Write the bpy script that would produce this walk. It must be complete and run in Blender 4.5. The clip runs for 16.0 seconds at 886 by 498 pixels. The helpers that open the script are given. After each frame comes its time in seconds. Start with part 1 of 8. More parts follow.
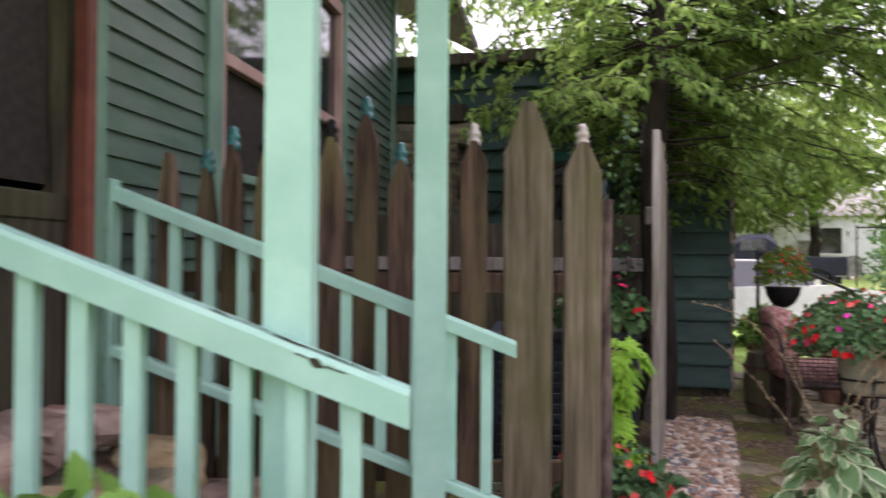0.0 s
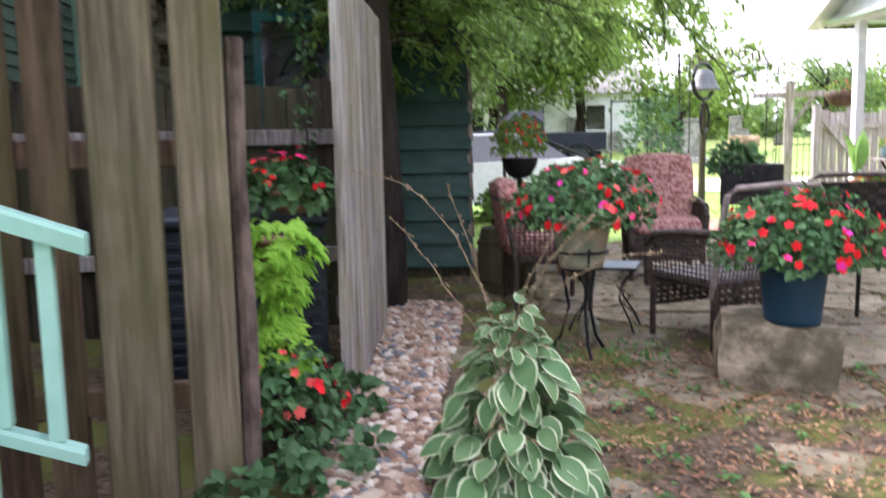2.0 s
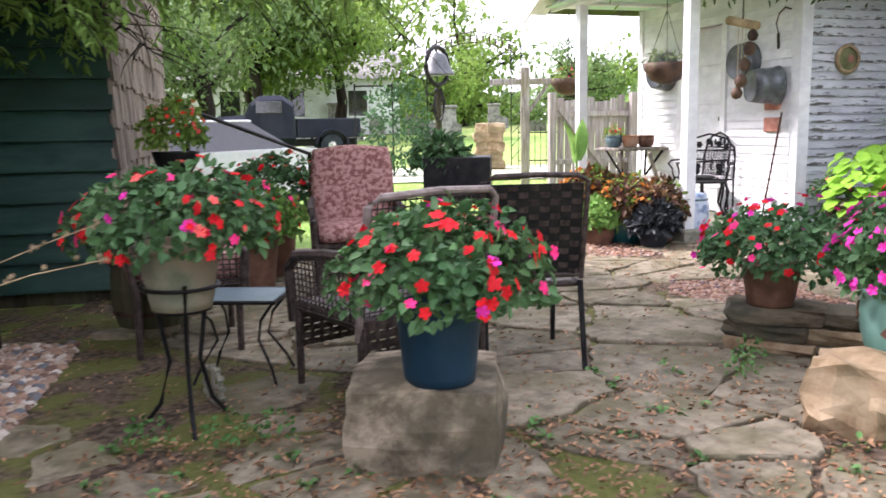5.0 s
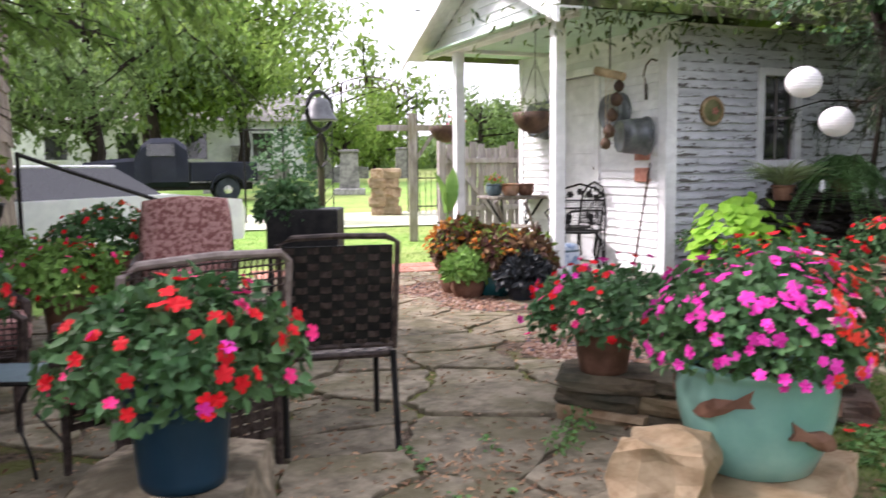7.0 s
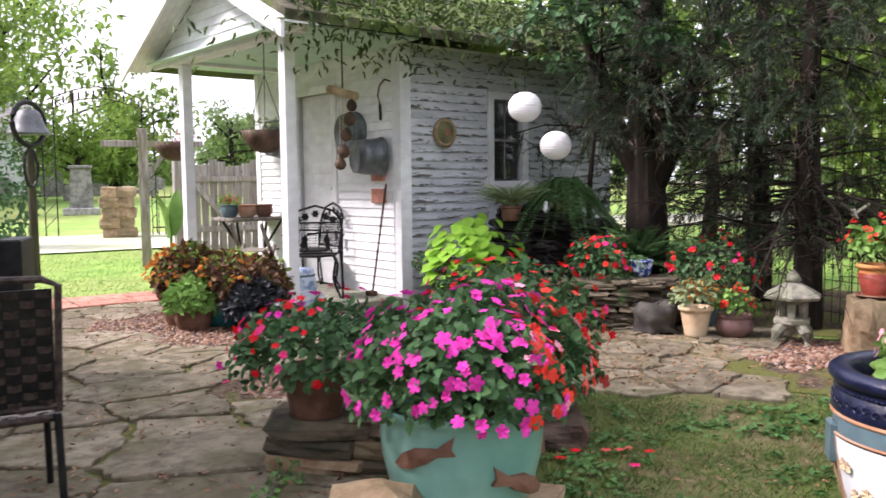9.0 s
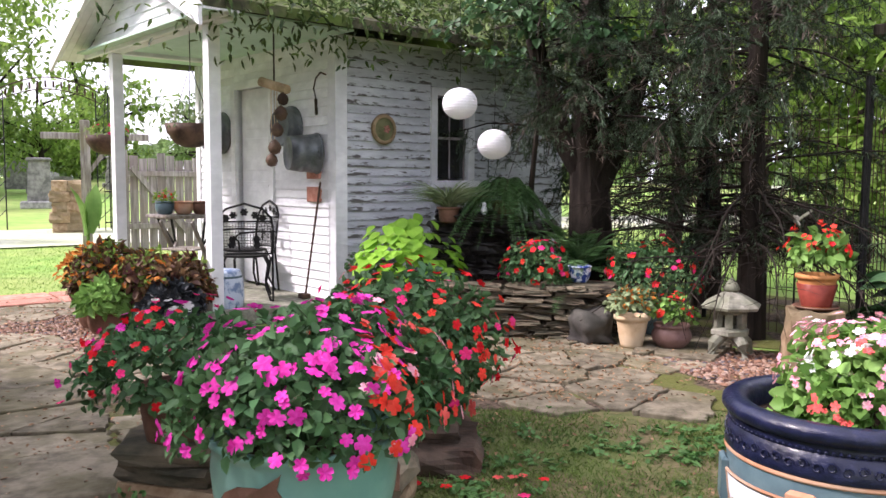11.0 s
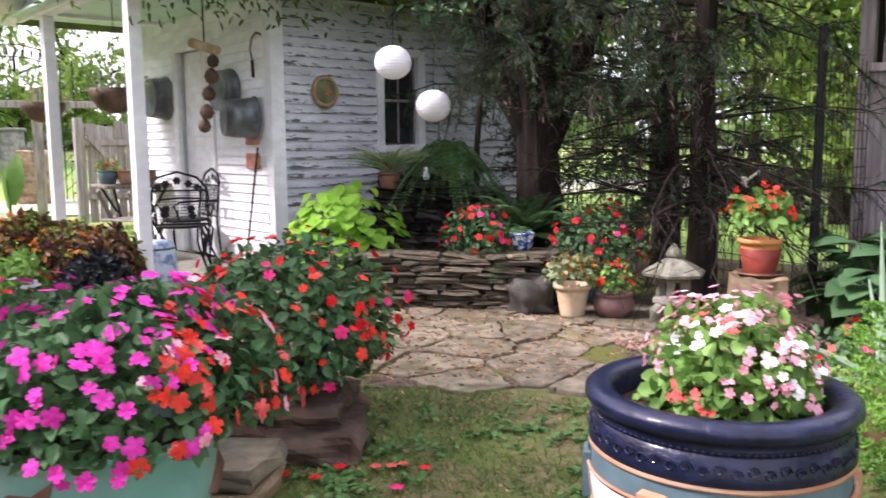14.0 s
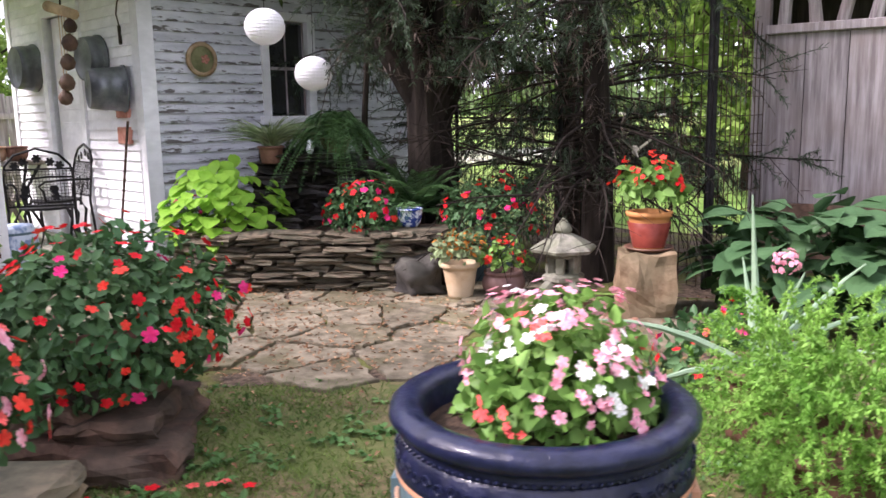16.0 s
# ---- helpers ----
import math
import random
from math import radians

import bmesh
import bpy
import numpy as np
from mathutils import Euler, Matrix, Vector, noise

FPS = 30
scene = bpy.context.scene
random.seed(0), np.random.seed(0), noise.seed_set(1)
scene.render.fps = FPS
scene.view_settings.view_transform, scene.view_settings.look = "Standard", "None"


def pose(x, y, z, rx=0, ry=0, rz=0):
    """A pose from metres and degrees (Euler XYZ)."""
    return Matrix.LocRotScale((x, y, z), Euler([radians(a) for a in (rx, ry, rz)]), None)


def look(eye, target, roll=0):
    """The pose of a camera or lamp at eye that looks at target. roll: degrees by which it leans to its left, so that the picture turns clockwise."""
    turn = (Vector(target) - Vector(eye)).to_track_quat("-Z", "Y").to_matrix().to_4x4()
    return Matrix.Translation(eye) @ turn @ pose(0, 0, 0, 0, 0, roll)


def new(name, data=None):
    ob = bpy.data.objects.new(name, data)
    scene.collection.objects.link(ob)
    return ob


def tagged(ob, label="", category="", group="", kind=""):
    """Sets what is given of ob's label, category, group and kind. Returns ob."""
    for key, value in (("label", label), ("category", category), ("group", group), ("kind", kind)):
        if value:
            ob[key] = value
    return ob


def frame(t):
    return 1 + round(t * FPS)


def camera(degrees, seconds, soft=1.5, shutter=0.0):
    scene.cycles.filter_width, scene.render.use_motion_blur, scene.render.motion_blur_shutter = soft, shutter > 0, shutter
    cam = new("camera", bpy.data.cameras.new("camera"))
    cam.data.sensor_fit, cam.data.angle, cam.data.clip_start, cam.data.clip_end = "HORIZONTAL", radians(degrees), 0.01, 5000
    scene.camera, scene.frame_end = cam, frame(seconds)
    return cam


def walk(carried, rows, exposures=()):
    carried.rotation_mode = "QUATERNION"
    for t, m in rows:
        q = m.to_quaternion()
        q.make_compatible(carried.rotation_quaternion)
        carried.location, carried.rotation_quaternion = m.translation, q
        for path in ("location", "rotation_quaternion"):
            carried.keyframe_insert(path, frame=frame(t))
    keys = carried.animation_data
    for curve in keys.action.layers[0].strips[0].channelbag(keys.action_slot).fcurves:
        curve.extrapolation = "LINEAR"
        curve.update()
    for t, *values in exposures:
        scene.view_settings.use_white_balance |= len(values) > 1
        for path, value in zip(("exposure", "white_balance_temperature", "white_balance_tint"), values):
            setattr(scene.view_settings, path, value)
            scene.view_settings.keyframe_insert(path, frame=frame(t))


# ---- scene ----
cam = camera(56.6, 16.0, shutter=0.5)
METRES, EYE, TILT, LEAN, TURN = 5.44, 1.29, 0.0, 0.0, 0.0
ROWS = [
    (0.0, 0.0, 0.0, 0.0, -0.01, 0.82, -0.44),
    (0.5, 0.0264, 0.0403, 0.002, -6.22, -0.09, 0.55),
    (1.0, 0.0556, 0.0727, -0.0014, -10.38, -0.6, 1.44),
    (1.5, 0.0936, 0.1009, -0.0024, -11.49, -1.77, 1.04),
    (2.0, 0.1233, 0.1349, -0.0156, -14.45, -7.25, 1.14),
    (2.5, 0.1512, 0.1696, -0.0213, -16.49, -10.62, 3.26),
    (3.0, 0.1955, 0.1919, -0.0222, -15.56, -12.4, 3.02),
    (3.5, 0.2315, 0.2093, -0.0217, -16.68, -12.13, 2.29),
    (4.0, 0.2685, 0.2445, -0.0185, -23.09, -11.06, 2.04),
    (6.5, 0.4345, 0.3053, -0.0056, -32.65, -6.37, 0.81),
    (7.0, 0.4584, 0.2975, -0.0028, -35.32, -5.66, 0.58),
    (7.5, 0.4788, 0.2865, -0.0002, -40.43, -4.5, -0.02),
    (8.0, 0.4944, 0.2869, 0.0, -44.17, -4.08, -0.1),
    (8.5, 0.5161, 0.3015, 0.0027, -47.92, -4.64, -0.01),
    (9.0, 0.5361, 0.3103, 0.006, -51.83, -4.71, 0.5),
    (9.5, 0.5635, 0.3054, 0.0076, -52.85, -4.23, 0.24),
    (10.0, 0.5936, 0.2917, 0.0081, -52.73, -4.24, -0.33),
    (12.5, 0.6872, 0.2776, 0.0081, -53.11, -5.85, 0.04),
    (13.0, 0.7096, 0.2624, 0.0095, -51.52, -5.94, -0.04),
    (13.5, 0.7291, 0.2486, 0.0075, -50.92, -6.39, 0.3),
    (14.0, 0.7424, 0.2428, 0.0052, -53.03, -7.23, 0.42),
    (14.5, 0.7709, 0.2467, 0.0036, -56.11, -7.99, -0.01),
    (15.0, 0.7951, 0.2528, 0.0055, -57.71, -8.41, 0.53),
    (15.5, 0.8155, 0.2486, 0.004, -58.21, -9.04, 1.69),
    (16.0, 0.8435, 0.2249, 0.0055, -57.56, -9.38, 1.06),
]
walk(cam, [(t, pose(0, 0, EYE, TILT, LEAN, TURN) @ pose(METRES * x, METRES * y, METRES * z, 90 + pitch, roll, yaw)) for t, x, y, z, yaw, pitch, roll in ROWS],
     [(0.0, 1.68, 6500, 35), (2.5, 2.05, 5950, 27), (4.0, 1.92, 6000, 27), (6.5, 1.46, 6250, 28), (9.5, 1.20, 6250, 27), (13.0, 1.32, 6150, 30), (16.0, 1.36, 6150, 31)])
# ---- world, sun, exposure ----
world = bpy.data.worlds.new("sky")
scene.world = world
world.use_nodes = True
wn, wl = world.node_tree.nodes, world.node_tree.links
sky = wn.new("ShaderNodeTexSky")
sky.sky_type, sky.sun_disc = "NISHITA", False
sky.sun_elevation, sky.sun_rotation = radians(50), radians(-36)
sky.air_density, sky.dust_density, sky.ozone_density = 1.0, 5.0, 1.0
haze = wn.new("ShaderNodeMix")
haze.data_type = "RGBA"
haze.inputs["Factor"].default_value = 0.72
wl.new(sky.outputs[0], haze.inputs["A"])
haze.inputs["B"].default_value = (9.0, 9.4, 9.6, 1)
wl.new(haze.outputs["Result"], wn["Background"].inputs[0])
wn["Background"].inputs[1].default_value = 0.112
sun = new("sun", bpy.data.lights.new("sun", "SUN"))
sun.data.energy, sun.data.angle, sun.data.color = 3.1, radians(10), (1.0, 0.95, 0.87)
sun.matrix_world = look((-5, 12, 20), (-5 + 6.0, 12 - 6.4, 20 - 8.6))


# ---- materials ----
def mat(name, c1, c2, scale=8.0, stretch=(1, 1, 1), rough=0.75, bump=0.3, metal=0.0, c3=None, big=1.3, amt=0.5, vary=0.15, island=False,
        glow=0.0, lo=0.38, hi=0.62, spec=0.2, lo3=0.42, hi3=0.6, coat=0.0):
    m = bpy.data.materials.new(name)
    m.use_nodes = True
    n, l = m.node_tree.nodes, m.node_tree.links
    p = n["Principled BSDF"]
    p.inputs["Roughness"].default_value, p.inputs["Metallic"].default_value = rough, metal
    p.inputs["Specular IOR Level"].default_value = spec
    p.inputs["Coat Weight"].default_value = coat
    tc, oi, add, mp = n.new("ShaderNodeTexCoord"), n.new("ShaderNodeObjectInfo"), n.new("ShaderNodeVectorMath"), n.new("ShaderNodeMapping")
    mul = n.new("ShaderNodeMath")
    mul.operation = "MULTIPLY"
    mul.inputs[1].default_value = 23.0
    l.new(oi.outputs["Random"], mul.inputs[0])
    l.new(tc.outputs["Object"], add.inputs[0])
    l.new(mul.outputs[0], add.inputs[1])
    mp.inputs["Scale"].default_value = stretch
    l.new(add.outputs[0], mp.inputs[0])
    no = n.new("ShaderNodeTexNoise")
    no.inputs["Scale"].default_value, no.inputs["Detail"].default_value, no.inputs["Roughness"].default_value = scale, 7, 0.62
    l.new(mp.outputs[0], no.inputs["Vector"])
    ramp = n.new("ShaderNodeValToRGB")
    ramp.color_ramp.elements[0].position, ramp.color_ramp.elements[1].position = lo, hi
    ramp.color_ramp.elements[0].color, ramp.color_ramp.elements[1].color = (*c1, 1), (*c2, 1)
    l.new(no.outputs[0], ramp.inputs[0])
    out = ramp.outputs[0]
    if c3:
        nb = n.new("ShaderNodeTexNoise")
        nb.inputs["Scale"].default_value, nb.inputs["Detail"].default_value = big, 4
        l.new(add.outputs[0], nb.inputs["Vector"])
        mr = n.new("ShaderNodeMapRange")
        mr.inputs[1].default_value, mr.inputs[2].default_value, mr.inputs[4].default_value = lo3, hi3, amt
        l.new(nb.outputs[0], mr.inputs[0])
        mx = n.new("ShaderNodeMix")
        mx.data_type = "RGBA"
        l.new(mr.outputs[0], mx.inputs["Factor"])
        l.new(out, mx.inputs["A"])
        mx.inputs["B"].default_value = (*c3, 1)
        out = mx.outputs["Result"]
    if vary:
        hs, mv = n.new("ShaderNodeHueSaturation"), n.new("ShaderNodeMapRange")
        mv.inputs[3].default_value, mv.inputs[4].default_value = 1 - vary, 1 + vary
        if island:
            l.new(n.new("ShaderNodeNewGeometry").outputs["Random Per Island"], mv.inputs[0])
        else:
            l.new(oi.outputs["Random"], mv.inputs[0])
        l.new(mv.outputs[0], hs.inputs["Value"])
        l.new(out, hs.inputs["Color"])
        out = hs.outputs[0]
    l.new(out, p.inputs["Base Color"])
    if bump:
        bp = n.new("ShaderNodeBump")
        bp.inputs["Strength"].default_value, bp.inputs["Distance"].default_value = bump, 0.02
        l.new(no.outputs[0], bp.inputs["Height"])
        l.new(bp.outputs[0], p.inputs["Normal"])
    if glow:
        t, ms = n.new("ShaderNodeBsdfTranslucent"), n.new("ShaderNodeMixShader")
        l.new(out, t.inputs[0])
        ms.inputs[0].default_value = glow
        l.new(p.outputs[0], ms.inputs[1])
        l.new(t.outputs[0], ms.inputs[2])
        l.new(ms.outputs[0], n["Material Output"].inputs[0])
    return m


def leafmat(name, c1, c2, vary=0.3, glow=0.3, rough=0.5, scale=3.0):
    return mat(name, c1, c2, scale=scale, rough=rough, bump=0.0, vary=vary, island=True, glow=glow)


LAWN = mat("lawn", (0.13, 0.25, 0.045), (0.23, 0.36, 0.08), scale=2.2, rough=0.9, bump=0.5, c3=(0.30, 0.30, 0.11), big=0.22, amt=0.6, vary=0)
YARD = mat("thin lawn", (0.065, 0.075, 0.025), (0.17, 0.13, 0.07), scale=16.0, rough=0.95, bump=0.7, c3=(0.10, 0.14, 0.035), big=1.9, amt=0.7, vary=0)
EARTH = mat("mossy earth", (0.035, 0.025, 0.017), (0.15, 0.108, 0.075), scale=26.0, rough=0.95, bump=0.9, c3=(0.105, 0.12, 0.025), big=3.2, amt=0.8, vary=0, lo3=0.46, hi3=0.56)
FLAG = mat("flagstone", (0.112, 0.096, 0.064), (0.255, 0.22, 0.155), scale=9.0, rough=0.85, bump=0.7, c3=(0.105, 0.095, 0.045), big=3.0, amt=0.6, vary=0.22, lo3=0.48, hi3=0.62)
LEDGE = mat("ledge stone", (0.05, 0.040, 0.029), (0.21, 0.165, 0.11), scale=6.0, stretch=(1, 1, 3), rough=0.85, bump=0.5, c3=(0.07, 0.075, 0.05), big=2.5, amt=0.6, vary=0.35)
SAND = mat("sandstone", (0.24, 0.155, 0.085), (0.44, 0.33, 0.21), scale=7.0, rough=0.9, bump=0.6, c3=(0.15, 0.13, 0.075), big=2.2, amt=0.6, vary=0.2)
GRANITE = mat("lichened block", (0.13, 0.105, 0.072), (0.36, 0.30, 0.215), scale=11.0, rough=0.9, bump=0.9, c3=(0.075, 0.068, 0.045), big=3.4, amt=0.85, vary=0.1, lo3=0.45, hi3=0.58)
MINT = mat("mint paint", (0.30, 0.53, 0.45), (0.37, 0.61, 0.53), scale=5.0, rough=0.38, bump=0.12, c3=(0.27, 0.48, 0.41), big=3.0, amt=0.4, vary=0.05)
REDSTONE = mat("reddish boulder", (0.06, 0.036, 0.026), (0.19, 0.115, 0.08), scale=8.0, rough=0.85, bump=0.7, c3=(0.07, 0.06, 0.045), big=3.0, amt=0.6, vary=0.35)
# wet stone taken near black: the waterfall recess's shade is in the colour
WETRECESS = mat("wet stone with recess shade", (0.008, 0.007, 0.006), (0.035, 0.03, 0.024), scale=9.0, rough=0.4, bump=0.6, vary=0.3)
BARK = mat("bark", (0.011, 0.008, 0.006), (0.036, 0.028, 0.022), scale=9.0, stretch=(1, 1, 0.2), rough=0.95, bump=0.9, vary=0.1)
GREENPAINT = mat("dark green clapboard", (0.012, 0.042, 0.032), (0.024, 0.066, 0.05), scale=3.0, stretch=(1, 1, 4), rough=0.45, bump=0.2, c3=(0.02, 0.045, 0.035), big=2.0, amt=0.6, vary=0.15)
HOUSEPAINT = mat("grey-green clapboard", (0.055, 0.10, 0.075), (0.085, 0.14, 0.11), scale=3.0, stretch=(1, 1, 4), rough=0.38, bump=0.2, c3=(0.10, 0.13, 0.11), big=2.0, amt=0.5, vary=0.12)
TRIMGREEN = mat("green trim", (0.11, 0.20, 0.155), (0.15, 0.26, 0.20), scale=4.0, rough=0.5, bump=0.15, vary=0.1)
WHITE = mat("white paint", (0.74, 0.75, 0.76), (0.86, 0.87, 0.88), scale=6.0, stretch=(1, 1, 2), rough=0.6, bump=0.12, c3=(0.55, 0.56, 0.56), big=2.0, amt=0.5, vary=0.04)
CEILGREEN = mat("pale green porch boards", (0.42, 0.58, 0.47), (0.50, 0.66, 0.55), scale=5.0, rough=0.6, bump=0.1, vary=0.03)
GREYWOOD = mat("weathered wood", (0.13, 0.11, 0.10), (0.34, 0.31, 0.29), scale=9.0, stretch=(3, 3, 0.25), rough=0.9, bump=0.5, c3=(0.19, 0.17, 0.085), big=2.0, amt=0.45, vary=0.2)
PICKETWOOD = mat("old picket wood", (0.035, 0.021, 0.016), (0.15, 0.092, 0.07), scale=8.0, stretch=(3, 3, 0.22), rough=0.85, bump=0.55, c3=(0.15, 0.125, 0.055), big=1.3, amt=0.6, vary=0.3)
PALEPICKET = mat("pale picket wood", (0.075, 0.06, 0.04), (0.20, 0.16, 0.11), scale=9.0, stretch=(3, 3, 0.16), rough=0.85, bump=0.5, c3=(0.095, 0.088, 0.036), big=2.8, amt=0.7, vary=0.12)
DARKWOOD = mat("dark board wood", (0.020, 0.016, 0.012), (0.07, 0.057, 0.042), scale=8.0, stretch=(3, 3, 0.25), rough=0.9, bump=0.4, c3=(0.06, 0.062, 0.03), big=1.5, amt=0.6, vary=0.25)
SHAKE = mat("cedar shake", (0.10, 0.075, 0.06), (0.30, 0.245, 0.205), scale=8.0, stretch=(3, 3, 0.3), rough=0.9, bump=0.6, vary=0.3)
PINKSTONE = mat("pinkish fieldstone", (0.22, 0.135, 0.105), (0.44, 0.32, 0.27), scale=6.0, rough=0.9, bump=0.6, c3=(0.17, 0.13, 0.11), big=2.5, amt=0.6, vary=0.25)
AGEDPOT = mat("dull green-grey clay", (0.15, 0.16, 0.11), (0.27, 0.26, 0.19), scale=6.0, rough=0.75, bump=0.2, c3=(0.26, 0.17, 0.11), big=3.0, amt=0.6, vary=0)
REDWOOD = mat("red-brown frame", (0.13, 0.04, 0.03), (0.20, 0.07, 0.05), scale=5.0, rough=0.5, bump=0.2, vary=0.05)
PINKWOOD = mat("faded brown frame", (0.30, 0.185, 0.16), (0.40, 0.27, 0.24), scale=5.0, stretch=(1, 1, 0.3), rough=0.7, bump=0.2, vary=0.05)
SCREEN = mat("dark insect screen", (0.018, 0.014, 0.012), (0.035, 0.028, 0.024), scale=30.0, rough=0.6, bump=0.1, vary=0)
IRON = mat("black iron", (0.008, 0.008, 0.009), (0.02, 0.019, 0.018), scale=12.0, rough=0.5, bump=0.15, vary=0.1, metal=0.3)
RUST = mat("rusty iron", (0.03, 0.02, 0.016), (0.085, 0.05, 0.033), scale=14.0, rough=0.8, bump=0.3, vary=0.2)
STEEL = mat("grey enamel tub", (0.085, 0.095, 0.10), (0.20, 0.215, 0.225), scale=5.0, rough=0.45, bump=0.1, metal=0.5, c3=(0.10, 0.10, 0.10), big=3.0, vary=0.1)
TERRA = mat("terracotta", (0.36, 0.16, 0.085), (0.47, 0.24, 0.14), scale=7.0, rough=0.8, bump=0.2, c3=(0.40, 0.33, 0.25), big=4.0, amt=0.5, vary=0.1)
TAN = mat("sandy terracotta", (0.50, 0.36, 0.22), (0.62, 0.47, 0.31), scale=8.0, rough=0.85, bump=0.2, c3=(0.42, 0.36, 0.26), big=4.0, amt=0.5, vary=0.05)
BROWNPOT = mat("brown clay", (0.11, 0.055, 0.036), (0.20, 0.105, 0.07), scale=8.0, rough=0.6, bump=0.25, vary=0.1)
TEAL = mat("teal glaze", (0.15, 0.34, 0.28), (0.23, 0.44, 0.37), scale=3.5, rough=0.28, bump=0.08, c3=(0.13, 0.29, 0.25), big=4.0, amt=0.6, vary=0, coat=0.4)
NAVY = mat("navy glaze", (0.004, 0.006, 0.022), (0.012, 0.015, 0.045), scale=16.0, rough=0.3, bump=0.45, vary=0, coat=0.2, spec=0.3)
SLATEGLAZE = mat("slate blue glaze", (0.075, 0.125, 0.145), (0.11, 0.17, 0.19), scale=6.0, rough=0.4, bump=0.1, vary=0, coat=0.3)
PLASTIC = mat("dark blue plastic", (0.008, 0.030, 0.055), (0.014, 0.042, 0.072), scale=3.0, rough=0.38, bump=0.03, vary=0.03)
PORCELAIN = mat("blue and white porcelain", (0.03, 0.06, 0.24), (0.62, 0.68, 0.76), scale=24.0, rough=0.25, bump=0.05, vary=0, lo=0.51, hi=0.54, coat=0.4)
CERAMICWHITE = mat("white ceramic", (0.68, 0.70, 0.74), (0.78, 0.80, 0.83), scale=5.0, rough=0.35, bump=0.03, vary=0)
RATTAN = mat("brown wicker", (0.018, 0.013, 0.011), (0.07, 0.051, 0.043), scale=30.0, rough=0.5, bump=0.4, vary=0.15, island=True)
RATTANPALE = mat("worn wicker", (0.17, 0.135, 0.12), (0.28, 0.235, 0.21), scale=20.0, rough=0.6, bump=0.3, vary=0.15)
CUSHION = mat("rose patterned cushion", (0.20, 0.085, 0.075), (0.44, 0.25, 0.225), scale=32.0, rough=0.95, bump=0.4, vary=0, lo=0.44, hi=0.56)
CONCRETE = mat("cast stone", (0.15, 0.147, 0.115), (0.28, 0.27, 0.22), scale=18.0, rough=0.95, bump=0.5, c3=(0.17, 0.185, 0.12), big=5.0, amt=0.6, vary=0.08)
SOIL = mat("potting soil", (0.02, 0.013, 0.009), (0.075, 0.048, 0.032), scale=40.0, rough=1.0, bump=0.8, vary=0)
PAPER = mat("white paper", (0.80, 0.80, 0.82), (0.86, 0.86, 0.87), scale=4.0, rough=0.9, bump=0.02, vary=0, glow=0.25)
BLACKPLASTIC = mat("dark metal cabinet", (0.018, 0.022, 0.03), (0.035, 0.042, 0.055), scale=5.0, rough=0.45, bump=0.05, vary=0)
TRUCKPAINT = mat("black car paint", (0.009, 0.011, 0.020), (0.014, 0.018, 0.030), scale=2.0, rough=0.35, bump=0.0, vary=0, spec=0.2, coat=0.1)
CHROME = mat("chrome", (0.55, 0.56, 0.58), (0.65, 0.66, 0.68), scale=5.0, rough=0.2, bump=0.0, metal=1.0, vary=0)
TOMB = mat("grave stone", (0.15, 0.145, 0.14), (0.33, 0.32, 0.30), scale=6.0, rough=0.8, bump=0.3, vary=0.45)
ROOFING = mat("mossy roofing", (0.035, 0.035, 0.022), (0.10, 0.095, 0.06), scale=9.0, rough=0.95, bump=0.5, c3=(0.10, 0.15, 0.03), big=2.6, amt=0.8, vary=0.2)
BRICKRED = mat("red brick", (0.33, 0.14, 0.10), (0.47, 0.24, 0.18), scale=9.0, rough=0.85, bump=0.3, vary=0.2)
INSULATOR = mat("teal glass insulator", (0.02, 0.13, 0.14), (0.035, 0.18, 0.19), scale=4.0, rough=0.15, bump=0.0, vary=0.3, coat=0.5)
CERCAP = mat("clear and brown insulator", (0.40, 0.33, 0.28), (0.58, 0.52, 0.47), scale=5.0, rough=0.2, bump=0.0, vary=0.3, coat=0.5)
DRYSTEM = mat("dry stalk", (0.16, 0.11, 0.065), (0.33, 0.25, 0.16), scale=20.0, rough=0.9, bump=0.2, vary=0.15)
GLASSDARK = mat("window glass", (0.02, 0.022, 0.022), (0.03, 0.032, 0.032), scale=2.0, rough=0.06, bump=0.0, vary=0, spec=0.9)
# pale ground: the far road, and sunlight painted as a band on the lawn
PALEGROUND = mat("pale road and sunlit lawn", (0.42, 0.42, 0.36), (0.55, 0.54, 0.46), scale=4.0, rough=0.95, bump=0.2, c3=(0.30, 0.36, 0.15), big=0.5, amt=0.5, vary=0)

L_MAPLE = leafmat("ash leaves", (0.15, 0.27, 0.06), (0.28, 0.42, 0.11), vary=0.35, glow=0.6)
L_BRIGHT = leafmat("sunlit leaves", (0.13, 0.23, 0.04), (0.22, 0.32, 0.07), vary=0.3, glow=0.45)
L_FAR = leafmat("distant leaves", (0.10, 0.17, 0.055), (0.18, 0.26, 0.10), vary=0.35, glow=0.45)
L_CEDAR = leafmat("cedar sprays", (0.036, 0.064, 0.036), (0.075, 0.11, 0.06), vary=0.4, glow=0.15)
L_CEDARDRY = leafmat("dead cedar twigs", (0.08, 0.062, 0.048), (0.14, 0.108, 0.083), vary=0.3, glow=0.05)
L_IMPAT = leafmat("impatiens leaves", (0.045, 0.115, 0.042), (0.09, 0.175, 0.068), vary=0.4, glow=0.2)
L_LIME = leafmat("lime sweet potato leaves", (0.19, 0.40, 0.035), (0.29, 0.53, 0.06), vary=0.2, glow=0.4)
L_HYDR = leafmat("hydrangea leaves", (0.045, 0.105, 0.04), (0.07, 0.145, 0.06), vary=0.3, glow=0.2)
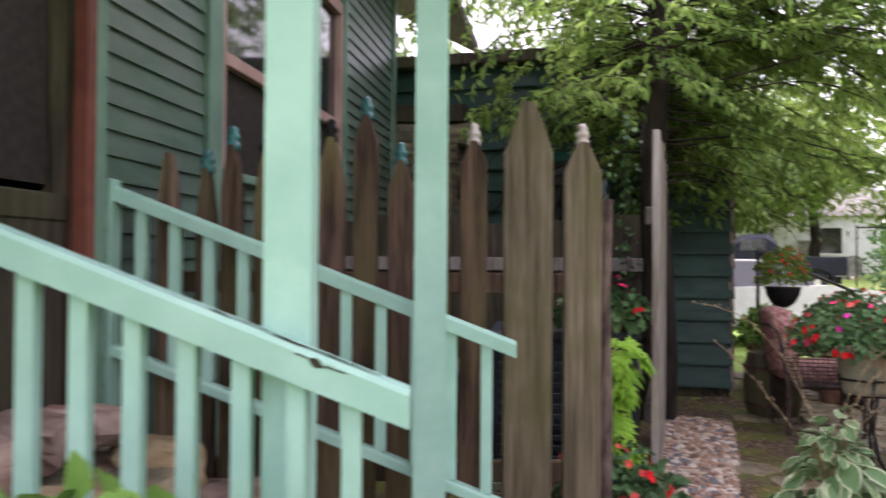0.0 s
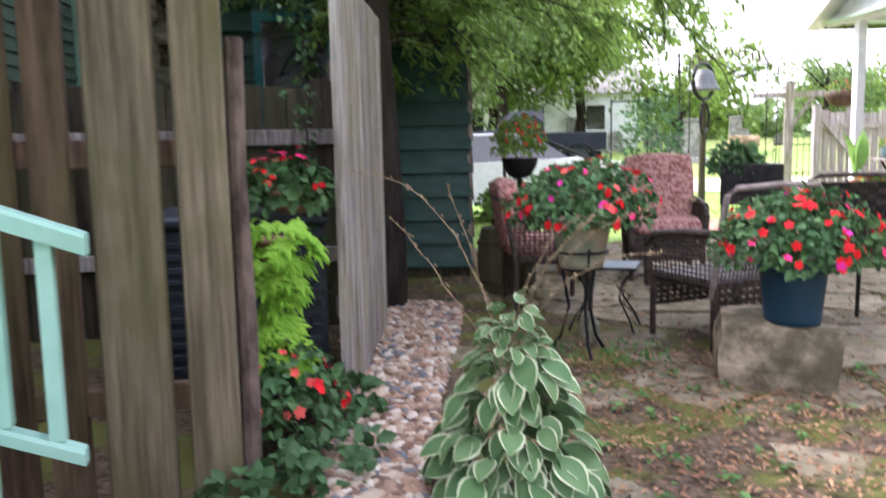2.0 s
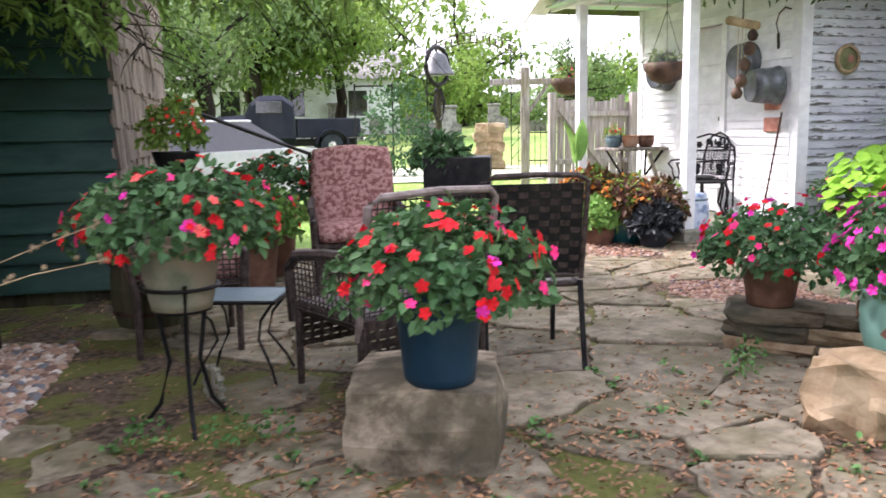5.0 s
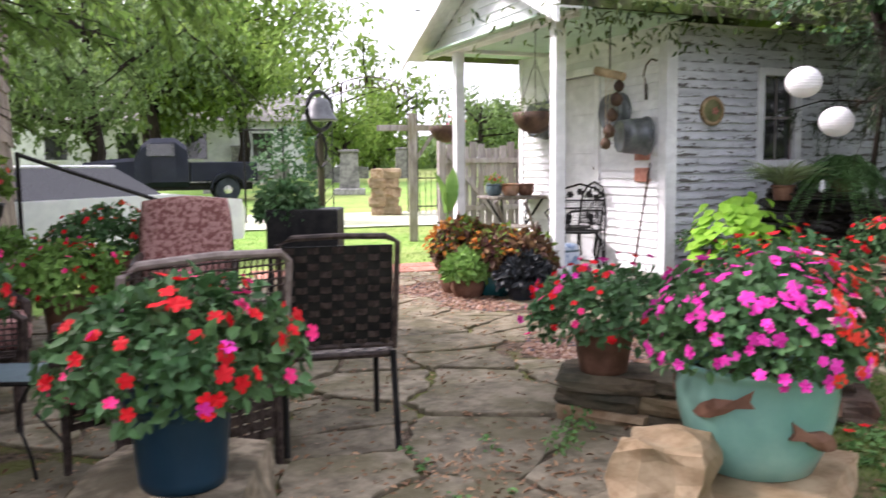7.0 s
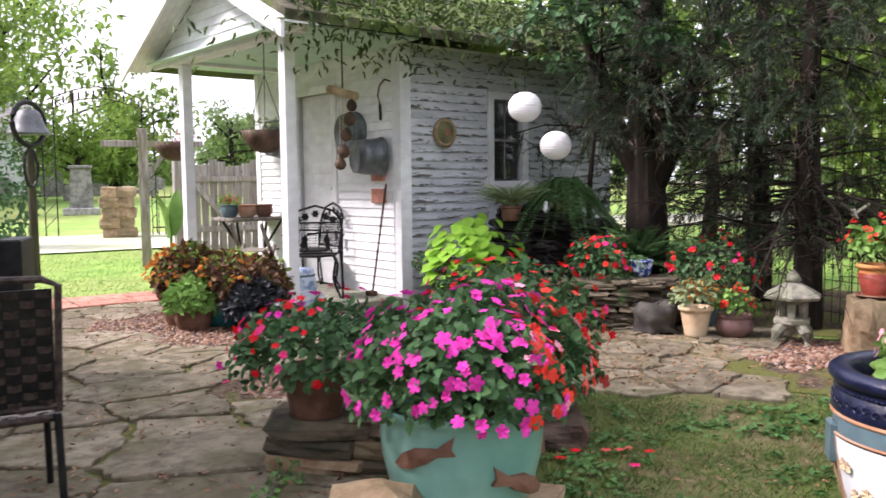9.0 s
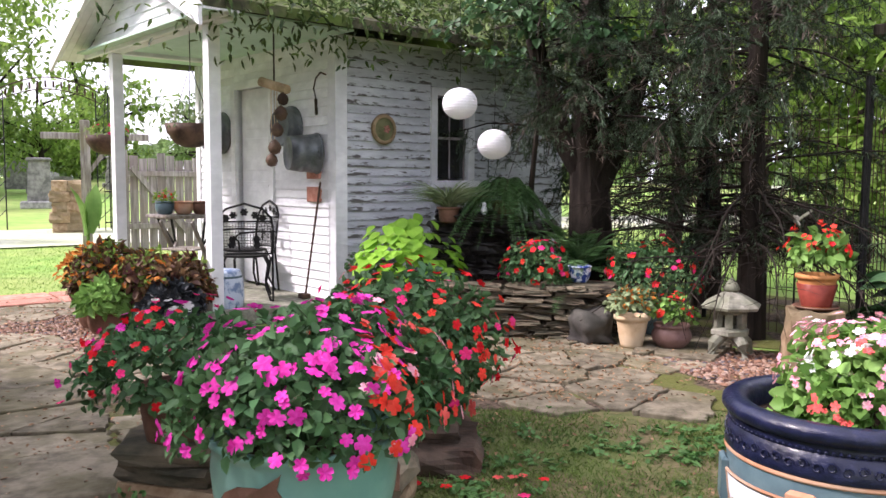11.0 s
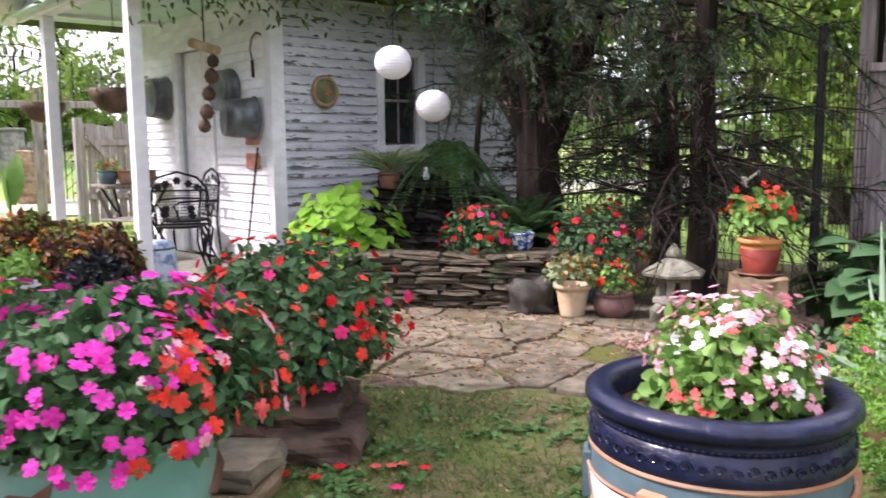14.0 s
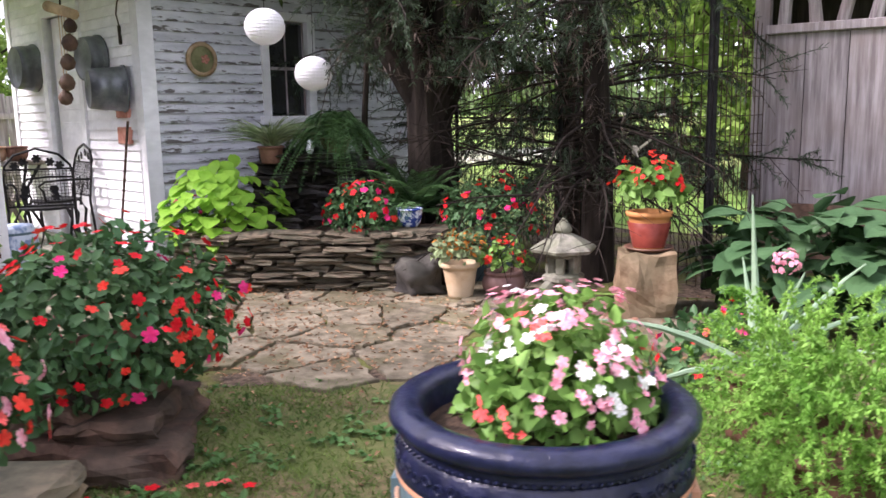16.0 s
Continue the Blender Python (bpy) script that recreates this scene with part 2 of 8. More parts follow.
L_HOSTA = leafmat("hosta leaf green", (0.08, 0.17, 0.065), (0.15, 0.25, 0.11), vary=0.15, glow=0.2)
L_HOSTAEDGE = leafmat("hosta leaf cream edge", (0.45, 0.52, 0.32), (0.58, 0.62, 0.42), vary=0.1, glow=0.2)
L_FERN = leafmat("fern fronds", (0.06, 0.14, 0.05), (0.11, 0.22, 0.075), vary=0.3, glow=0.25)
L_ASPAR = leafmat("asparagus fern", (0.15, 0.33, 0.05), (0.26, 0.46, 0.09), vary=0.3, glow=0.4)
L_BEGON = leafmat("begonia leaves", (0.12, 0.25, 0.05), (0.20, 0.36, 0.085), vary=0.3, glow=0.3)
L_COLEUS = leafmat("coleus leaves", (0.075, 0.028, 0.025), (0.19, 0.12, 0.055), vary=0.5, glow=0.25, scale=9.0)
L_DARKPURPLE = leafmat("dark sweet potato leaves", (0.012, 0.014, 0.018), (0.03, 0.035, 0.038), vary=0.3, glow=0.05)
L_LAWN = leafmat("mown lawn blades", (0.14, 0.26, 0.05), (0.24, 0.37, 0.085), vary=0.25, glow=0.35)
L_GRASS = leafmat("grass blades", (0.07, 0.14, 0.028), (0.15, 0.21, 0.052), vary=0.4, glow=0.35)
L_SPIDER = leafmat("spider plant", (0.10, 0.17, 0.06), (0.28, 0.34, 0.18), vary=0.3, glow=0.25)
L_ROOF = leafmat("roof creeper leaves", (0.03, 0.06, 0.018), (0.11, 0.16, 0.045), vary=0.5, glow=0.2)
L_ALOE = leafmat("aloe leaf", (0.22, 0.33, 0.21), (0.30, 0.42, 0.28), vary=0.1, glow=0.1)
L_WEED = leafmat("ground weeds", (0.07, 0.17, 0.045), (0.13, 0.26, 0.08), vary=0.3, glow=0.3)
FALLEN = leafmat("fallen leaves", (0.16, 0.08, 0.04), (0.33, 0.20, 0.11), vary=0.4, glow=0.1)
BLOOM = {n: mat(n + " petals", a, b, scale=30.0, rough=0.6, bump=0.0, vary=0.18, glow=0.25) for n, a, b in (
    ("magenta", (0.66, 0.022, 0.30), (0.80, 0.07, 0.47)), ("red", (0.58, 0.008, 0.014), (0.70, 0.016, 0.022)), ("orange red", (0.70, 0.035, 0.02), (0.78, 0.065, 0.035)),
    ("coral", (0.74, 0.085, 0.075), (0.80, 0.15, 0.13)), ("pale pink", (0.78, 0.26, 0.36), (0.84, 0.48, 0.54)), ("white", (0.82, 0.82, 0.80), (0.9, 0.9, 0.88)), ("rose", (0.74, 0.02, 0.14), (0.84, 0.05, 0.24)))}
YELLOW = mat("yellow centre", (0.75, 0.55, 0.12), (0.8, 0.6, 0.2), vary=0, bump=0)
TULLE = mat("orange coleus", (0.45, 0.13, 0.02), (0.60, 0.25, 0.05), vary=0.3, island=True, bump=0, glow=0.3)

DARKROCK = mat("dark smooth boulder", (0.035, 0.032, 0.030), (0.085, 0.078, 0.07), scale=7.0, rough=0.7, bump=0.4, c3=(0.06, 0.06, 0.045), big=3.0, amt=0.5, vary=0)
OLDBOARD = mat("silvery old board wood", (0.20, 0.175, 0.175), (0.40, 0.36, 0.36), scale=8.0, stretch=(3, 3, 0.2), rough=0.9, bump=0.5, c3=(0.24, 0.19, 0.17), big=2.0, amt=0.5, vary=0.15)
PURPLECLAY = mat("purplish clay", (0.14, 0.075, 0.07), (0.24, 0.15, 0.14), scale=7.0, rough=0.6, bump=0.25, c3=(0.22, 0.13, 0.10), big=3.0, amt=0.5, vary=0)
ORANGECLAY = mat("orange clay", (0.50, 0.20, 0.07), (0.60, 0.27, 0.10), scale=7.0, rough=0.6, bump=0.2, vary=0)


def pebble_mat(name, low, high):
    """River gravel: each stone takes its own colour out of five."""
    m = mat(name, low, high, scale=30.0, rough=0.7, bump=0.1, vary=0)
    n, l = m.node_tree.nodes, m.node_tree.links
    ramp, mx = n.new("ShaderNodeValToRGB"), n.new("ShaderNodeMix")
    ramp.color_ramp.interpolation = "CONSTANT"
    tones = ((0.0, (0.30, 0.21, 0.16)), (0.22, (0.42, 0.35, 0.28)), (0.40, (0.17, 0.11, 0.085)), (0.56, (0.14, 0.15, 0.17)), (0.68, (0.36, 0.24, 0.17)), (0.84, (0.52, 0.47, 0.41)))
    for k, (at, tone) in enumerate(tones):
        e = ramp.color_ramp.elements[k] if k < 2 else ramp.color_ramp.elements.new(at)
        e.position, e.color = at, (*tone, 1)
    l.new(n.new("ShaderNodeNewGeometry").outputs["Random Per Island"], ramp.inputs[0])
    mx.data_type, mx.blend_type = "RGBA", "MULTIPLY"
    mx.inputs["Factor"].default_value = 1.0
    p = n["Principled BSDF"]
    l.new(p.inputs["Base Color"].links[0].from_socket, mx.inputs["A"])
    l.new(ramp.outputs[0], mx.inputs["B"])
    l.new(mx.outputs["Result"], p.inputs["Base Color"])
    return m


PEBBLE = pebble_mat("river gravel", (0.82, 0.80, 0.78), (1.0, 0.98, 0.95))
CRUSHED = pebble_mat("pinkish crushed gravel", (0.56, 0.44, 0.40), (0.72, 0.58, 0.53))


def peel_mat():
    """White paint flaked off in streaks along the boards' lower edges. Its white is greyed below the porch front's,
    painting in the side wall's shade.
    """
    m = mat("peeling white paint in shade", (0.45, 0.47, 0.50), (0.60, 0.62, 0.65), scale=5.0, stretch=(0.6, 0.6, 2), rough=0.7, bump=0.2, vary=0.08)
    n, l = m.node_tree.nodes, m.node_tree.links
    p, tc = n["Principled BSDF"], n["Texture Coordinate"]
    add = n["Vector Math"]
    sep, mp, no, big = n.new("ShaderNodeSeparateXYZ"), n.new("ShaderNodeMapping"), n.new("ShaderNodeTexNoise"), n.new("ShaderNodeTexNoise")
    mp.inputs["Scale"].default_value = (1.0, 1.0, 5.0)
    l.new(tc.outputs["Object"], sep.inputs[0])
    l.new(add.outputs[0], mp.inputs[0])
    l.new(mp.outputs[0], no.inputs["Vector"])
    no.inputs["Scale"].default_value, no.inputs["Detail"].default_value, no.inputs["Roughness"].default_value = 9.0, 6, 0.65
    l.new(add.outputs[0], big.inputs["Vector"])
    big.inputs["Scale"].default_value = 2.2
    edge, both, cut = n.new("ShaderNodeMapRange"), n.new("ShaderNodeMath"), n.new("ShaderNodeMapRange")
    edge.inputs[1].default_value, edge.inputs[2].default_value, edge.inputs[3].default_value, edge.inputs[4].default_value = 0.0, 0.06, 0.16, -0.05
    l.new(sep.outputs["Z"], edge.inputs[0])
    both.operation = "ADD"
    l.new(no.outputs[0], both.inputs[0])
    l.new(edge.outputs[0], both.inputs[1])
    more, half = n.new("ShaderNodeMath"), n.new("ShaderNodeMath")
    half.operation, half.inputs[1].default_value = "MULTIPLY", 0.4
    l.new(big.outputs[0], half.inputs[0])
    more.operation = "ADD"
    l.new(both.outputs[0], more.inputs[0])
    l.new(half.outputs[0], more.inputs[1])
    cut.inputs[1].default_value, cut.inputs[2].default_value = 0.83, 0.90
    l.new(more.outputs[0], cut.inputs[0])
    mx = n.new("ShaderNodeMix")
    mx.data_type = "RGBA"
    l.new(cut.outputs[0], mx.inputs["Factor"])
    l.new(p.inputs["Base Color"].links[0].from_socket, mx.inputs["A"])
    mx.inputs["B"].default_value = (0.12, 0.112, 0.105, 1)
    l.new(mx.outputs["Result"], p.inputs["Base Color"])
    return m


WHITEPEEL_SHADE = peel_mat()


# ---- building helpers ----
class Shape:
    """Vertices and faces gathered piece by piece into one mesh."""

    def __init__(self):
        self.v, self.f = [], []

    def add(self, verts, faces):
        k = len(self.v)
        self.v += [tuple(p) for p in verts]
        self.f += [tuple(i + k for i in q) for q in faces]
        return self

    def box(self, x0, y0, z0, x1, y1, z1, c=0.0, m=None):
        """A block with chamfered upright and level edges, c wide."""
        if c <= 0:
            v = [(x, y, z) for z in (z0, z1) for x, y in ((x0, y0), (x1, y0), (x1, y1), (x0, y1))]
            f = [(3, 2, 1, 0), (4, 5, 6, 7)] + [(i, (i + 1) % 4, 4 + (i + 1) % 4, 4 + i) for i in range(4)]
        else:
            v, f = [], []
            for z, d in ((z0, c), (z0 + c, 0), (z1 - c, 0), (z1, c)):
                for x, y in ((x0, y0), (x1, y0), (x1, y1), (x0, y1)):
                    v.append((min(max(x, x0 + d), x1 - d), min(max(y, y0 + d), y1 - d), z))
            for r in range(3):
                f += [(4 * r + i, 4 * r + (i + 1) % 4, 4 * r + 4 + (i + 1) % 4, 4 * r + 4 + i) for i in range(4)]
            f += [(3, 2, 1, 0), (12, 13, 14, 15)]
        if m is not None:
            v = [m @ Vector(p) for p in v]
        return self.add(v, f)

    def lathe(self, profile, n=28, cx=0, cy=0, cap=True, wob=0.0):
        v = [(cx + r * (1 + wob * math.sin(3 * a + z * 9)) * math.cos(a), cy + r * (1 + wob * math.sin(2 * a + z * 7)) * math.sin(a), z) for r, z in profile for a in [2 * math.pi * i / n for i in range(n)]]
        f = [(n * j + i, n * j + (i + 1) % n, n * j + n + (i + 1) % n, n * j + n + i) for j in range(len(profile) - 1) for i in range(n)]
        if cap:
            f += [tuple(reversed(range(n))), tuple(range(n * (len(profile) - 1), n * len(profile)))]
        return self.add(v, f)

    def tube(self, pts, r0, r1=None, n=6):
        pts = [Vector(p) for p in pts]
        r1 = r0 if r1 is None else r1
        v = []
        for i, p in enumerate(pts):
            d = (pts[min(i + 1, len(pts) - 1)] - pts[max(i - 1, 0)]).normalized()
            s = d.cross(Vector((0, 0, 1)) if abs(d.z) < 0.95 else Vector((1, 0, 0))).normalized()
            w, r = d.cross(s), r0 + (r1 - r0) * i / max(1, len(pts) - 1)
            v += [p + r * (math.cos(2 * math.pi * k / n) * s + math.sin(2 * math.pi * k / n) * w) for k in range(n)]
        f = [(n * j + i, n * j + n + i, n * j + n + (i + 1) % n, n * j + (i + 1) % n) for j in range(len(pts) - 1) for i in range(n)]
        f += [tuple(range(n)), tuple(reversed(range(n * (len(pts) - 1), n * len(pts))))]
        return self.add(v, f)

    def prism(self, poly, z0, z1, drop=0.0, inset=0.0):
        """A flat polygon, counter-clockwise, raised from z0 to z1 with a softened rim."""
        n, cx, cy = len(poly), sum(p[0] for p in poly) / len(poly), sum(p[1] for p in poly) / len(poly)
        ins = [(x + (cx - x) * inset, y + (cy - y) * inset) for x, y in poly]
        v = [(x, y, z0) for x, y in poly] + [(x, y, z1 - drop) for x, y in poly] + [(x, y, z1) for x, y in ins]
        f = [(i, (i + 1) % n, n + (i + 1) % n, n + i) for i in range(n)] + [(n + i, n + (i + 1) % n, 2 * n + (i + 1) % n, 2 * n + i) for i in range(n)]
        return self.add(v, f + [tuple(range(2 * n, 3 * n)), tuple(reversed(range(n)))])

    def mesh(self, name, material, smooth=False):
        me = bpy.data.meshes.new(name)
        me.from_pydata(self.v, [], self.f)
        me.materials.append(material)
        if smooth:
            me.polygons.foreach_set("use_smooth", [True] * len(me.polygons))
        me.update()
        return me


def thing(name, label, category, x=0, y=0, z=0, rz=0, group="", kind=""):
    ob = new(name)
    ob.empty_display_size = 0.1
    ob.matrix_world = pose(x, y, z, 0, 0, rz)
    return tagged(ob, label, category, group, kind)


def part(name, shape, material, parent, label="", smooth=False, at=None):
    ob = new(name, shape.mesh(name, material, smooth) if isinstance(shape, Shape) else shape)
    ob.parent = parent
    if at is not None:
        ob.matrix_local = at
    return tagged(ob, label)


def solid(name, shape, material, label, category, kind="", smooth=False, m=None, group=""):
    ob = new(name, shape.mesh(name, material, smooth))
    if m is not None:
        ob.matrix_world = m
    return tagged(ob, label, category, group, kind)


def sheet(name, v, f, material, smooth=False):
    """A mesh from arrays: corners (n, 3) and equal-sided faces (m, k)."""
    me = bpy.data.meshes.new(name)
    v, f = np.asarray(v, np.float32), np.asarray(f, np.int32)
    me.vertices.add(len(v))
    me.vertices.foreach_set("co", v.ravel())
    me.loops.add(f.size)
    me.loops.foreach_set("vertex_index", f.ravel())
    me.polygons.add(len(f))
    me.polygons.foreach_set("loop_start", np.arange(0, f.size, f.shape[1], dtype=np.int32))
    me.update(calc_edges=True)
    me.materials.append(material)
    if smooth:
        me.polygons.foreach_set("use_smooth", np.ones(len(f), bool))
    return me


RNG = np.random.default_rng(7)


def unit(a):
    return a / np.maximum(np.linalg.norm(a, axis=-1, keepdims=True), 1e-9)


def leaf_mesh(name, base, way, length, width, material, fold=0.15, droop=0.25, up=None):
    """Many leaves in one mesh: each six corners, folded on its rib and bent at the tip."""
    n = len(base)
    way = unit(np.asarray(way, float))
    up = np.tile([0.0, 0.0, 1.0], (n, 1)) if up is None else up
    side = unit(np.cross(way, up + RNG.normal(0, 0.25, (n, 3))))
    nor = np.cross(side, way)
    L, W = np.broadcast_to(length, n)[:, None], np.broadcast_to(width, n)[:, None]
    a = base + way * 0.33 * L
    b = base + way * 0.72 * L - nor * droop * 0.35 * L
    tip = base + way * L - nor * droop * L
    lift = nor * W * fold
    v = np.stack([base, a + side * W * 0.5 + lift, b + side * W * 0.38 + lift, tip, b - side * W * 0.38 + lift, a - side * W * 0.5 + lift], 1).reshape(-1, 3)
    k = np.arange(n)[:, None, None] * 6
    f = (k + np.array([[0, 1, 2, 3], [0, 3, 4, 5]])[None]).reshape(-1, 4)
    return sheet(name, v, f, material)


def strip_mesh(name, base, way, length, width, material, bend=0.5, steps=3):
    """Blades: narrow tapering strips that bow over."""
    n = len(base)
    way = unit(np.asarray(way, float))
    side = unit(np.cross(way, RNG.normal(0, 1, (n, 3))))
    out = unit(way * [1, 1, 0.05] + RNG.normal(0, 0.05, (n, 3)))
    L, W = np.broadcast_to(length, n)[:, None], np.broadcast_to(width, n)[:, None]
    rows = []
    for i in range(steps + 1):
        s = i / steps
        c = base + way * L * s + out * L * bend * s * s * 0.5 - np.array([0, 0, 1]) * L * bend * s * s * 0.45
        w = W * (1 - s * 0.93) * 0.5
        rows += [c - side * w, c + side * w]
    v = np.stack(rows, 1).reshape(-1, 3)
    q = np.array([[2 * i, 2 * i + 1, 2 * i + 3, 2 * i + 2] for i in range(steps)])
    f = (np.arange(n)[:, None, None] * (2 * steps + 2) + q[None]).reshape(-1, 4)
    return sheet(name, v, f, material)


def loose(name, me, label, category, kind="stuff"):
    return tagged(new(name, me), label, category, "", kind)


def hidden_part(name, me, parent, label=""):
    ob = new(name, me)
    ob.parent = parent
    ob["kind"] = "stuff"
    return tagged(ob, label)


def inside(x, y, poly):
    hit = False
    for (x0, y0), (x1, y1) in zip(poly, poly[1:] + poly[:1]):
        if (y0 > y) != (y1 > y) and x < (x1 - x0) * (y - y0) / (y1 - y0) + x0:
            hit = not hit
    return hit


def land(x, y):
    """Height of the ground: flat round the patio, rising slowly to the graveyard."""
    s = np.maximum(0.0, 0.5 * (np.asarray(x) - 4) + 0.866 * (np.asarray(y) - 3) - 11.0)
    return np.minimum(0.030 * s, 1.2) + 0.0


# ---- ground ----
def axis_steps(c, fine, reach):
    near = np.arange(-14, 14.01, fine)
    far = 14 * (reach / 14) ** (np.arange(1, 15) / 14)
    return c + np.concatenate([-far[::-1], near, far])


gx, gy = axis_steps(6, 1.0, 900), axis_steps(6, 1.0, 900)
GX, GY = np.meshgrid(gx, gy)
gv = np.stack([GX, GY, land(GX, GY)], -1).reshape(-1, 3)
w = len(gx)
gi = (np.arange(len(gy) - 1)[:, None] * w + np.arange(w - 1)[None]).ravel()
ground = tagged(new("ground", sheet("ground", gv, np.stack([gi, gi + 1, gi + w + 1, gi + w], 1), LAWN, True)), "mown green lawn rising towards a graveyard", "lawn", "", "structure")


def bed(name, poly, z, material, label, category, kind="structure"):
    """A patch of ground laid a little over the lawn, its outline roughened."""
    pts = []
    for (x0, y0), (x1, y1) in zip(poly, poly[1:] + poly[:1]):
        k = max(1, int(math.hypot(x1 - x0, y1 - y0) / 0.25))
        pts += [(x0 + (x1 - x0) * i / k + random.uniform(-0.05, 0.05), y0 + (y1 - y0) * i / k + random.uniform(-0.05, 0.05)) for i in range(k)]
    return solid(name, Shape().add([(x, y, z) for x, y in pts], [tuple(range(len(pts)))]), material, label, category, kind)


PATIO = [(1.25, 2.0), (3.0, 1.6), (4.4, 3.0), (5.2, 3.75), (6.4, 4.25), (7.2, 4.38), (7.95, 3.35), (8.7, 2.3), (10.3, 2.4), (9.9, 4.2), (9.2, 6.0), (9.3, 7.0),
         (8.1, 7.2), (8.6, 9.9), (8.3, 10.4), (6.3, 10.6), (4.6, 9.3), (3.4, 9.6), (2.4, 7.8), (1.3, 6.4), (1.0, 4.2)]
YARDAREA = [(3.0, 1.65), (4.4, 3.02), (5.2, 3.77), (6.4, 4.27), (7.2, 4.4), (7.95, 3.37), (8.7, 2.32), (9.6, 0.5), (8.0, -2.5), (2.0, -2.5), (2.2, 0.5)]
yard = bed("lawn_thin", YARDAREA, 0.006, YARD, "thin trampled grass with bare earth", "lawn")
bed_earth = bed("ground_bed", PATIO, 0.012, EARTH, "mossy earth between flagstones", "ground")
bed_left = bed("ground_house", [(-3.5, 0.5), (1.3, 1.9), (1.0, 4.2), (1.4, 6.6), (2.4, 7.85), (-2.5, 9.5)], 0.009, EARTH, "dark damp earth by the house", "ground")
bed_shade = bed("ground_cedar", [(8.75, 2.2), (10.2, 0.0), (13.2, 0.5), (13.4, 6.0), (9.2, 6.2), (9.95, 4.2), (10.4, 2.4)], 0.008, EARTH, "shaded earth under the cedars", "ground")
# a strip of sunlit lawn, its brightness put into a paler colour
lit_band = bed("road_drive", [(7.5, 17.0), (16, 13.5), (30, 6.5), (32, 9), (20, 15.5), (8, 20.5), (-14, 26), (-14, 22)], 0.012, PALEGROUND, "pale sunlit band across the lawn", "road")
road_far = bed("road_far", [(43, -24), (49, -24), (62, 12), (66, 34), (60, 34), (56, 14)], 0.012, PALEGROUND, "pale road beyond the fence", "road")
for way in (lit_band, road_far):
    for p in way.data.vertices:
        p.co.z = float(land(p.co.x, p.co.y)) + (0.03 if way is lit_band else 0.08)


def clip_cell(poly, px, py, qx, qy):
    """The side of poly that lies nearer to p than to q."""
    mx, my, nx, ny, out = (px + qx) / 2, (py + qy) / 2, qx - px, qy - py, []
    for (x0, y0), (x1, y1) in zip(poly, poly[1:] + poly[:1]):
        a, b = (x0 - mx) * nx + (y0 - my) * ny, (x1 - mx) * nx + (y1 - my) * ny
        if a <= 0:
            out.append((x0, y0))
        if (a < 0) != (b < 0):
            t = a / (a - b)
            out.append((x0 + (x1 - x0) * t, y0 + (y1 - y0) * t))
    return out


def flagstones(parent, area, seeds, gap, skip):
    made = 0
    for i, (px, py) in enumerate(seeds):
        if not inside(px, py, area) or skip(px, py):
            continue
        cell = [(px - 1.2, py - 1.2), (px + 1.2, py - 1.2), (px + 1.2, py + 1.2), (px - 1.2, py + 1.2)]
        for j, (qx, qy) in enumerate(seeds):
            if j != i and abs(qx - px) < 2.4 and abs(qy - py) < 2.4 and cell:
                cell = clip_cell(cell, px, py, qx, qy)
        if len(cell) < 3:
            continue
        size = (max(p[0] for p in cell) - min(p[0] for p in cell) + max(p[1] for p in cell) - min(p[1] for p in cell)) / 2
        k = 1 - gap / max(size, 0.2) * random.uniform(0.8, 1.6) - (random.uniform(0.04, 0.2) if px + py * 0.4 < 5.2 else 0.0)
        ring = []
        for (x0, y0), (x1, y1) in zip(cell, cell[1:] + cell[:1]):
            if math.hypot(x1 - x0, y1 - y0) < 0.03:
                continue
            for s in (0.04, 0.22, 0.42, 0.62, 0.8, 0.96):
                ring.append((x0 + (x1 - x0) * s + random.uniform(-0.022, 0.022), y0 + (y1 - y0) * s + random.uniform(-0.022, 0.022)))
        cx, cy = sum(p[0] for p in ring) / len(ring), sum(p[1] for p in ring) / len(ring)
        ring = [((x - cx) * k, (y - cy) * k) for x, y in ring]
        top = random.uniform(0.003, 0.012) if px + py * 0.4 < 5.2 else random.uniform(0.012, 0.034)
        part("flagstone", Shape().prism(ring, -0.03, top, 0.006, 0.02), FLAG, parent, at=Matrix.Translation((cx, cy, 0.01)) @ pose(0, 0, 0, random.uniform(-0.8, 0.8), random.uniform(-0.8, 0.8)))
        made += 1
    return made


def gravelly(x, y):
    return (math.hypot((x - 6.55) / 0.5, (y - 5.4) / 0.8) < 1) or (math.hypot((x - 7.3) / 0.6, (y - 8.2) / 1.0) < 1) or (x < 1.75 and y > 2.2) or math.hypot((x - 9.25) / 0.6, (y - 3.3) / 0.45) < 1 or (y > 6.9 and x < 3)


seeds = []
for ix in range(16):
    for iy in range(16):
        x, y = 1.0 + ix * 0.68 + (iy % 2) * 0.34 + random.uniform(-0.30, 0.30), 1.4 + iy * 0.60 + random.uniform(-0.27, 0.27)
        seeds.append((x, y))
seeds += [(x + random.uniform(-0.16, 0.16), y + 0.3) for x, y in seeds if random.random() < 0.7 or (x + y * 0.4 < 5.2 and random.random() < 0.6)]
flagstones(bed_earth, PATIO, seeds, 0.032, lambda x, y: gravelly(x, y) or (x + y * 0.4 < 5.2 and math.sin(x * 7.3 + y * 3.1) > 0.25))


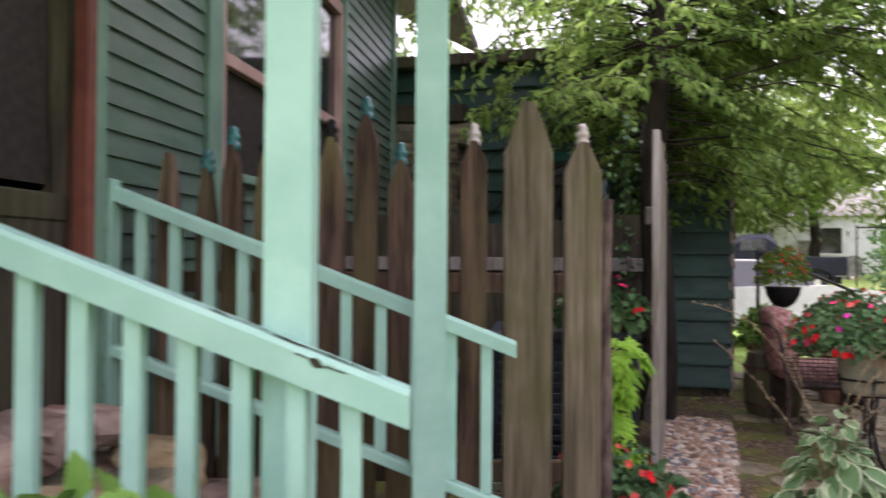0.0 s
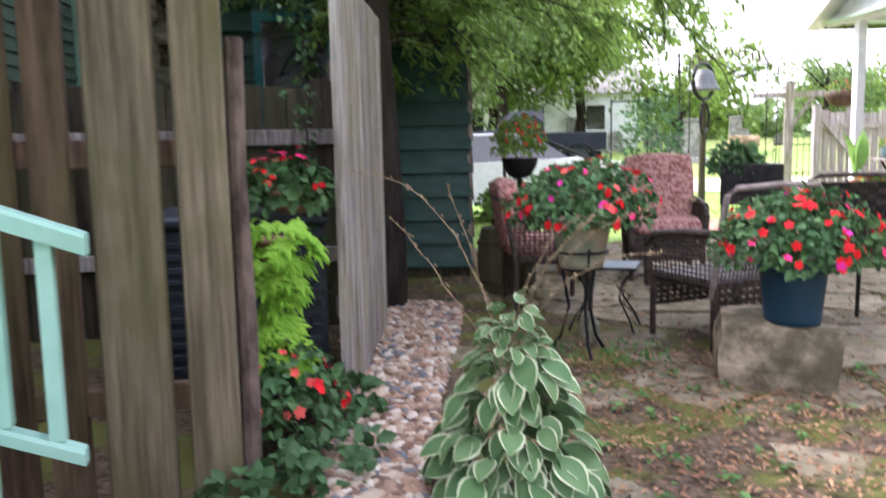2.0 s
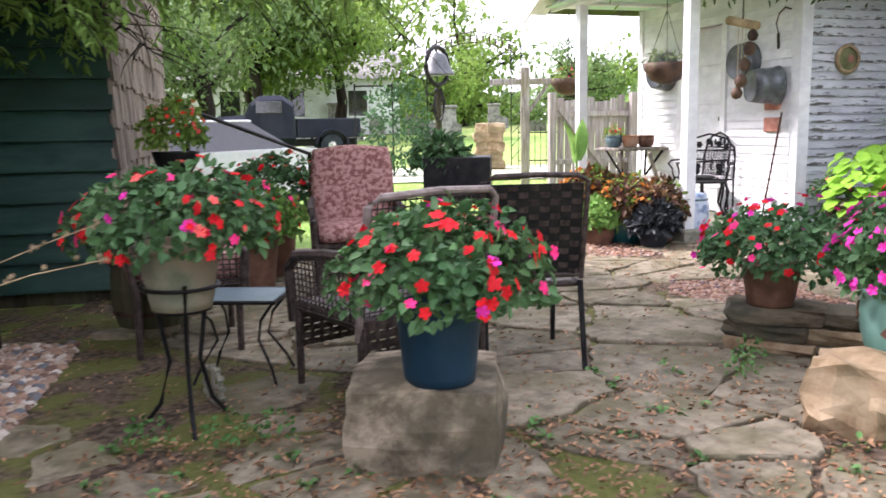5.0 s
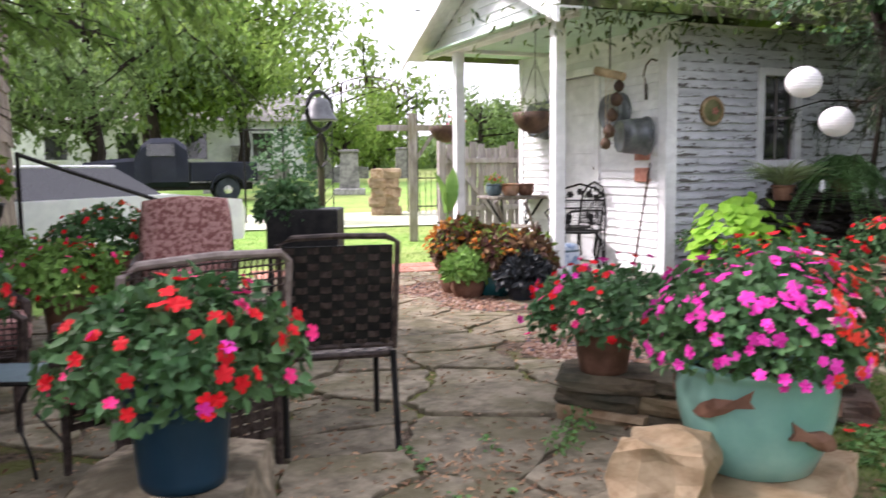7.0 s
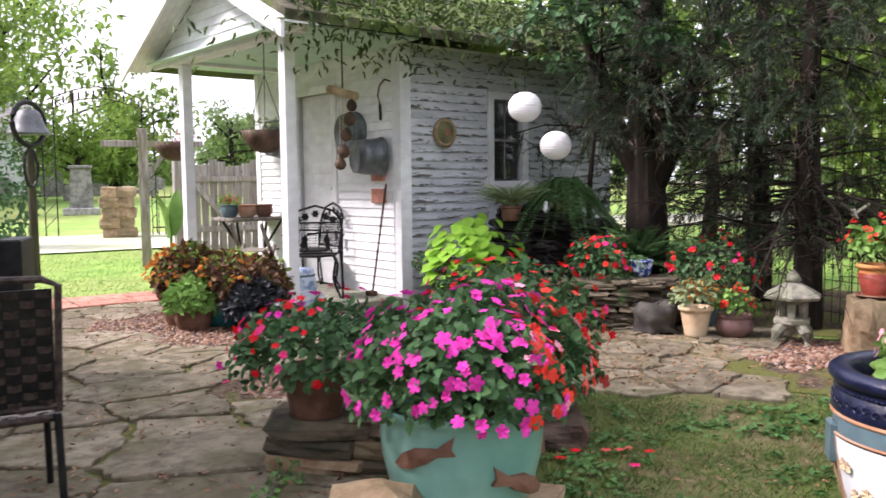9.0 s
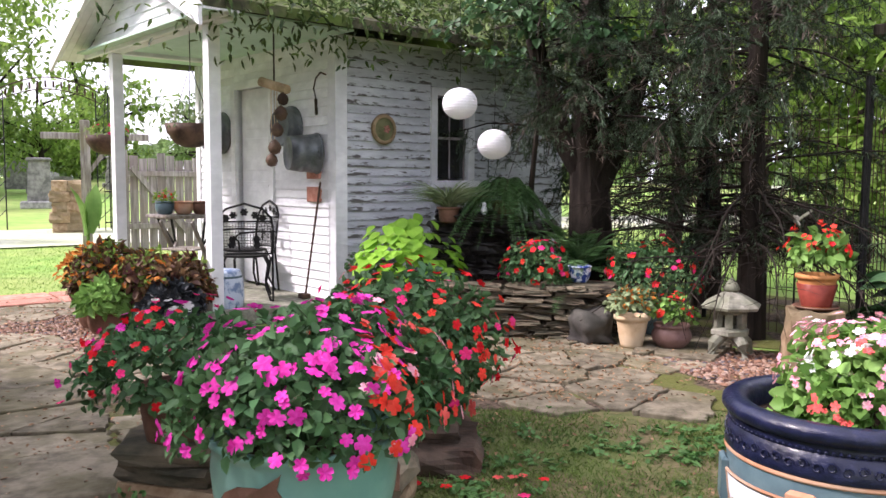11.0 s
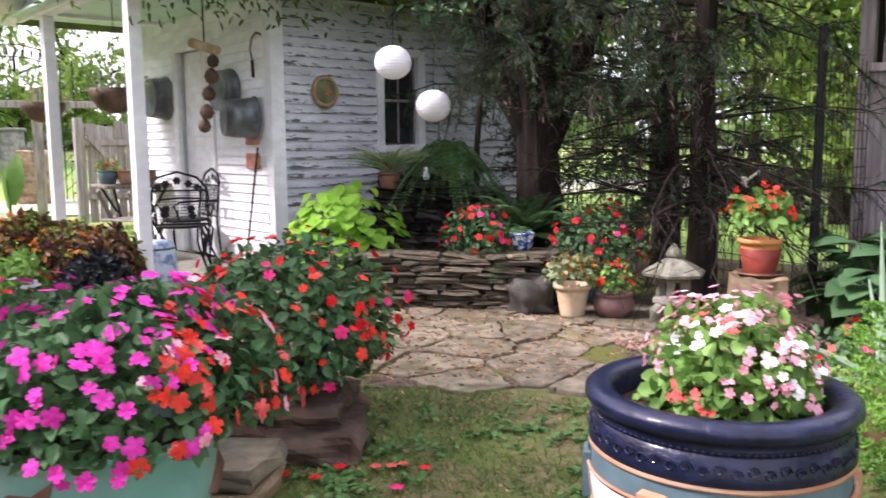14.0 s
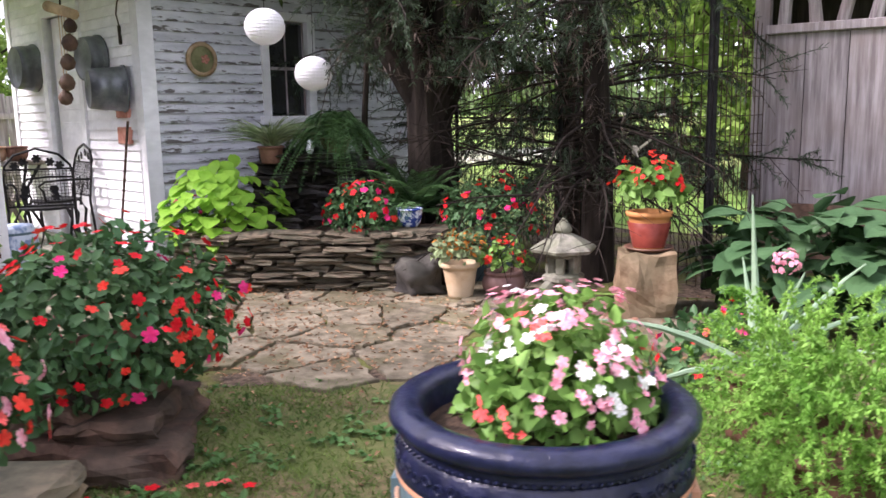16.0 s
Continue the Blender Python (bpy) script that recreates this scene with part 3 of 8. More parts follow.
def pebbles(name, poly, n, size, z, material, label, spread=None):
    """Loose rounded stones: many small squashed octahedra in one mesh."""
    xs, ys = [p[0] for p in poly], [p[1] for p in poly]
    pts = []
    while len(pts) < n:
        x, y = random.uniform(min(xs), max(xs)), random.uniform(min(ys), max(ys))
        if inside(x, y, poly):
            pts.append((x, y))
    pts = np.array(pts)
    r = size * RNG.uniform(0.5, 1.2, (n, 1, 1))
    ring = np.array([(math.cos(a), math.sin(a)) for a in np.linspace(0, 2 * math.pi, 7)[:-1]])
    shape = np.concatenate([np.c_[ring, np.zeros(6)], np.c_[ring * 0.6, np.full(6, 0.5)], [[0, 0, 0.62]]])
    stretch = RNG.uniform(0.7, 1.25, (n, 1, 3))
    v = shape[None] * r * stretch
    a = RNG.uniform(0, 6.28, n)
    c, s = np.cos(a)[:, None], np.sin(a)[:, None]
    v = np.stack([v[..., 0] * c - v[..., 1] * s + pts[:, :1], v[..., 0] * s + v[..., 1] * c + pts[:, 1:], v[..., 2] + z + RNG.uniform(-0.004, 0.012, (n, 1))], -1)
    q = [[i, (i + 1) % 6, 6 + (i + 1) % 6, 6 + i] for i in range(6)] + [[6 + i, 6 + (i + 1) % 6, 12, 12] for i in range(6)]
    me = bpy.data.meshes.new(name)
    faces = [[k * 13 + j for j in (f if f[2] != f[3] else f[:3])] for k in range(n) for f in q]
    me.from_pydata(v.reshape(-1, 3).tolist(), [], faces)
    me.materials.append(material)
    me.polygons.foreach_set("use_smooth", [True] * len(me.polygons))
    return loose(name, me, label, "gravel")


GRAVEL_A = [(0.75, 2.3), (1.15, 2.2), (1.45, 3.2), (1.5, 4.2), (2.0, 5.6), (2.3, 6.6), (1.85, 6.8), (1.55, 6.0), (1.15, 4.3), (0.95, 3.8)]
pebbles("gravel", GRAVEL_A, 4200, 0.032, 0.012, PEBBLE, "pinkish rounded gravel beside the weathered fence")
pebbles("gravel", [(6.1, 4.9), (6.9, 4.6), (7.1, 5.4), (6.6, 6.3), (6.1, 5.8)], 3600, 0.019, 0.012, CRUSHED, "pinkish gravel between flagstones")
pebbles("gravel", [(6.7, 7.2), (7.9, 7.0), (8.1, 9.2), (7.3, 9.6), (6.6, 8.6)], 4200, 0.019, 0.012, CRUSHED, "pinkish gravel by the porch planters")
pebbles("gravel", [(8.7, 3.2), (9.4, 2.7), (10.0, 3.0), (9.8, 3.7), (9.1, 3.9)], 1700, 0.022, 0.012, CRUSHED, "pale gravel round the stone lantern")

step_walk = thing("brick_walk", "reddish paving slabs edging the lawn", "paving", 7.6, 9.9, 0.0, -16, kind="structure")
for i in range(5):
    for j in range(2):
        part("slab", Shape().box(-1.55 + i * 0.62, j * 0.42, 0, -0.96 + i * 0.62, 0.39 + j * 0.42, 0.045, 0.008), BRICKRED, step_walk)


# ---- clapboards and walls ----
def clapboards(parent, material, along, x0, x1, z0, z1, reach, face, lap=0.02, tilt=0.012, chip=0.0):
    """Lapped boards on the wall's outer face. along: 'x' or 'y', the wall's own axis; face: signed outer place on the other axis."""
    n = max(1, round((z1 - z0) / reach))
    reach = (z1 - z0) / n
    sgn = 1 if face[1] > 0 else -1
    f0 = face[0]
    v = [(x, d, z) for x in (x0, x1) for d, z in ((0.0, -lap * 0.4), (tilt + 0.012, -lap * 0.4), (tilt + 0.010, 0.004), (0.006, reach + lap * 0.3), (0.0, reach + lap * 0.3))]
    v = [((x, f0 + sgn * d, z) if along == "x" else (f0 + sgn * d, x, z)) for x, d, z in v]
    q = [(i, (i + 1) % 5, 5 + (i + 1) % 5, 5 + i) for i in range(5)] + [(4, 3, 2, 1, 0), (5, 6, 7, 8, 9)]
    me = Shape().add(v, q).mesh("clapboard", material)
    for i in range(n):
        part("clapboard", me, None, parent, at=Matrix.Translation((0, 0, z0 + i * reach)) @ pose(0, 0, 0, 0, random.uniform(-0.12, 0.12) if along == "x" else 0, 0))


# house on the stair side
HM = pose(-1.18, 4.1, 0, 0, 0, -8.6)
house = thing("wall_house", "dark grey-green clapboard house wall with screened openings", "house wall", -1.18, 4.1, 0, -8.6, kind="structure")
w1 = Shape().box(-0.2, -3.6, 0, 0, -2.1, 4.6).box(-0.2, -1.12, 0, 0, 4.28, 1.75).box(-0.2, -1.12, 1.75, 0, 0.1, 4.6).box(-0.2, 2.37, 1.75, 0, 4.28, 4.6).box(-0.2, 0.1, 3.3, 0, 2.37, 4.6).box(-0.2, -2.1, 2.7, 0, -1.12, 4.6).box(-0.2, -2.1, 0, 0, -1.12, 0.55)
part("wall_core", w1, GREENPAINT, house)
clapboards(house, HOUSEPAINT, "y", -0.98, -0.08, 0.5, 4.2, 0.1, (0.0, 1))
clapboards(house, HOUSEPAINT, "y", 2.47, 4.22, 0.3, 4.2, 0.1, (0.0, 1))
clapboards(house, HOUSEPAINT, "y", 0.08, 2.47, 0.3, 1.72, 0.1, (0.0, 1))
for y0, y1, z0, z1 in ((-0.08, 0.08, 0.3, 4.2), (2.39, 2.47, 1.7, 3.4), (4.22, 4.34, 0.2, 4.2), (-1.06, -0.98, 0.5, 2.8)):
    part("trim_board", Shape().box(0.0, y0, z0, 0.045, y1, z1, 0.004), TRIMGREEN, house)
part("trim_sill", Shape().box(0.0, 0.08, 1.70, 0.06, 2.40, 1.75, 0.004), TRIMGREEN, house)
hd = thing("door_1", "dark screened door in a red-brown frame", "door", -1.18, 4.1, 0, -8.6, kind="structure")
part("door_frame", Shape().box(-0.1, -1.12, 0.55, 0.05, -1.06, 2.75, 0.005).box(-0.1, -2.1, 0.55, 0.05, -2.03, 2.75, 0.005).box(-0.1, -2.03, 2.66, 0.05, -1.12, 2.75, 0.005), REDWOOD, hd, "red-brown painted frame")
part("screen", Shape().box(-0.06, -2.02, 1.55, -0.05, -1.13, 2.66), SCREEN, hd)
part("panel", Shape().box(-0.07, -2.03, 0.56, -0.03, -1.12, 1.5, 0.01).box(-0.08, -2.03, 1.42, -0.02, -1.12, 1.52, 0.008), DARKWOOD, hd)
part("stile", Shape().box(-0.07, -1.2, 1.5, -0.03, -1.12, 2.66, 0.005).box(-0.07, -1.66, 1.5, -0.03, -1.58, 2.66, 0.005), DARKWOOD, hd)
for k, (y0, y1) in enumerate(((0.1, 1.2), (1.24, 2.37))):
    wd = thing("window_" + str(k + 1), "brown-framed porch window over a dark screen panel", "window", -1.18, 4.1, 0, -8.6, kind="structure")
    part("window_frame", Shape().box(-0.05, y0, 2.30, 0.03, y1, 2.37, 0.004).box(-0.05, y0, 1.75, 0.03, y0 + 0.05, 3.3, 0.004).box(-0.05, y1 - 0.05, 1.75, 0.03, y1, 3.3, 0.004).box(-0.05, y0, 3.2, 0.03, y1, 3.3, 0.004), PINKWOOD, wd)
    part("pane", Shape().box(-0.03, y0 + 0.05, 2.37, -0.02, y1 - 0.05, 3.2), GLASSDARK, wd)
    part("screen", Shape().box(-0.03, y0 + 0.05, 1.75, -0.02, y1 - 0.05, 2.30), SCREEN, wd)
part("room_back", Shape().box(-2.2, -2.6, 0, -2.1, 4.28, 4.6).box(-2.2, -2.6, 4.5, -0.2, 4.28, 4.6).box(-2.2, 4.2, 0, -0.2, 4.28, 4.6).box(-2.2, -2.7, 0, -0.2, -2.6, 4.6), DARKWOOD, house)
roof_h = thing("roof_house", "dark house roof with a deep eave", "roof", -1.18, 4.1, 0, -8.6, kind="structure")
part("roof_slab", Shape().add([(0.55, -4.0, 4.15), (0.55, 7.4, 4.15), (-3.4, 7.4, 6.2), (-3.4, -4.0, 6.2), (0.55, -4.0, 4.3), (0.55, 7.4, 4.3), (-3.4, 7.4, 6.35), (-3.4, -4.0, 6.35)],
     [(0, 1, 2, 3), (7, 6, 5, 4), (0, 4, 5, 1), (1, 5, 6, 2), (2, 6, 7, 3), (3, 7, 4, 0)]), DARKWOOD, roof_h)


def rough_stone(sx, sy, sz, bump=0.12, n=3, seed=0):
    """A worn, uneven boulder or block inside sx by sy by sz, standing on z = 0."""
    bm = bmesh.new()
    bmesh.ops.create_cube(bm, size=1)
    bmesh.ops.subdivide_edges(bm, edges=bm.edges[:], cuts=n, use_grid_fill=True)
    for p in bm.verts:
        q = p.co.normalized() * 0.62
        p.co = p.co.lerp(q, 0.28)
        d = noise.noise_vector(p.co * 2.4 + Vector((seed * 3.7, seed, 5.1)))
        p.co += d * bump
        p.co = Vector((p.co.x * sx, p.co.y * sy, (max(p.co.z, -0.47) + 0.47) * sz))
    s = Shape()
    bm.verts.index_update()
    s.add([p.co for p in bm.verts], [[q.index for q in f.verts] for f in bm.faces])
    bm.free()
    return s


chim = thing("wall_chimney", "rough brown stone chimney at the house corner", "chimney", -0.2, 8.5, 0, -8.6, kind="structure")
for r in range(14):
    for c in range(3):
        part("stone", rough_stone(0.42, 0.4, 0.21, 0.12, 1, r * 3 + c), LEDGE, chim, at=Matrix.Translation((-0.55 + c * 0.36 + (r % 2) * 0.12, random.uniform(-0.03, 0.03), r * 0.19)))

part("eave", Shape().box(-0.9, 4.45, 2.72, 0.75, 7.3, 2.9, 0.01).box(-0.9, 4.9, 0, -0.75, 7.3, 2.72), DARKWOOD, roof_h, "dark eave boards")

# mint stair: two sloping rails with balusters and posts
SLOPE = 0.377
stair = thing("stair_railing", "mint-green painted wooden stair railing, chipped at the end", "railing", kind="")
stair2 = thing("stair_railing", "mint-green painted wooden stair railing against the fence", "railing")


def railing(parent, xe, ye, ze, length, spacing, first, high, w, h):
    def zz(x):
        return ze + (xe - x) * SLOPE
    for name, dz, hh, ww in (("handrail", 0.0, h, w), ("bottom_rail", -high, h * 0.75, w * 0.8)):
        x1 = xe - length
        e = xe if dz == 0 else xe - 0.04
        v = [(x, ye + s * ww / 2 + (xe - x) * 0.06, zz(x) + dz + t) for x in (e, x1) for s, t in ((-1, -hh), (1, -hh), (1, -0.012), (0.8, 0), (-0.8, 0), (-1, -0.012))]
        part(name, Shape().add(v, [tuple(range(6)), tuple(range(11, 5, -1))] + [(i, i + 6, (i + 1) % 6 + 6, (i + 1) % 6) for i in range(6)]), MINT, parent)
    n = int((length - first) / spacing)
    for i in range(n + 1):
        x = xe - first - i * spacing
        y = ye + (xe - x) * 0.06
        a = 0.021
        s = Shape().box(x - a, y - a, zz(x) - high - 0.002, x + a, y + a, zz(x) - h * 0.9, 0.004)
        part("baluster", s, MINT, parent)


railing(stair, -0.07, 1.84, 1.005, 1.6, 0.125, 0.13, 0.66, 0.085, 0.085)
chip = Shape()
for x0, y0, L, w in ((-0.34, 1.823, 0.09, 0.040), (-0.26, 1.832, 0.15, 0.022), (-0.20, 1.836, 0.14, 0.016), (-0.50, 1.825, 0.06, 0.026), (-0.43, 1.835, 0.12, 0.012)):
    ring = []
    for i in range(14):
        a = 2 * math.pi * i / 14
        r = random.uniform(0.6, 1.15)
        x = x0 + L / 2 * r * math.cos(a)
        ring.append((x, y0 + w / 2 * r * math.sin(a) + (-0.07 - x) * 0.06, 1.005 + (-0.07 - x) * SLOPE + 0.0025))
    chip.add(ring, [tuple(range(14))])
for x0, dz, L, w in ((-0.275, -0.020, 0.035, 0.022), (-0.235, -0.018, 0.07, 0.006), (-0.31, -0.016, 0.05, 0.005)):
    ring = []
    for i in range(12):
        a = 2 * math.pi * i / 12
        r = random.uniform(0.55, 1.15)
        x = x0 + L / 2 * r * math.cos(a)
        ring.append((x, 1.84 - 0.0425 - 0.002 + (-0.07 - x) * 0.06, 1.005 + (-0.07 - x) * SLOPE + dz + w / 2 * r * math.sin(a)))
    chip.add(ring, [tuple(range(12))])
part("chipped_paint", chip, DARKWOOD, stair, "dark bare wood where paint flaked")
railing(stair2, 0.28, 3.14, 0.985, 1.62, 0.135, 0.11, 0.62, 0.075, 0.06)
part("post", Shape().box(-0.415, 1.90, 0, -0.305, 2.01, 3.1, 0.008), MINT, stair)
part("post", Shape().box(-0.105, 3.02, 0, 0.015, 3.14, 3.1, 0.008), MINT, stair2)
part("newel", Shape().box(-1.37, 3.17, 0.4, -1.28, 3.27, 1.6, 0.006), MINT, stair2)
porch_roof = solid("roof_stair", Shape().box(-2.3, 1.7, 3.1, 0.2, 3.35, 3.2, 0.01), MINT, "mint-green beam roof over the stair", "roof", "structure")
steps = thing("stone_steps", "rough pinkish sandstone steps up to the door", "steps")
for i in range(5):
    for j in range(4):
        for k in range(2 if i < 4 else 3):
            x0, sz = 0.02 - 0.31 * i, random.uniform(0.10, 0.16)
            part("step_stone", rough_stone(random.uniform(0.24, 0.34), random.uniform(0.26, 0.36), sz, 0.16, 3, i * 12 + j * 3 + k), (PINKSTONE, SAND, PINKSTONE, LEDGE)[(i + 2 * j + k) % 4], steps,
                 at=pose(x0 - 0.10 - 0.13 * k + random.uniform(-0.04, 0.04), 2.02 + j * 0.31 + random.uniform(-0.05, 0.05), max(0.0, 0.165 * i - 0.02 - 0.05 * k), random.uniform(-6, 6), random.uniform(-6, 6), random.uniform(-35, 35)))
for i in range(3):
    for j in range(4):
        for k in range(3):
            part("landing_stone", rough_stone(random.uniform(0.34, 0.42), random.uniform(0.34, 0.42), 0.21, 0.15, 3, 70 + i * 12 + j * 3 + k), (PINKSTONE, LEDGE, PINKSTONE)[(i + j + k) % 3], steps,
                 at=pose(-1.40 - i * 0.34, 2.05 + j * 0.34, 0.19 * k, random.uniform(-4, 4), random.uniform(-4, 4), random.uniform(-20, 20)))
for i in range(3):
    part("fill", Shape().box(-1.2, 1.95, 0, -0.18 - 0.32 * i, 3.1, 0.165 * (i + 1) - 0.03, 0.01), LEDGE, steps)

# picket fence
fence = thing("picket_fence", "weathered pointed picket fence topped with glass insulators", "fence")


def picket(x, y, w, top, material, cap, yaw=0.0, blunt=0.12, lean=0.0):
    t = 0.038
    s = Shape()
    prof = [(-w / 2, 0), (w / 2, 0), (w / 2, top - blunt), (w * 0.30, top - blunt * 0.42), (w * 0.13, top), (-w * 0.13, top), (-w * 0.30, top - blunt * 0.42), (-w / 2, top - blunt)]
    rings = []
    for d, k in ((-t, 0.93), (-t * 0.7, 1.0), (t * 0.7, 1.0), (t, 0.93)):
        rings += [(px * k, d, pz) for px, pz in prof]
    f = [tuple(range(8)), tuple(range(31, 23, -1))] + [(8 * r + i, 8 * r + 8 + i, 8 * r + 8 + (i + 1) % 8, 8 * r + (i + 1) % 8) for r in range(3) for i in range(8)]
    p = part("picket", s.add(rings, f), material, fence, at=pose(x, y, 0, 0, lean, yaw))
    if cap:
        k = 0.92
        prof2 = [(0.028 * k, 0), (0.033 * k, 0.012), (0.030 * k, 0.03), (0.022 * k, 0.036), (0.032 * k, 0.048), (0.030 * k, 0.062), (0.019 * k, 0.07), (0.022 * k, 0.085), (0.012 * k, 0.1)]
        part("insulator", Shape().lathe(prof2, 14), cap, p, smooth=True, at=Matrix.Translation((0, 0, top - 0.02)))


for x, y, wd, top, m, cap, bl in ((-1.12, 3.36, 0.075, 1.72, PICKETWOOD, None, 0.2), (-0.97, 3.38, 0.075, 1.66, PICKETWOOD, INSULATOR, 0.2), (-0.87, 3.40, 0.085, 1.76, PICKETWOOD, INSULATOR, 0.18), (-0.74, 3.42, 0.08, 1.72, PICKETWOOD, IRON, 0.18),
                                  (-0.47, 3.44, 0.12, 1.80, PICKETWOOD, IRON, 0.2), (-0.325, 3.47, 0.10, 1.90, PICKETWOOD, INSULATOR, 0.12), (-0.18, 3.48, 0.105, 1.71, PICKETWOOD, INSULATOR, 0.12), (-0.02, 3.50, 0.10, 1.78, PICKETWOOD, IRON, 0.12),
                                  (0.13, 3.52, 0.115, 1.80, PICKETWOOD, CERCAP, 0.1), (0.355, 3.45, 0.205, 1.955, PALEPICKET, None, 0.22), (0.585, 3.46, 0.155, 1.79, PALEPICKET, CERCAP, 0.13)):
    picket(x, y, wd, top, m, cap, blunt=bl, yaw=-3)
for x0, x1, z in ((-1.2, 0.62, 0.35), (-1.2, 0.62, 1.15)):
    part("rail", Shape().box(x0, 3.51, z, x1, 3.56, z + 0.09, 0.006), PICKETWOOD, fence)
part("bark_post", Shape().tube([(0.69, 3.53, 0), (0.70, 3.53, 0.6), (0.69, 3.54, 1.1), (0.70, 3.54, 1.56)], 0.035, 0.03, 8), mat("peeling brown bark", (0.05, 0.034, 0.03), (0.16, 0.115, 0.10), scale=14.0, stretch=(1, 1, 0.4), rough=0.9, bump=0.9, vary=0), fence)

# board fence panel by the gravel
panel = thing("board_fence", "grey weathered vertical boards streaked with moss", "fence", 1.14, 4.36, 0, -16)
for i in range(12):
    part("board", Shape().box(-0.03 + random.uniform(-0.006, 0.006), i * 0.145, 0, 0.012 + random.uniform(-0.006, 0.006), i * 0.145 + 0.138, 2.0 + random.uniform(-0.04, 0.03) - (0.1 if i % 4 == 2 else 0), 0.004), GREYWOOD, panel)
part("rail", Shape().box(-0.075, 0.2, 0.4, -0.034, 1.7, 0.5, 0.006), GREYWOOD, panel)
part("rail", Shape().box(-0.075, 0.2, 1.5, -0.034, 1.7, 1.6, 0.006), GREYWOOD, panel)
back = thing("board_fence", "dark old board fence behind the cooling unit", "fence", -0.9, 6.35, 0, -4)
for i in range(16):
    part("board", Shape().box(i * 0.15, 0, 0, i * 0.15 + 0.142, 0.025, 1.62 + random.uniform(-0.05, 0.05), 0.003), DARKWOOD, back)
for z in (0.45, 1.22):
    part("rail", Shape().box(0, -0.045, z, 2.4, -0.002, z + 0.1, 0.005), GREYWOOD, back)

# green shed with shake wall
gshed = thing("wall_green_shed", "dark green plank shed with a grey cedar-shake side", "shed", 2.75, 7.8, 0, -16, kind="structure")
part("wall_core", Shape().box(-3.6, 0.03, 0, -0.03, 4.2, 3.3), DARKWOOD, gshed)
part("trim_board", Shape().box(-1.9, -0.03, 1.2, -1.82, 0.0, 2.4, 0.004).box(-1.25, -0.03, 1.2, -1.17, 0.0, 2.4, 0.004).box(-1.82, -0.03, 2.3, -1.25, 0.0, 2.4, 0.004).box(-1.82, -0.03, 1.2, -1.25, 0.0, 1.28, 0.004), INSULATOR, gshed, "teal window trim")
part("pane", Shape().box(-1.82, -0.004, 1.28, -1.25, 0.004, 2.3), GLASSDARK, gshed)
clapboards(gshed, GREENPAINT, "x", -1.17, 0.0, 0.12, 3.3, 0.21, (0.03, -1), 0.04, 0.05)
clapboards(gshed, GREENPAINT, "x", -3.6, -1.9, 0.12, 3.3, 0.21, (0.03, -1), 0.04, 0.05)
clapboards(gshed, GREENPAINT, "x", -1.9, -1.17, 2.4, 3.3, 0.21, (0.03, -1), 0.04, 0.05)
clapboards(gshed, GREENPAINT, "x", -1.9, -1.17, 0.12, 1.2, 0.21, (0.03, -1), 0.04, 0.05)
shake_me = [Shape().box(0, 0, 0, 0.03, wd, 0.40, 0.004, pose(0, 0, 0, 0, -3.5)).mesh("shake", SHAKE) for wd in (0.10, 0.13, 0.16)]
for r in range(11):
    y = -0.02
    while y < 4.1:
        k = random.randrange(3)
        part("shake", shake_me[k], None, gshed, at=Matrix.Translation((-0.01, y, 0.1 + r * 0.29 + random.uniform(-0.03, 0.03))) @ pose(0, 0, 0, random.uniform(-3, 3)))
        y += (0.10, 0.13, 0.16)[k] + 0.008
roofg = thing("roof_green_shed", "dark shed roof under the tree", "roof", 2.75, 7.8, 0, -16, kind="structure")
part("roof_slab", Shape().box(-3.8, -0.15, 3.3, 0.2, 4.4, 3.42, 0.01), DARKWOOD, roofg)

# white shed with porch
SH = (9.25, 7.2, 0.0, -12)
shed = thing("wall_white_shed", "small white clapboard shed with peeling paint", "shed", *SH, kind="structure")
core = Shape().box(0, 0, 0, 0.10, 1.25, 2.72).box(0, 2.02, 0, 0.10, 3.05, 2.72).box(0, 1.25, 2.33, 0.10, 2.02, 2.72).box(0.1, 0, 0, 1.25, 0.10, 2.72).box(1.70, 0, 0, 3.3, 0.10, 2.72).box(1.25, 0, 0, 1.70, 0.10, 1.32).box(1.25, 0, 2.22, 1.70, 0.10, 2.72).box(0.1, 2.95, 0, 3.3, 3.05, 2.72).box(3.2, 0.1, 0, 3.3, 2.95, 2.72)
part("wall_core", core, WHITE, shed)
clapboards(shed, WHITE, "y", 0.1, 1.18, 0.15, 2.68, 0.09, (0.0, -1))
clapboards(shed, WHITE, "y", 2.08, 2.98, 0.15, 2.68, 0.09, (0.0, -1))
clapboards(shed, WHITE, "y", 1.18, 2.08, 2.42, 2.68, 0.09, (0.0, -1))
clapboards(shed, WHITEPEEL_SHADE, "x", 0.1, 1.18, 0.06, 2.68, 0.088, (0.0, -1))
clapboards(shed, WHITEPEEL_SHADE, "x", 1.78, 3.3, 0.06, 2.68, 0.088, (0.0, -1))
clapboards(shed, WHITEPEEL_SHADE, "x", 1.18, 1.78, 0.06, 1.24, 0.088, (0.0, -1))
clapboards(shed, WHITEPEEL_SHADE, "x", 1.18, 1.78, 2.30, 2.68, 0.088, (0.0, -1))
part("corner_board", Shape().box(-0.035, -0.035, 0, 0.10, -0.002, 2.70, 0.004).box(-0.035, -0.002, 0, -0.002, 0.10, 2.70, 0.004), WHITE, shed)
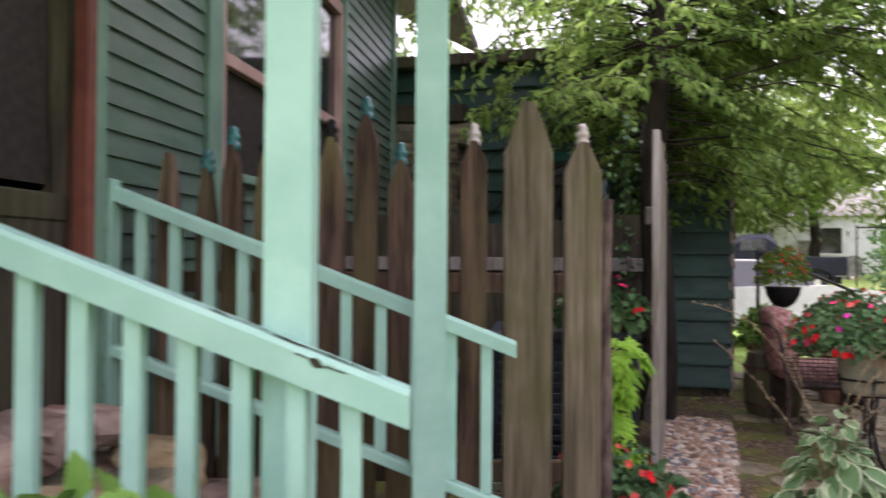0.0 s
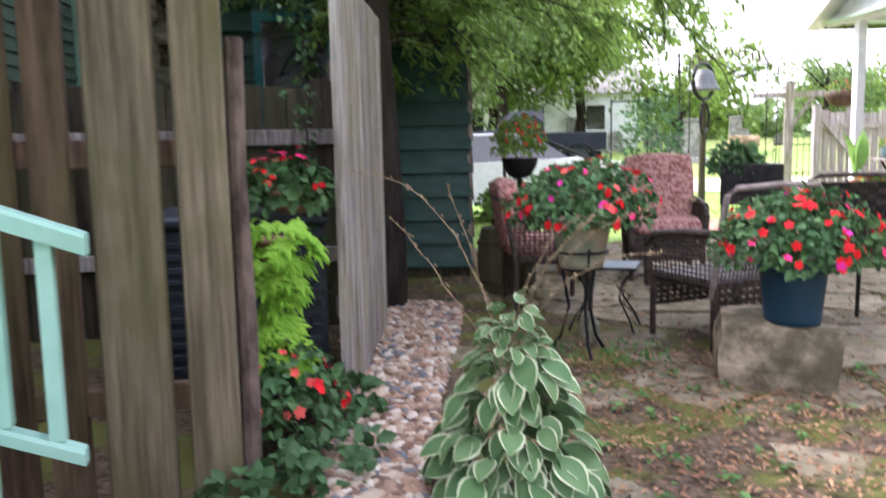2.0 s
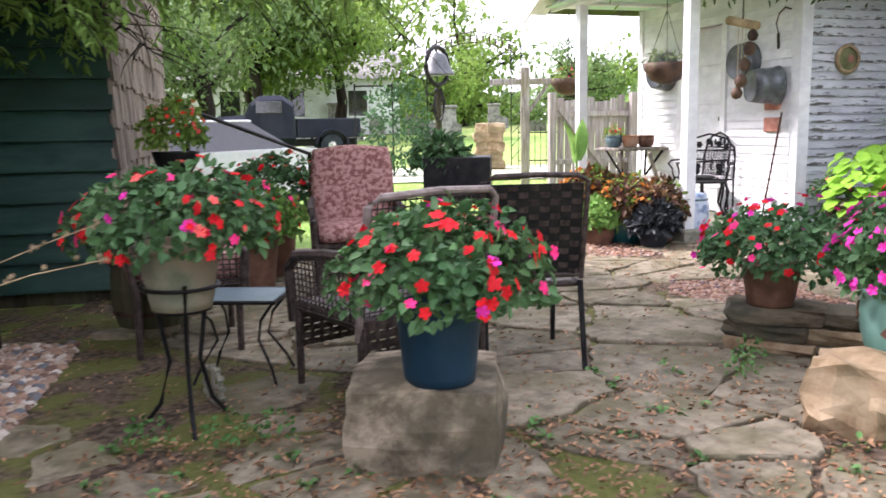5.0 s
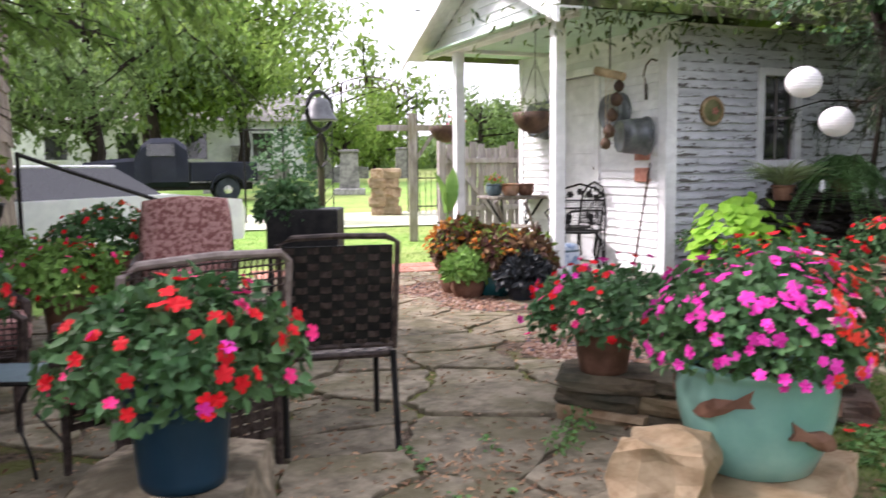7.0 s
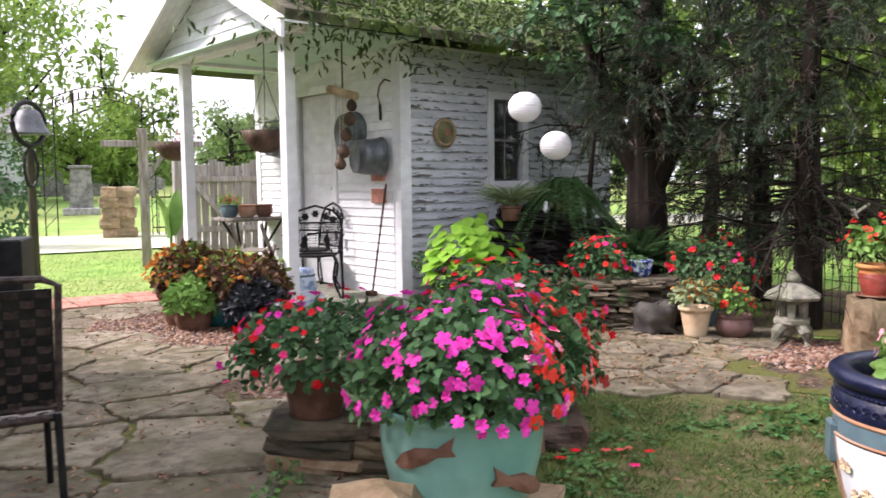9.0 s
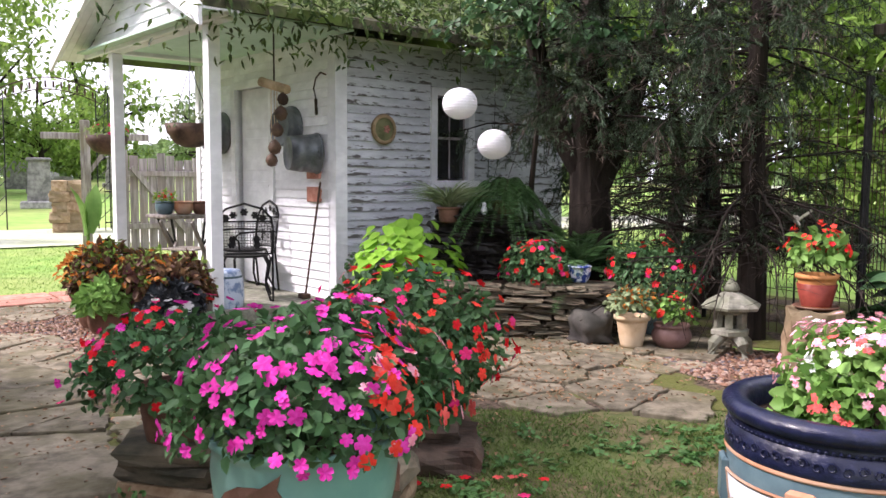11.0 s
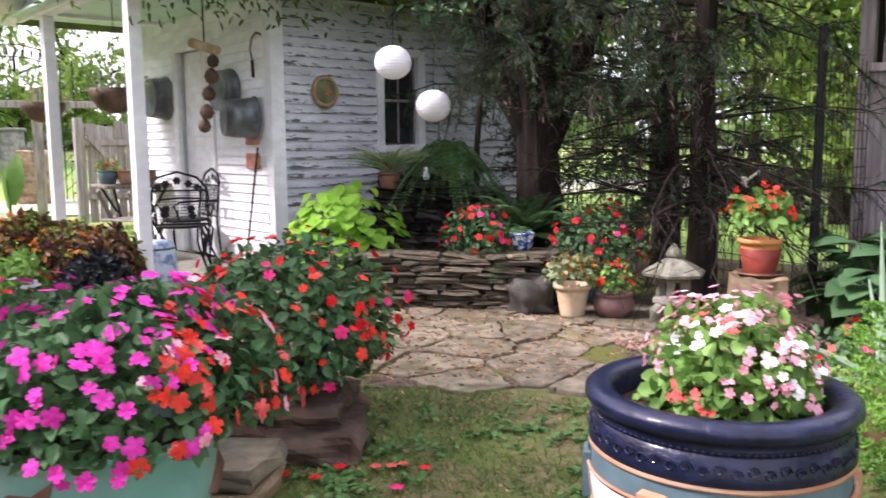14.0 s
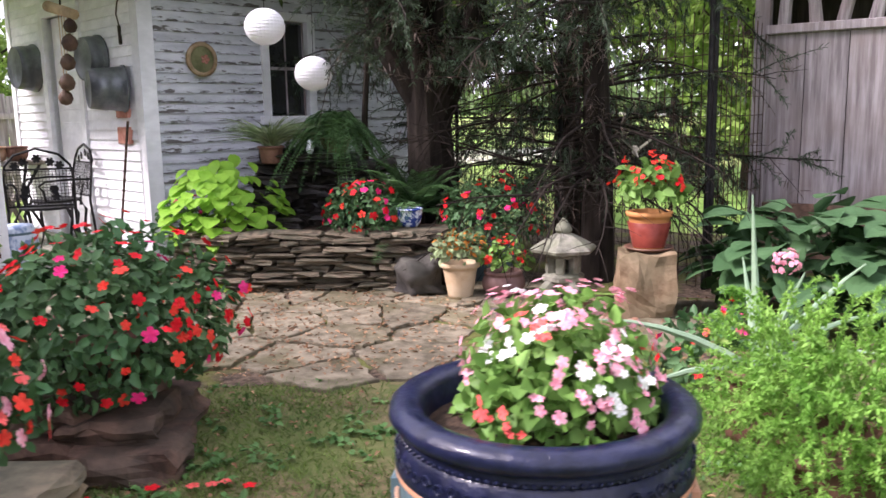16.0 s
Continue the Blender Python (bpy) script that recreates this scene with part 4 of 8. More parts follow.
part("corner_board", Shape().box(-0.035, 2.98, 0, -0.002, 3.08, 2.70, 0.004), WHITE, shed)
sdoor = thing("door_2", "white panelled door in a deep frame", "door", *SH, kind="structure")
part("door_frame", Shape().box(-0.045, 1.16, 0.15, 0.06, 1.25, 2.42, 0.006).box(-0.045, 2.02, 0.15, 0.06, 2.12, 2.42, 0.006).box(-0.045, 1.25, 2.33, 0.06, 2.02, 2.42, 0.006), WHITE, sdoor)
leaf = Shape().box(0.05, 1.25, 0.15, 0.085, 2.02, 2.33)
for z0, z1 in ((0.42, 0.82), (0.94, 1.30), (1.42, 1.78), (1.88, 2.22)):
    leaf.box(0.036, 1.36, z0, 0.05, 1.90, z1, 0.006)
part("door_leaf", leaf, WHITE, sdoor)
part("door_handle", Shape().lathe([(0.012, 0), (0.03, 0.02), (0.026, 0.045), (0.008, 0.055)], 12), RUST, sdoor, at=pose(0.05, 1.32, 1.25, 0, -90, 0))
swin = thing("window_3", "white framed window with dark panes and lace", "window", *SH, kind="structure")
part("window_frame", Shape().box(1.17, -0.045, 1.24, 1.25, 0.02, 2.30, 0.005).box(1.70, -0.045, 1.24, 1.79, 0.02, 2.30, 0.005).box(1.25, -0.045, 2.22, 1.70, 0.02, 2.30, 0.005), WHITE, swin)
part("window_sill", Shape().box(1.13, -0.09, 1.24, 1.83, 0.02, 1.32, 0.006), WHITE, swin)
for x0, x1 in ((1.27, 1.47), (1.485, 1.68)):
    for z0, z1 in ((1.34, 1.76), (1.79, 2.20)):
        part("pane", Shape().box(x0, 0.03, z0, x1, 0.036, z1), GLASSDARK, swin)
# white muntins given the grey board material to paint in the window's shade
part("muntin", Shape().box(1.25, 0.022, 1.32, 1.27, 0.045, 2.22).box(1.68, 0.022, 1.32, 1.70, 0.045, 2.22).box(1.47, 0.022, 1.32, 1.485, 0.045, 2.22).box(1.27, 0.022, 1.76, 1.68, 0.045, 1.79), OLDBOARD, swin)
part("curtain", Shape().box(1.26, 0.07, 1.34, 1.69, 0.078, 1.72), PAPER, swin)
sporch = thing("porch", "white shed porch with square posts and a pale green ceiling", "porch", *SH, kind="structure")
part("porch_floor", Shape().box(-1.35, -0.05, 0, -0.04, 3.05, 0.15, 0.015), CONCRETE, sporch)
for y in (0.1, 2.42):
    part("post", Shape().box(-1.285, y - 0.055, 0.15, -1.175, y + 0.055, 2.66, 0.008), WHITE, sporch)
part("beam", Shape().box(-1.29, -0.2, 2.66, -1.17, 2.75, 2.78, 0.006).box(-1.17, 2.36, 2.66, 0, 2.46, 2.78, 0.006), WHITE, sporch)
part("ceiling", Shape().box(-1.45, -0.3, 2.70, 0.0, 3.0, 2.72), CEILGREEN, sporch)
gable = Shape()
ridge_y, ridge_z, half, ez = 1.35, 3.55, 1.72, 2.74
gable.add([(-1.3, ridge_y - half, ez), (-1.3, ridge_y + half, ez), (-1.3, ridge_y, ridge_z), (-1.24, ridge_y - half, ez), (-1.24, ridge_y + half, ez), (-1.24, ridge_y, ridge_z)], [(0, 2, 1), (3, 4, 5), (0, 1, 4, 3), (1, 2, 5, 4), (2, 0, 3, 5)])
part("gable", gable, WHITE, sporch)
for i in range(8):
    z = ez + 0.02 + i * 0.095
    k = half * (1 - (z - ez) / (ridge_z - ez)) - 0.02
    k2 = half * (1 - (z + 0.09 - ez) / (ridge_z - ez)) - 0.02
    part("clapboard", Shape().add([(-1.302, ridge_y - k, z), (-1.302, ridge_y + k, z), (-1.302, ridge_y + k2, z + 0.095), (-1.302, ridge_y - k2, z + 0.095), (-1.325, ridge_y - k, z), (-1.325, ridge_y + k, z), (-1.308, ridge_y + k2, z + 0.095), (-1.308, ridge_y - k2, z + 0.095)],
         [(0, 1, 2, 3), (7, 6, 5, 4), (0, 4, 5, 1), (1, 5, 6, 2), (2, 6, 7, 3), (3, 7, 4, 0)]), WHITE, sporch)
part("fascia", Shape().box(-1.345, -0.38, 2.66, -1.30, 3.08, 2.76, 0.005), WHITE, sporch)
sroof = thing("roof_white_shed", "mossy old shed roof grown over with vine", "roof", *SH, kind="structure")
for sg in (-1, 1):
    e = ridge_y + sg * (half + 0.22)
    ze = ez - (ridge_z - ez) / half * 0.22
    q = [(-1.62, ridge_y, ridge_z + 0.03), (3.5, ridge_y, ridge_z + 0.03), (3.5, e, ze + 0.03), (-1.62, e, ze + 0.03)]
    part("roof_slab", Shape().add(q + [(x, y, z + 0.09) for x, y, z in q], [(0, 1, 2, 3), (7, 6, 5, 4), (0, 4, 5, 1), (1, 5, 6, 2), (2, 6, 7, 3), (3, 7, 4, 0)]), ROOFING, sroof)
    part("bargeboard", Shape().add([(-1.66, ridge_y, ridge_z - 0.12), (-1.66, e, ze - 0.12), (-1.66, e, ze + 0.05), (-1.66, ridge_y, ridge_z + 0.05), (-1.63, ridge_y, ridge_z - 0.12), (-1.63, e, ze - 0.12), (-1.63, e, ze + 0.05), (-1.63, ridge_y, ridge_z + 0.05)],
         [(0, 1, 2, 3), (7, 6, 5, 4), (0, 4, 5, 1), (1, 5, 6, 2), (2, 6, 7, 3), (3, 7, 4, 0)]), WHITE, sroof)
    for i in range(4):
        x0, x1 = -1.625 + i * 0.079, -1.549 + i * 0.079
        q = [(x0, ridge_y, ridge_z + 0.01), (x1, ridge_y, ridge_z + 0.01), (x1, e, ze + 0.01), (x0, e, ze + 0.01)]
        part("soffit_board", Shape().add(q + [(x, y, z + 0.016) for x, y, z in q], [(0, 1, 2, 3), (7, 6, 5, 4), (0, 4, 5, 1), (1, 5, 6, 2), (2, 6, 7, 3), (3, 7, 4, 0)]), WHITE, sroof)


# ---- plants: shared makers ----
def dome(n, rx, ry, rz, low=-0.35, thick=0.35):
    """Places and outward ways on a rounded mound."""
    d = unit(RNG.normal(0, 1, (n * 3 + 60, 3)))
    d = d[d[:, 2] > low][:n]
    r = 1 - thick * RNG.random((len(d), 1)) ** 1.6
    lump = 1 + 0.09 * np.sin(5 * d[:, :1] + 3 * d[:, 1:2]) + 0.07 * np.sin(7 * d[:, 1:2] - 4 * d[:, 2:3])
    return d * r * lump * [rx, ry, rz], d


def foliage(parent, material, c, size, n, length, width, low=-0.35, droop=0.3, thick=0.4, name="foliage", sag=0.35):
    p, d = dome(n, *size, low, thick)
    way = unit(d + RNG.normal(0, 0.55, d.shape) + [0, 0, -sag])
    L = length * RNG.uniform(0.6, 1.2, len(p))
    return hidden_part(name, leaf_mesh(name, p + np.array(c), way, L, L * width, material, 0.12, droop, up=d), parent)


def petals(n=5, r=0.02, cup=0.15):
    s = Shape()
    for i in range(n):
        a, w = 2 * math.pi * i / n, math.pi / n * 1.02
        s.add([(0, 0, 0), (0.62 * r * math.cos(a - w), 0.62 * r * math.sin(a - w), cup * r), (r * math.cos(a - w * 0.55), r * math.sin(a - w * 0.55), cup * r * 1.1), (1.02 * r * math.cos(a), 1.02 * r * math.sin(a), cup * r * 0.6),
               (r * math.cos(a + w * 0.55), r * math.sin(a + w * 0.55), cup * r * 1.1), (0.62 * r * math.cos(a + w), 0.62 * r * math.sin(a + w), cup * r)], [(0, 1, 2, 3), (0, 3, 4, 5)])
    return s


FLOWER = {k: [petals(5, 0.0245 * q, c).mesh("blossom", m) for q, c in ((1.0, 0.15), (0.85, 0.35), (1.12, -0.1))] for k, m in BLOOM.items()}


def blossoms(parent, c, size, kinds, low=-0.1, big=1.0, keep=None, cluster=1):
    for kind, n in kinds:
        made = 0
        while made < n:
            p, d = dome(40, *size, low, 0.04)
            for q, e in zip(p, d):
                if made >= n or (keep and not keep(kind, q)):
                    continue
                for k in range(cluster):
                    off = Vector(RNG.normal(0, 0.018, 3)) if cluster > 1 else Vector()
                    out = Vector(e) + Vector(RNG.normal(0, 0.3, 3)) + Vector((0, 0, 0.15))
                    m = Matrix.Translation(Vector(q) * 1.05 + Vector(c) + off) @ out.to_track_quat("Z", "Y").to_matrix().to_4x4() @ Matrix.Rotation(random.uniform(0, 6), 4, "Z") @ Matrix.Scale(big * random.uniform(0.68, 1.1), 4)
                    part("blossom", random.choice(FLOWER[kind]), None, parent, at=m)
                made += 1


def stems(parent, c, r, h, n, material=None):
    s = Shape()
    for i in range(n):
        a, k = random.uniform(0, 6.28), random.uniform(0.3, 0.9)
        s.tube([(c[0], c[1], c[2]), (c[0] + math.cos(a) * r * k * 0.5, c[1] + math.sin(a) * r * k * 0.5, c[2] + h * 0.5), (c[0] + math.cos(a) * r * k, c[1] + math.sin(a) * r * k, c[2] + h * (0.95 - 0.4 * k))], 0.006, 0.003, 4)
    part("stem_cluster", s, material or L_IMPAT, parent)


def pot_shape(r0, r1, h, rim=0.02, wall=0.015, belly=0.0, n=32):
    prof = [(r0, 0)]
    for i in range(1, 8):
        s = i / 8
        prof.append((r0 + (r1 - r0) * s + belly * math.sin(math.pi * s), h * s * 0.9))
    prof += [(r1, h * 0.88), (r1 + rim, h * 0.89), (r1 + rim, h), (r1 + rim - wall, h + 0.004), (r1 - wall, h), (r1 - wall * 1.3, h * 0.82)]
    return Shape().lathe(prof, n)


def potted(name, label, x, y, z, r0, r1, h, material, rim=0.015, belly=0.0, soil=True, category="potted plant", group=""):
    t = thing(name, label, category, x, y, z, group=group)
    part("pot", pot_shape(r0, r1, h, rim, 0.015, belly), material, t, smooth=True)
    if soil:
        part("soil", Shape().lathe([(r1 - 0.02, h * 0.82), (r1 * 0.5, h * 0.86), (0.004, h * 0.87)], 20), SOIL, t)
    return t


# stone block with the dark blue pot
block = solid("stone_block", rough_stone(0.56, 0.56, 0.34, 0.05, 4, 4), GRANITE, "rough hewn sandstone block with dark lichen", "stone block", smooth=False, m=pose(3.27, 4.22, 0, 0, 0, -34))
bp = potted("flower_pot", "dark blue plastic pot of red impatiens on a stone block", 3.25, 4.08, 0.325, 0.128, 0.152, 0.28, PLASTIC, 0.012)
foliage(bp, L_IMPAT, (0.0, 0.0, 0.37), (0.345, 0.345, 0.24), 1900, 0.05, 0.66, -0.3)
stems(bp, (0, 0, 0.25), 0.35, 0.4, 24)
blossoms(bp, (0.0, 0.0, 0.37), (0.355, 0.355, 0.25), (("red", 66), ("rose", 18), ("magenta", 8)), -0.25, 1.15)

# teal pot with magenta impatiens
tp = thing("flower_pot", "teal glazed pot with brown fish reliefs and magenta impatiens", "potted plant", 5.28, 3.47, 0.10)
part("pot", Shape().lathe([(0.18, 0), (0.215, 0.02), (0.262, 0.12), (0.292, 0.24), (0.300, 0.32), (0.295, 0.38), (0.30, 0.40), (0.312, 0.415), (0.305, 0.43), (0.275, 0.425), (0.27, 0.36)], 48), TEAL, tp, "teal crackle glaze", True)
part("soil", Shape().lathe([(0.27, 0.36), (0.14, 0.375), (0.004, 0.38)], 20), SOIL, tp)


def fish(a, z, flip=1, r=0.29):
    """A raised fish laid on the round of the pot."""
    s = Shape()
    body = [(-0.115, 0.0), (-0.08, 0.032), (-0.03, 0.042), (0.03, 0.026), (0.065, 0.012), (0.11, 0.045), (0.10, 0.0), (0.115, -0.03), (0.065, -0.010), (0.02, -0.028), (-0.04, -0.036), (-0.09, -0.024)]
    lo, hi = [], []
    for px, pz in body:
        t = a + flip * px / r
        lo.append(((r - 0.012) * math.cos(t), (r - 0.012) * math.sin(t), z + pz + px * 0.35))
        hi.append(((r + 0.016) * math.cos(t), (r + 0.016) * math.sin(t), z + pz * 0.9 + px * 0.35))
    n = len(body)
    c = ((r + 0.03) * math.cos(a), (r + 0.03) * math.sin(a), z)
    return s.add(lo + hi + [c], [(i, (i + 1) % n, n + (i + 1) % n, n + i) for i in range(n)] + [(n + i, n + (i + 1) % n, 2 * n) for i in range(n)])


for a, z, fl in ((-2.95, 0.30, 1), (-1.75, 0.19, -1), (-0.6, 0.27, 1), (0.7, 0.2, -1), (1.9, 0.28, 1)):
    part("fish_relief", fish(a, z, fl), BROWNPOT, tp, "unglazed brown clay fish")
foliage(tp, L_IMPAT, (0.06, 0.02, 0.50), (0.43, 0.43, 0.29), 3000, 0.052, 0.66, -0.22, sag=0.2)
stems(tp, (0, 0, 0.36), 0.4, 0.35, 30)
blossoms(tp, (0.06, 0.02, 0.50), (0.44, 0.44, 0.30), (("magenta", 190),), -0.22, 1.05, lambda k, q: q[0] - q[1] < 0.42)
blossoms(tp, (0.06, 0.02, 0.50), (0.44, 0.44, 0.30), (("orange red", 56), ("coral", 24), ("pale pink", 20)), -0.22, 1.05, lambda k, q: q[0] - q[1] > 0.2)
base = solid("stepping_stone", rough_stone(0.78, 0.66, 0.115, 0.05, 3, 9), SAND, "pinkish flat stone under the teal pot", "stone", m=pose(5.28, 3.47, 0.0, 0, 0, 20))
solid("boulder", rough_stone(0.32, 0.31, 0.30, 0.2, 5, 12), SAND, "golden sandstone boulder beside the teal pot", "boulder", m=pose(4.80, 3.51, 0.0, 0, 0, 30))

# left neighbour on stacked flat stones
stack = thing("stone_stack", "stack of flat brown ledge stones", "stacked stones", 5.52, 4.45, 0.0, -60)
for i, (dx, dy, z, sx, sy) in enumerate(((0, 0, 0, 0.50, 0.34), (0.38, 0.02, 0, 0.42, 0.36), (-0.02, 0, 0.085, 0.44, 0.30), (0.36, 0, 0.085, 0.40, 0.32), (0, 0.02, 0.17, 0.50, 0.36), (0.42, 0.02, 0.17, 0.38, 0.30), (0.78, 0.02, 0.0, 0.36, 0.4), (0.76, 0.02, 0.085, 0.4, 0.36))):
    part("ledge_stone", rough_stone(sx, sy, 0.088, 0.09, 2, 20 + i), LEDGE if i % 3 else SAND, stack, at=pose(dx, dy, z, 0, 0, random.uniform(-10, 10)))
sp = potted("flower_pot", "brown clay pot of rose and red impatiens on flat stones", 5.48, 4.46, 0.25, 0.115, 0.15, 0.23, BROWNPOT)
foliage(sp, L_IMPAT, (0.02, 0, 0.28), (0.37, 0.37, 0.22), 1700, 0.048, 0.64, -0.3)
blossoms(sp, (0.02, 0, 0.30), (0.41, 0.41, 0.26), (("rose", 30), ("magenta", 18), ("red", 40)), -0.25)
blossoms(sp, (0.02, 0, 0.30), (0.41, 0.41, 0.26), (("white", 16),), 0.2, 0.9, lambda k, q: q[1] > 0.1 and q[0] > 0)

# red impatiens in a wire basket on dark stones
stack2 = thing("stone_stack", "dark reddish stacked boulders under a flower basket", "stacked stones", 6.50, 4.08, 0, 25)
for i, (dx, dy, z, sx, sy, sz) in enumerate(((-0.12, -0.2, 0, 0.46, 0.40, 0.13), (-0.1, 0.2, 0, 0.5, 0.42, 0.15), (0.25, 0, 0, 0.4, 0.5, 0.15), (-0.04, -0.10, 0.12, 0.44, 0.36, 0.10), (0.0, 0.18, 0.14, 0.5, 0.44, 0.12), (0.04, 0.02, 0.20, 0.40, 0.36, 0.075))):
    part("ledge_stone", rough_stone(sx, sy, sz, 0.16, 4, 40 + i), REDSTONE, stack2, at=pose(dx, dy, z, 0, 0, random.uniform(-20, 20)))
rp = thing("flower_basket", "wire basket of bushy red impatiens", "potted plant", 6.58, 4.14, 0.27)
wire = Shape()
for i in range(22):
    a = 2 * math.pi * i / 22
    wire.tube([(0.13 * math.cos(a), 0.13 * math.sin(a), 0.01), (0.17 * math.cos(a + 0.12), 0.17 * math.sin(a + 0.12), 0.09), (0.19 * math.cos(a), 0.19 * math.sin(a), 0.17)], 0.0035, n=4)
for r, z in ((0.13, 0.01), (0.172, 0.09), (0.192, 0.17)):
    wire.tube([(r * math.cos(i * 0.2618), r * math.sin(i * 0.2618), z) for i in range(25)], 0.005, n=5)
part("basket", wire, IRON, rp)
part("liner", pot_shape(0.11, 0.165, 0.16, 0.003), BROWNPOT, rp, smooth=True)
foliage(rp, L_IMPAT, (0.0, 0, 0.25), (0.45, 0.45, 0.34), 3000, 0.056, 0.64, -0.8)
blossoms(rp, (0.0, 0, 0.26), (0.49, 0.49, 0.36), (("red", 105), ("orange red", 75), ("rose", 26)), -0.6, 1.08)

# big glazed jar with begonias
jar = thing("glazed_jar", "large navy glazed garden jar with pink and white begonias", "planter", 6.385, 2.085, 0)
part("body", Shape().lathe([(0.27, 0), (0.29, 0.03), (0.335, 0.18), (0.362, 0.33), (0.366, 0.425), (0.360, 0.445)], 72, cap=False), SLATEGLAZE, jar, "slate-blue glazed belly", True)
part("band", Shape().lathe([(0.360, 0.445), (0.366, 0.450), (0.374, 0.458), (0.370, 0.482), (0.362, 0.525), (0.355, 0.532)], 72, cap=False), NAVY, jar, "navy embossed band", True)
part("cord", Shape().lathe([(0.366, 0.436), (0.374, 0.443), (0.368, 0.452)], 72, cap=False), TERRA, jar, "copper coloured bead line", True)
part("rim", Shape().lathe([(0.352, 0.530), (0.356, 0.548), (0.352, 0.556), (0.372, 0.566), (0.386, 0.585), (0.384, 0.604), (0.366, 0.618), (0.335, 0.620), (0.312, 0.612), (0.300, 0.595), (0.298, 0.5)], 72, cap=False), NAVY, jar, "rounded navy rim", True)
part("soil", Shape().lathe([(0.30, 0.535), (0.15, 0.555), (0.004, 0.56)], 24), SOIL, jar)
bead = Shape().lathe([(0.002, 0), (0.006, 0.002), (0.004, 0.005), (0.001, 0.006)], 6).mesh("bead", NAVY)
for i in range(110):
    a = 2 * math.pi * i / 110
    part("bead", bead, None, jar, at=Matrix.Translation((0.359 * math.cos(a), 0.359 * math.sin(a), 0.540)) @ Euler((0, radians(90), a)).to_matrix().to_4x4())
curl = Shape()
curl.tube([(0, 0.016 * math.cos(i * 0.7) * (1 - i / 16), 0.016 * math.sin(i * 0.7) * (1 - i / 16)) for i in range(12)], 0.0035, 0.002, 5)
curl = curl.mesh("scroll", NAVY)
for i in range(56):
    a = 2 * math.pi * i / 56
    part("scroll", curl, None, jar, at=Euler((0, 0, a)).to_matrix().to_4x4() @ Matrix.Translation((0.371, 0, 0.49 + 0.008 * (i % 2))))


def belly(t):
    return float(np.interp(t, [0, 0.03, 0.18, 0.33, 0.425], [0.27, 0.29, 0.335, 0.362, 0.366]))


for k in range(6):
    a0 = math.pi + 0.42 + k * math.pi / 3
    v, f = [], []
    for j in range(7):
        z = 0.06 + 0.05 * j
        for i in range(9):
            t = a0 + (i - 4) / 4 * 0.40
            v.append(((belly(z) + 0.006) * math.cos(t), (belly(z) + 0.006) * math.sin(t), z))
    f = [(9 * j + i, 9 * j + i + 1, 9 * j + i + 10, 9 * j + i + 9) for j in range(6) for i in range(8)]
    part("panel", Shape().add(v, f), CERAMICWHITE, jar, "white porcelain panel", True)
    edge = [((belly(z) + 0.008) * math.cos(a0 + s), (belly(z) + 0.008) * math.sin(a0 + s), z) for s, z in [(-0.41 + 0.082 * i, 0.372) for i in range(11)]]
    part("border", Shape().tube(edge, 0.006, n=5).tube([((belly(z) + 0.008) * math.cos(a0 - 0.41), (belly(z) + 0.008) * math.sin(a0 - 0.41), z) for z in (0.372, 0.3, 0.2, 0.06)], 0.006, n=5).tube([((belly(z) + 0.008) * math.cos(a0 + 0.41), (belly(z) + 0.008) * math.sin(a0 + 0.41), z) for z in (0.372, 0.3, 0.2, 0.06)], 0.006, n=5), TERRA, jar, "copper line")
    b = a0 + math.pi / 6
    part("handle_mask", Shape().box(0.362, -0.045, 0.25, 0.386, 0.045, 0.41, 0.012, Euler((0, 0, b)).to_matrix().to_4x4()), TERRA if k % 2 else SLATEGLAZE, jar)
    blob = Shape()
    for q in range(5):
        t = a0 + random.uniform(-0.25, 0.25)
        z = random.uniform(0.14, 0.27)
        pr = petals(6, random.uniform(0.014, 0.026), 0.3)
        mm = Matrix.Translation(((belly(z) + 0.010) * math.cos(t), (belly(z) + 0.010) * math.sin(t), z)) @ Euler((0, radians(90), t)).to_matrix().to_4x4()
        blob.add([mm @ Vector(p) for p in pr.v], pr.f)
    part("painted_flower", blob, TAN, jar)
foliage(jar, L_BEGON, (0.03, -0.03, 0.61), (0.235, 0.235, 0.225), 1000, 0.048, 0.92, -0.3, 0.2, 0.45, sag=0.25)
stems(jar, (0, 0, 0.53), 0.2, 0.25, 18, L_BEGON)
blossoms(jar, (0.03, -0.03, 0.63), (0.24, 0.24, 0.235), (("pale pink", 60), ("white", 18), ("coral", 8)), 0.0, 0.64, None, 4)


# ---- patio furniture ----
def weave(s, w, h, nx, nz, depth=0.012, m=None, strip=0.7):
    """Woven bands over and under, w wide and h high in the x-z plane."""
    def put(v, f):
        s.add([m @ Vector(p) for p in v] if m is not None else v, f)
    for j in range(nz):
        z = h * (j + 0.5) / nz
        t = h / nz * strip / 2
        v = []
        for i in range(nx * 2 + 1):
            x = -w / 2 + w * i / (nx * 2)
            d = depth * (1 if (i // 2 + j) % 2 else -1) * (0.3 if i % 2 == 0 else 1)
            v += [(x, d, z - t), (x, d, z + t)]
        put(v, [(2 * i, 2 * i + 2, 2 * i + 3, 2 * i + 1) for i in range(nx * 2)])
    for i in range(nx):
        x = -w / 2 + w * (i + 0.5) / nx
        t = w / nx * 0.22
        put([(x - t, 0, 0), (x + t, 0, 0), (x + t, 0, h), (x - t, 0, h)], [(0, 1, 2, 3)])


